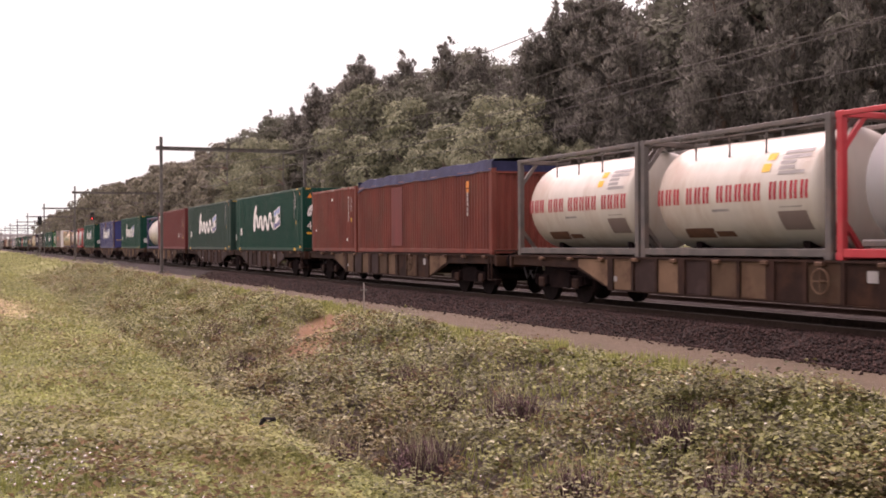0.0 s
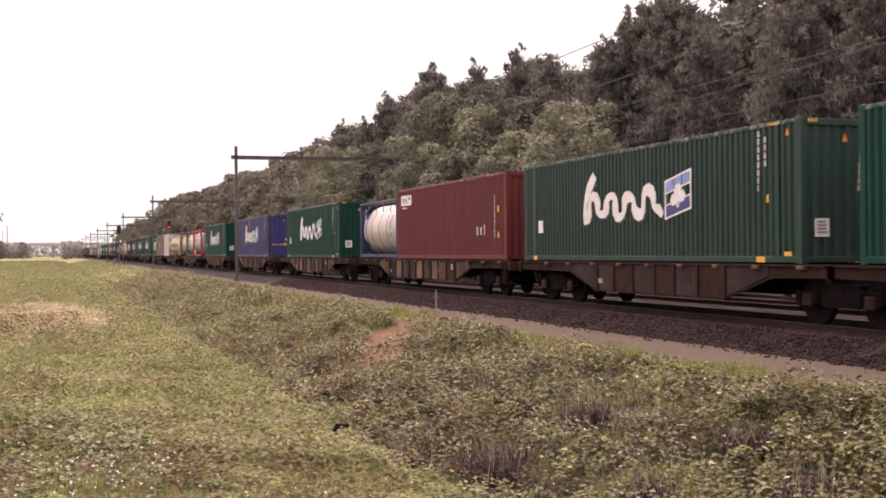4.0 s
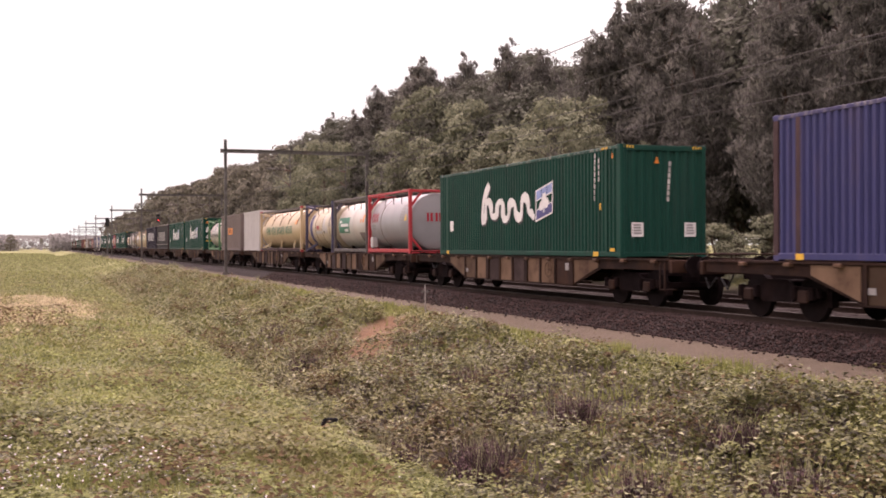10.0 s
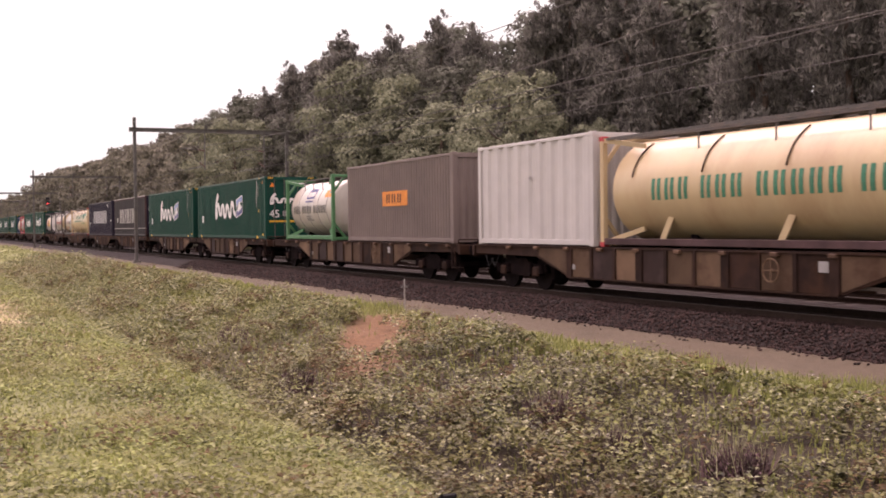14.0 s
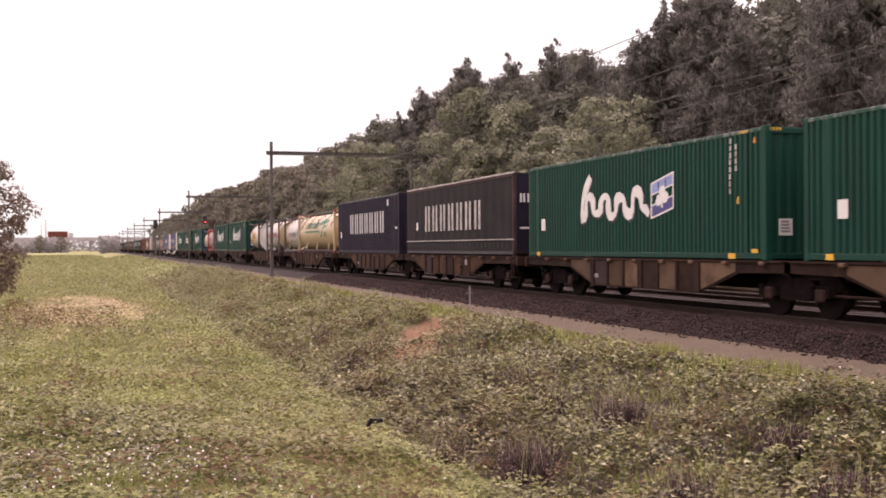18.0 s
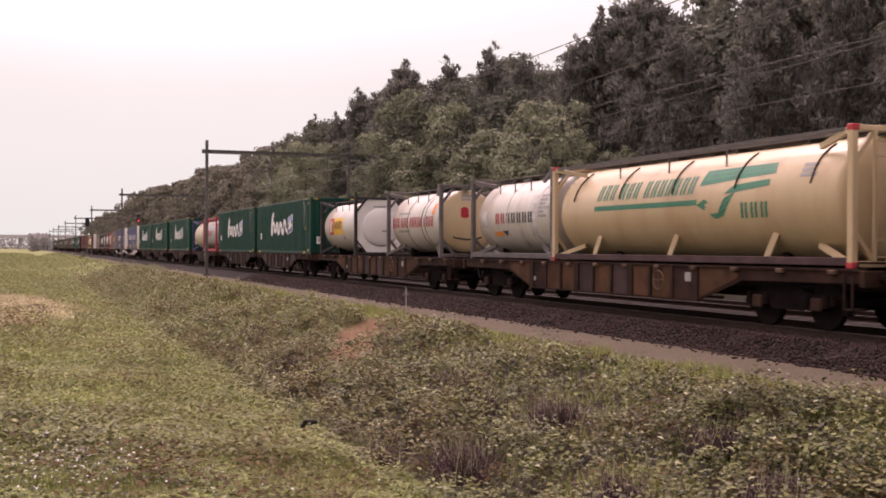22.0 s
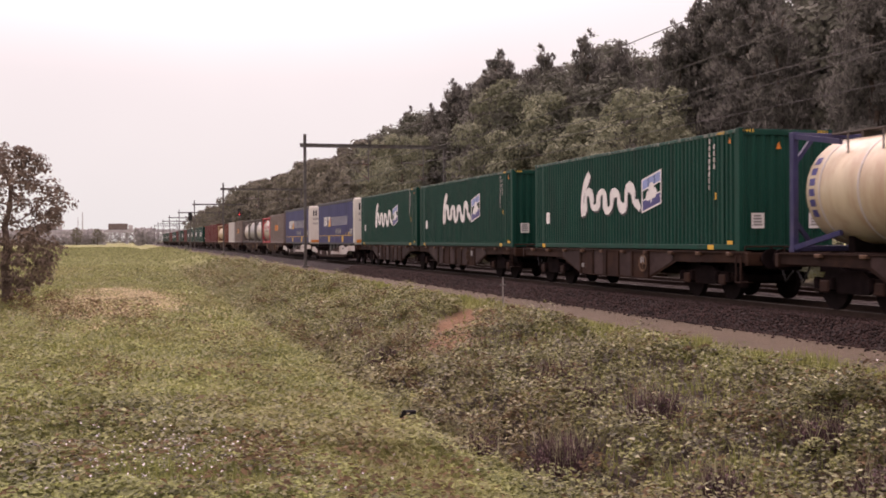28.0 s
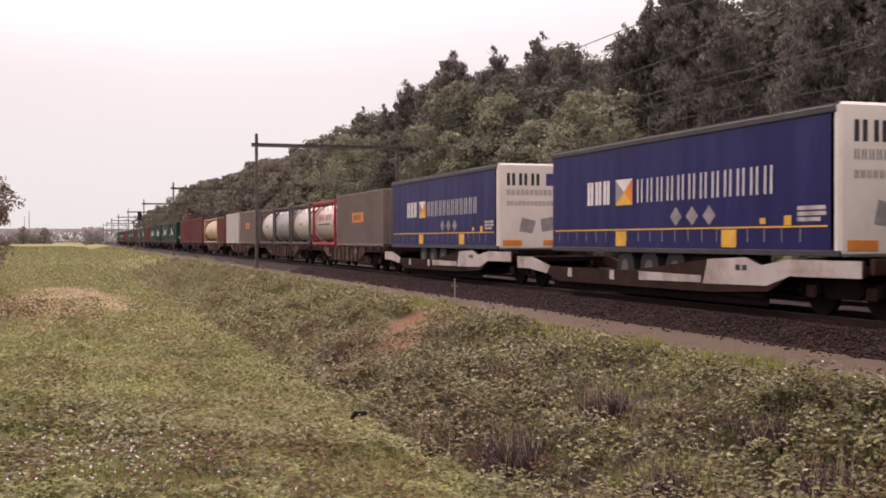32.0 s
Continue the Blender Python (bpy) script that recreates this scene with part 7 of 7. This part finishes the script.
decal(t, "black_mark", [((-2.15, 0.92), (-1.95, 1.08), (-2.1, 1.12), (-2.3, 1.1))], "ink_black", w, split=2)
decal(t, "small_print", small_lines(-1.2, -0.6, 1.3, 2.0, 7, 4), "ink_grey", w, split=3)
on_train(t, -173.15, DECK)
twin(-160.1, -179.4, 1)

# long cream tank and a white box
t = tank(12.5, "cream", "cream", "long cream tank container with green wordmark", "low", (), ladder=True, r=1.18)
w = shell_of(t)
decal(t, "wordmark", wordmark(-10.5, -2.5, 1.05, 1.52, 15, 0.04, gaps=(2, 5, 10)), "ink_green", w, "green painted wordmark", 3)
decal(t, "small_print", small_lines(-1.9, -0.9, 1.55, 1.85, 2, 4), "ink_orange", w, split=3)
on_train(t, -180.45, DECK)
c = container(6.058, 2.75, "whitebox", "scuffed white smooth-sided box container", W=2.5, pitch=0.6)
decal(c, "small_print", small_lines(-3.1, -2.8, 1.7, 1.8, 1), "ink_grey", side_of(c))
on_train(c, -193.2, DECK)
twin(-180.2, -199.5, 1)

# grey box and a white tank in a green frame
def grey_box(L, label):
    c = container(L, 2.75, "greybox", label, W=2.5, pitch=0.2)
    decal(c, "orange_panel", [rect(-L * 0.62, -L * 0.38, 1.22, 1.72)], "ink_orange", side_of(c), "orange company panel")
    decal(c, "wordmark", wordmark(-L * 0.58, -L * 0.42, 1.32, 1.62, 3), "ink_rust", lambda x, z: (x, -1.262, z))
    return c


on_train(grey_box(9.125, "grey-brown corrugated container with an orange panel"), -200.94, DECK)
t = tank(6.058, "white", "greenframe", "white tank container in a bright green frame", "low", (0.16, 0.34, 0.54, 0.74, 0.9), band_mat="ink_grey")
w = shell_of(t)
decal(t, "wordmark", wordmark(-5.2, -1.0, 1.1, 1.42, 12, 0.08, gaps=(2, 6)), "ink_black", w, "black painted wordmark", 3)
decal(t, "square_mark", [rect(-3.65, -3.55, 1.7, 2.1), rect(-2.75, -2.65, 1.7, 2.1), rect(-3.55, -2.75, 1.98, 2.1), rect(-3.55, -2.75, 1.7, 1.78), rect(-3.7, -2.7, 1.56, 1.62)], "ink_navy", w, "blue outlined square", 3)
decal(t, "orange_mark", [rect(-1.4, -0.4, 1.72, 1.86), rect(-1.4, -0.95, 1.86, 2.0)], "ink_orange", w, split=3)
decal(t, "small_print", small_lines(-3.6, -2.6, 0.78, 1.0, 3, 7), "ink_grey", w, split=2)
on_train(t, -211.9, DECK)
twin(-200.6, -219.7, 1)

on_train(again("g45d", None), -221.11, DECK)
on_train(again("g45", None), -236.17, DECK)
twin(-220.85, -250.0, 2)

# dark curtain box and a dark navy container
L = 13.55
c = tagged(empty("curtain_container"), "dark brown curtain-sided container with worn pale wordmark", "container", "containers on the train")
for y, o in ((-1.25, -1), (1.25, 1)):
    bm = bmesh.new()
    cols = []
    for i in range(71):
        x = -L + 0.15 + (L - 0.3) * i / 70
        k = 0.012 * sin(i * 1.3) + 0.01 * sin(i * 0.37)
        cols.append([bm.verts.new((x, y + o * k * q, z)) for z, q in ((0.62, 0.5), (1.2, 1), (2.0, 0.8), (2.74, 0.1))])
    for a, b in zip(cols, cols[1:]):
        for i in range(3):
            bm.faces.new((a[i], b[i], b[i + 1], a[i + 1]))
    part("curtain", bm, M["curtain"], c, smooth=True)
    part("lower_panel", boxes((-L + 0.1, -0.1, min(y, y - o * 0.05), max(y, y - o * 0.05), 0.1, 0.62)), M["curtain"], c)
part("slot_row", boxes(*[(-L + 0.7 + 0.45 * i, -L + 0.82 + 0.45 * i, -1.262, -1.25, 0.28, 0.48) for i in range(28)]), M["black"], c)
part("rub_rail", boxes((-L, 0, -1.29, -1.24, 0.56, 0.595)), M["ink_worn"], c)
part("rub_rail", boxes((-L, 0, -1.28, -1.24, 0.06, 0.16)), M["roofdark"], c)
part("top_rail", boxes((-L, 0, -1.27, -1.2, 2.74, 2.84), (-L, 0, 1.2, 1.27, 2.74, 2.84), bevel=0.01), M["rustpost"], c)
for x in (-0.12, -L):
    for y in (-1.26, 1.14):
        part("corner_post", boxes((x, x + 0.12, y, y + 0.12, 0.0, 2.86), bevel=0.012), M["rustpost"], c)
part("roof", boxes((-L, 0, -1.24, 1.24, 2.82, 2.87)), M["roofdark"], c)
part("roof_edge", boxes((-L, 0, -1.285, -1.2, 2.842, 2.885), bevel=0.01), M["ink_worn"], c, "worn pale roof edge")
part("front_wall", boxes((-0.1, -0.04, -1.14, 1.14, 0.1, 2.82)), M["navy"], c)
part("rear_wall", boxes((-L + 0.03, -L + 0.09, -1.14, 1.14, 0.1, 2.82)), M["navy"], c)
part("floor_pan", boxes((-L, 0, -1.2, 1.2, 0.0, 0.1)), M["iron"], c)
c["half"] = 1.262
decal(c, "wordmark", wordmark(-10.65, -3.0, 0.98, 2.06, 7, 0.0, stroke=0.22), "ink_worn", lambda x, z: (x, -1.274, z), "worn pale blocky wordmark")
decal(c, "wordmark", wordmark(-1.0, 0.9, 1.85, 2.15, 7), "ink_white", lambda u, z: (-0.034, u, z), "white blocky wordmark")
decal(c, "number_bars", small_lines(-1.0, -0.3, 0.9, 1.0, 1) + small_lines(0.3, 1.0, 2.3, 2.5, 2), "ink_white", lambda u, z: (-0.034, u, z))
decal(c, "placard", [rect(-12.0, -11.75, 1.05, 1.4)], "ink_white", lambda x, z: (x, -1.274, z))
on_train(c, -251.3, DECK)
c = container(13.6, 2.896, "navy", "long dark navy corrugated container with white wordmark")
decal(c, "wordmark", wordmark(-10.35, -2.5, 1.05, 2.12, 7, 0.0, stroke=0.22), "ink_pale", side_of(c), "white blocky wordmark")
decal(c, "placard", [rect(-12.9, -12.6, 0.85, 1.2), rect(-2.2, -1.95, 2.35, 2.65), rect(-0.7, -0.3, 1.2, 1.3)], "ink_white", side_of(c))
on_train(c, -266.4, DECK)
twin(-251.05, -280.25, 2, "ochre", "rusty ochre articulated container wagon")

# long cream tank, white tank
t = tank(12.1, "cream", "cream", "long cream tank container with green lettering and stripe", "low", (), ladder=True, r=1.18)
w = shell_of(t)
decal(t, "wordmark", wordmark(-9.6, -5.1, 1.55, 1.95, 13, 0.1, gaps=(2, 5)), "ink_green", w, "green painted wordmark", 3)
decal(t, "green_stripe", [rect(-9.7, -5.0, 1.3, 1.42), ((-5.0, 1.72), (-2.4, 1.86), (-2.5, 2.08), (-4.9, 2.05)), ((-5.0, 1.3), (-4.3, 0.98), (-4.0, 1.05), (-4.7, 1.42)), ((-4.3, 0.98), (-4.0, 1.05), (-3.6, 1.55), (-4.0, 1.4)), ((-4.0, 1.5), (-2.5, 1.62), (-2.5, 1.75), (-3.7, 1.68))], "ink_green", w, "green swoosh stripe", 3)
decal(t, "wordmark", wordmark(-3.4, -2.4, 0.98, 1.3, 3, 0.05), "ink_green", w, split=3)
decal(t, "small_print", small_lines(-1.6, -0.9, 1.7, 2.0, 3, 4), "ink_grey", w, split=3)
on_train(t, -281.45, DECK)
t = tank(6.058, "white", "frame", "dirty white tank container with red and black wordmark", "low", (0.2, 0.55, 0.8), band_mat="whitebox")
w = shell_of(t)
decal(t, "wordmark", wordmark(-4.2, -3.4, 1.1, 1.42, 2), "ink_red", w, "red painted wordmark", 3)
decal(t, "wordmark", wordmark(-3.4, -1.4, 1.1, 1.42, 5), "ink_black", w, "black painted wordmark", 3)
decal(t, "red_mark", [rect(-4.4, -3.8, 0.72, 0.86)], "ink_orange", w, split=2)
decal(t, "black_mark", [((-3.8, 0.88), (-3.35, 0.88), (-3.55, 0.72), (-3.6, 0.72))], "ink_black", w, split=2)
decal(t, "small_print", small_lines(-1.1, -0.4, 1.2, 1.9, 6, 9), "ink_grey", w, split=3)
decal(t, "stain", [rect(-1.7, -1.3, 0.5, 1.9), rect(-2.6, -2.3, 0.4, 1.0), rect(-5.2, -4.9, 1.0, 1.5)], "ink_worn", w, split=6)
on_train(t, -293.55, DECK)
twin(-281.2, -300.0, 1, "ochre", "rusty ochre container wagon under two tanks")

# cream-fronted tank, white tank with octagonal end frame
t = tank(6.2, "white", "frame", "white tank container with cream front end", "beam", (0.3, 0.36, 0.62), band_mat="frame")
w = shell_of(t)
decal(t, "wordmark", wordmark(-5.6, -0.9, 1.12, 1.5, 15, 0.02, gaps=(2, 5, 10)), "ink_red", w, "red painted wordmark", 3)
decal(t, "small_print", small_lines(-5.0, -2.9, 0.9, 1.02, 1, 3) + small_lines(-5.0, -2.9, 1.6, 1.7, 1, 3), "ink_grey", w, split=3)
decal(t, "orange_mark", [rect(-1.2, -0.9, 1.55, 1.95)], "ink_orange", w, split=3)
d = dish_of(t, 6.2)
cap = bmesh.new()
for i in range(12):
    for j in range(28):
        q = []
        for a, b in ((i, j), (i + 1, j), (i + 1, j + 1), (i, j + 1)):
            rho, th = 1.12 * sqrt(a / 12) * 0.995, 2 * pi * b / 28
            x, u, z = d(rho * cos(th), 1.3 + rho * sin(th))
            q.append(cap.verts.new((x, u, z)))
        cap.faces.new(q if i else q[:3])
bmesh.ops.remove_doubles(cap, verts=cap.verts, dist=0.001)
part("cream_end", cap, M["cream"], t, "cream painted rounded end", True)
n = lambda u, z: (d(u, z)[0] + 0.012, u, z)
decal(t, "red_spot", [((-0.35, 1.45), (-0.2, 1.4), (-0.05, 1.45), (-0.05, 1.75)), ((-0.35, 1.45), (-0.05, 1.75), (-0.2, 1.82), (-0.35, 1.75))], "ink_red", n, "round red spot", 3)
decal(t, "dark_curve", [((-0.62 + 0.14 * i, 0.72 - 0.1 * sin(pi * (i + 0.5) / 9)), (-0.48 + 0.14 * i, 0.72 - 0.1 * sin(pi * (i + 1.5) / 9)), (-0.48 + 0.14 * i, 0.78 - 0.1 * sin(pi * (i + 1.5) / 9)), (-0.62 + 0.14 * i, 0.78 - 0.1 * sin(pi * (i + 0.5) / 9))) for i in range(8)], "ink_black", n, "thin dark curved line")
decal(t, "small_print", small_lines(-0.3, 0.3, 2.0, 2.25, 2, 4), "ink_grey", n)
on_train(t, -302.5, DECK)
t = tank(6.1, "white", "darkframe", "white tank container in dark frame with eight-sided end", "beam", (), band_mat="whitebox")
w = shell_of(t)
decal(t, "red_mark", [rect(-4.7, -4.0, 0.95, 1.72)], "ink_red", w, split=4)
decal(t, "wordmark", wordmark(-4.55, -4.1, 1.05, 1.6, 1), "ink_white", lambda x, z: (x, -sqrt(1.143 ** 2 - (z - 1.3) ** 2), z), split=3)
decal(t, "ochre_panel", [rect(-4.0, -2.35, 0.95, 1.72)], "ink_yellow", w, "ochre company panel", 4)
decal(t, "wordmark", wordmark(-3.85, -2.5, 1.2, 1.58, 5), "ink_rust", lambda x, z: (x, -sqrt(1.143 ** 2 - (z - 1.3) ** 2), z), split=3)
decal(t, "diamond_mark", [((-2.6, 0.78), (-2.4, 0.66), (-2.2, 0.78), (-2.4, 0.9))], "ink_grey", w, split=2)
bm = bmesh.new()
oc = [(1.2, 0.55), (0.55, 0.06), (-0.55, 0.06), (-1.2, 0.55), (-1.2, 2.05), (-0.55, 2.53), (0.55, 2.53), (1.2, 2.05)]
bm.faces.new([bm.verts.new((-0.05, u, z)) for u, z in oc])
part("end_plate", bm, M["endwhite"], t, "white eight-sided end plate")
bm = bmesh.new()
rings = []
for k in range(7):
    a = pi / 2 * k / 6
    rings.append([bm.verts.new((-0.046 + 0.16 * cos(a), 0.86 * sin(a) * cos(2 * pi * j / 32), 1.25 + 0.86 * sin(a) * sin(2 * pi * j / 32))) for j in range(32)])
for a, b in zip(rings, rings[1:]):
    for j in range(32):
        bm.faces.new((a[j], b[j], b[(j + 1) % 32], a[(j + 1) % 32]))
bmesh.ops.remove_doubles(bm, verts=bm.verts, dist=0.001)
part("domed_end", bm, M["endwhite"], t, "white domed tank end", True)
decal(t, "small_print", small_lines(-0.35, 0.35, 2.1, 2.2, 1, 5), "ink_grey", lambda u, z: (-0.042, u, z))
decal(t, "small_print", small_lines(0.0, 0.3, 1.0, 1.12, 1, 5), "ink_grey", lambda u, z: (0.125, u, z))
on_train(t, -313.35, DECK)
twin(-301.1, -319.9, 1, "ochre", "rusty ochre container wagon under two tanks")

on_train(again("g45", None), -321.37, DECK)
on_train(again("g45d", None), -336.09, DECK)
twin(-321.15, -350.0, 2, "rust", "dark rust-brown articulated container wagon")

t = tank(6.058, "grey", "redframe", "grey tank container with red wordmark in red frame", "full", ())
w = shell_of(t)
decal(t, "wordmark", wordmark(-5.0, -2.0, 1.2, 1.62, 5), "ink_red", w, "red painted wordmark", 3)
decal(t, "placard", [rect(-5.2, -4.9, 0.85, 1.0)], "ink_white", w, split=2)
decal(t, "small_print", small_lines(-3.8, -2.6, 0.98, 1.05, 1), "ink_grey", w, split=2)
on_train(t, -351.35, DECK)
t = tank(5.95, "beige", "blueframe", "cream tank container in a blue strutted frame", "beam", (0.18, 0.4, 0.62, 0.84), band_mat="whitebox")
w = shell_of(t)
decal(t, "wordmark", [rect(-5.35, -5.15, 0.75 + 0.22 * i, 0.9 + 0.22 * i) for i in range(6)], "ink_navy", w, "dark blue upright wordmark", 2)
decal(t, "small_print", small_lines(-1.8, -1.0, 1.3, 1.65, 4, 4) + [rect(-1.7, -1.5, 0.95, 1.2), rect(-1.3, -1.1, 0.95, 1.2)], "ink_grey", w, split=3)
on_train(t, -357.5, DECK)
twin(-351.1, -363.8, 1, "rust", "short rust-brown container wagon")
on_train(again("g45", None), -365.48, DECK)
twin(-365.2, -380.3, 1, "rust", "dark rust-brown container wagon")
on_train(again("g45", None), -381.65, DECK)
on_train(again("g45d", None), -396.09, DECK)
twin(-381.4, -410.05, 2, "rust", "dark rust-brown articulated container wagon")

on_train(again("trailer", lambda: trailer("blue curtain-sided trailer with a white front wall")), -412.06, DECK)
on_train(again("trailer", None), -430.24, DECK)
on_train(pocket_wagon(33.4, -17.2), -411.3, 0.0)

on_train(grey_box(9.8, "grey corrugated container with a small orange panel"), -445.6, DECK)
t = tank(6.058, "white", "redframe", "white tank container with red bands and frame", "full", (0.1, 0.9), band_mat="redframe")
decal(t, "wordmark", wordmark(-4.9, -1.2, 1.45, 1.8, 8, gaps=(3,)), "ink_red", shell_of(t), "red painted wordmark", 3)
decal(t, "black_mark", [rect(-4.8, -1.5, 1.2, 1.28)], "ink_black", shell_of(t), split=2)
on_train(t, -456.2, DECK)
twin(-445.4, -462.5, 1)


def plain_tank(paint, frame="frame", L=6.058):
    t = tank(L, paint, frame, {"white": "plain white tank container in a grey frame", "grey": "plain grey tank container in a grey frame", "cream": "cream tank container with pale frame"}[paint], "full", (0.5,), band_mat="whitebox")
    decal(t, "small_print", small_lines(-L * 0.6, -L * 0.3, 1.2, 1.4, 1), "ink_grey", shell_of(t), split=2)
    return t


for p, s in (("white", -463.4), ("grey", -470.2), ("white", -476.8)):
    on_train(again(("plain", p), lambda: plain_tank(p)), s, DECK)
twin(-463.2, -483.1, 1)
on_train(again(("gb", 9.1), lambda: grey_box(9.1, "grey corrugated container with a small orange panel")), -484.8, DECK)
on_train(again(("pale", 8.6), lambda: container(8.6, 2.75, "whitebox", "pale grey box container", pitch=0.4)), -494.9, DECK)
twin(-484.6, -503.7, 1)
on_train(again(("br6", 6), lambda: container(5.9, 2.591, "brown", "short orange-brown steel container", W=2.44)), -505.2, DECK)
on_train(again(("plain", "cream"), lambda: plain_tank("cream", "cream", 11.8)), -511.4, DECK)
twin(-505.0, -523.4, 1)


def far_pair(s, key1, make1, key2, make2):
    on_train(again(key1, make1), s, DECK)
    on_train(again(key2, make2), s - 14.6, DECK)
    twin(s + 0.25, s - 28.6, 2, "rust")


def red45():
    return container(13.716, 2.896, "red", "long red-brown corrugated container")


far_pair(-525.0, "r45", red45, "r45", red45)
far_pair(-559.5, "g45", None, "g45o", None)
s = -590.2
for a, b in (("g45", "g45o"), ("r45", "g45"), ("g45o", "r45"), ("g45d", "g45"), ("r45", "r45"), ("g45", "g45o"), ("g45o", "g45")):
    far_pair(s, a, None, b, None)
    s -= 30.4

# ---- lorries on the viaduct ----
def lorry(label, paint):
    t = tagged(empty("lorry"), label, "lorry", "lorries on the viaduct")
    part("box_body", boxes((-1.25, 1.25, -13.0, -2.8, 0.9, 4.0), bevel=0.05), M[paint], t)
    cabm = boxes((-1.2, 1.2, -2.4, 0.0, 0.6, 3.2), bevel=0.2)
    part("cab", cabm, M["whitebox"], t)
    part("chassis", boxes((-0.9, 0.9, -13.0, -0.4, 0.55, 0.9)), M["iron"], t)
    for y in (-1.3, -8.9, -10.2, -11.5):
        bm = bmesh.new()
        rod(bm, (-1.2, y, 0.5), (1.2, y, 0.5), 0.5, 16)
        part("wheels", bm, M["black"], t)
    return t


LORRIES = []
for v, y_at, t_at, paint, label in ((21.6, 3.2, 28.0, "greybox", "grey box lorry driving across the viaduct"), (20.0, 10.7, 19.0, "brown", "brown box lorry driving across the viaduct"),
                                    (20.5, -13.3, 29.0, "greybox", "grey box lorry driving across the viaduct"), (20.0, -9.0, 22.5, "whitebox", "pale box lorry driving across the viaduct")):
    LORRIES.append((lorry(label, paint), v, y_at - v * t_at))


def motions():
    for ob, s, z, y in MOVING:
        walk(ob, [(t, pose(s + SPEED * t + GAIN * t * t, y, z)) for t in range(0, 33, 2)])
    for ob, v, y0 in LORRIES:
        walk(ob, [(t, pose(-650 + 2.8, y0 + v * t, 6.9)) for t in range(0, 33, 8)])


motions()
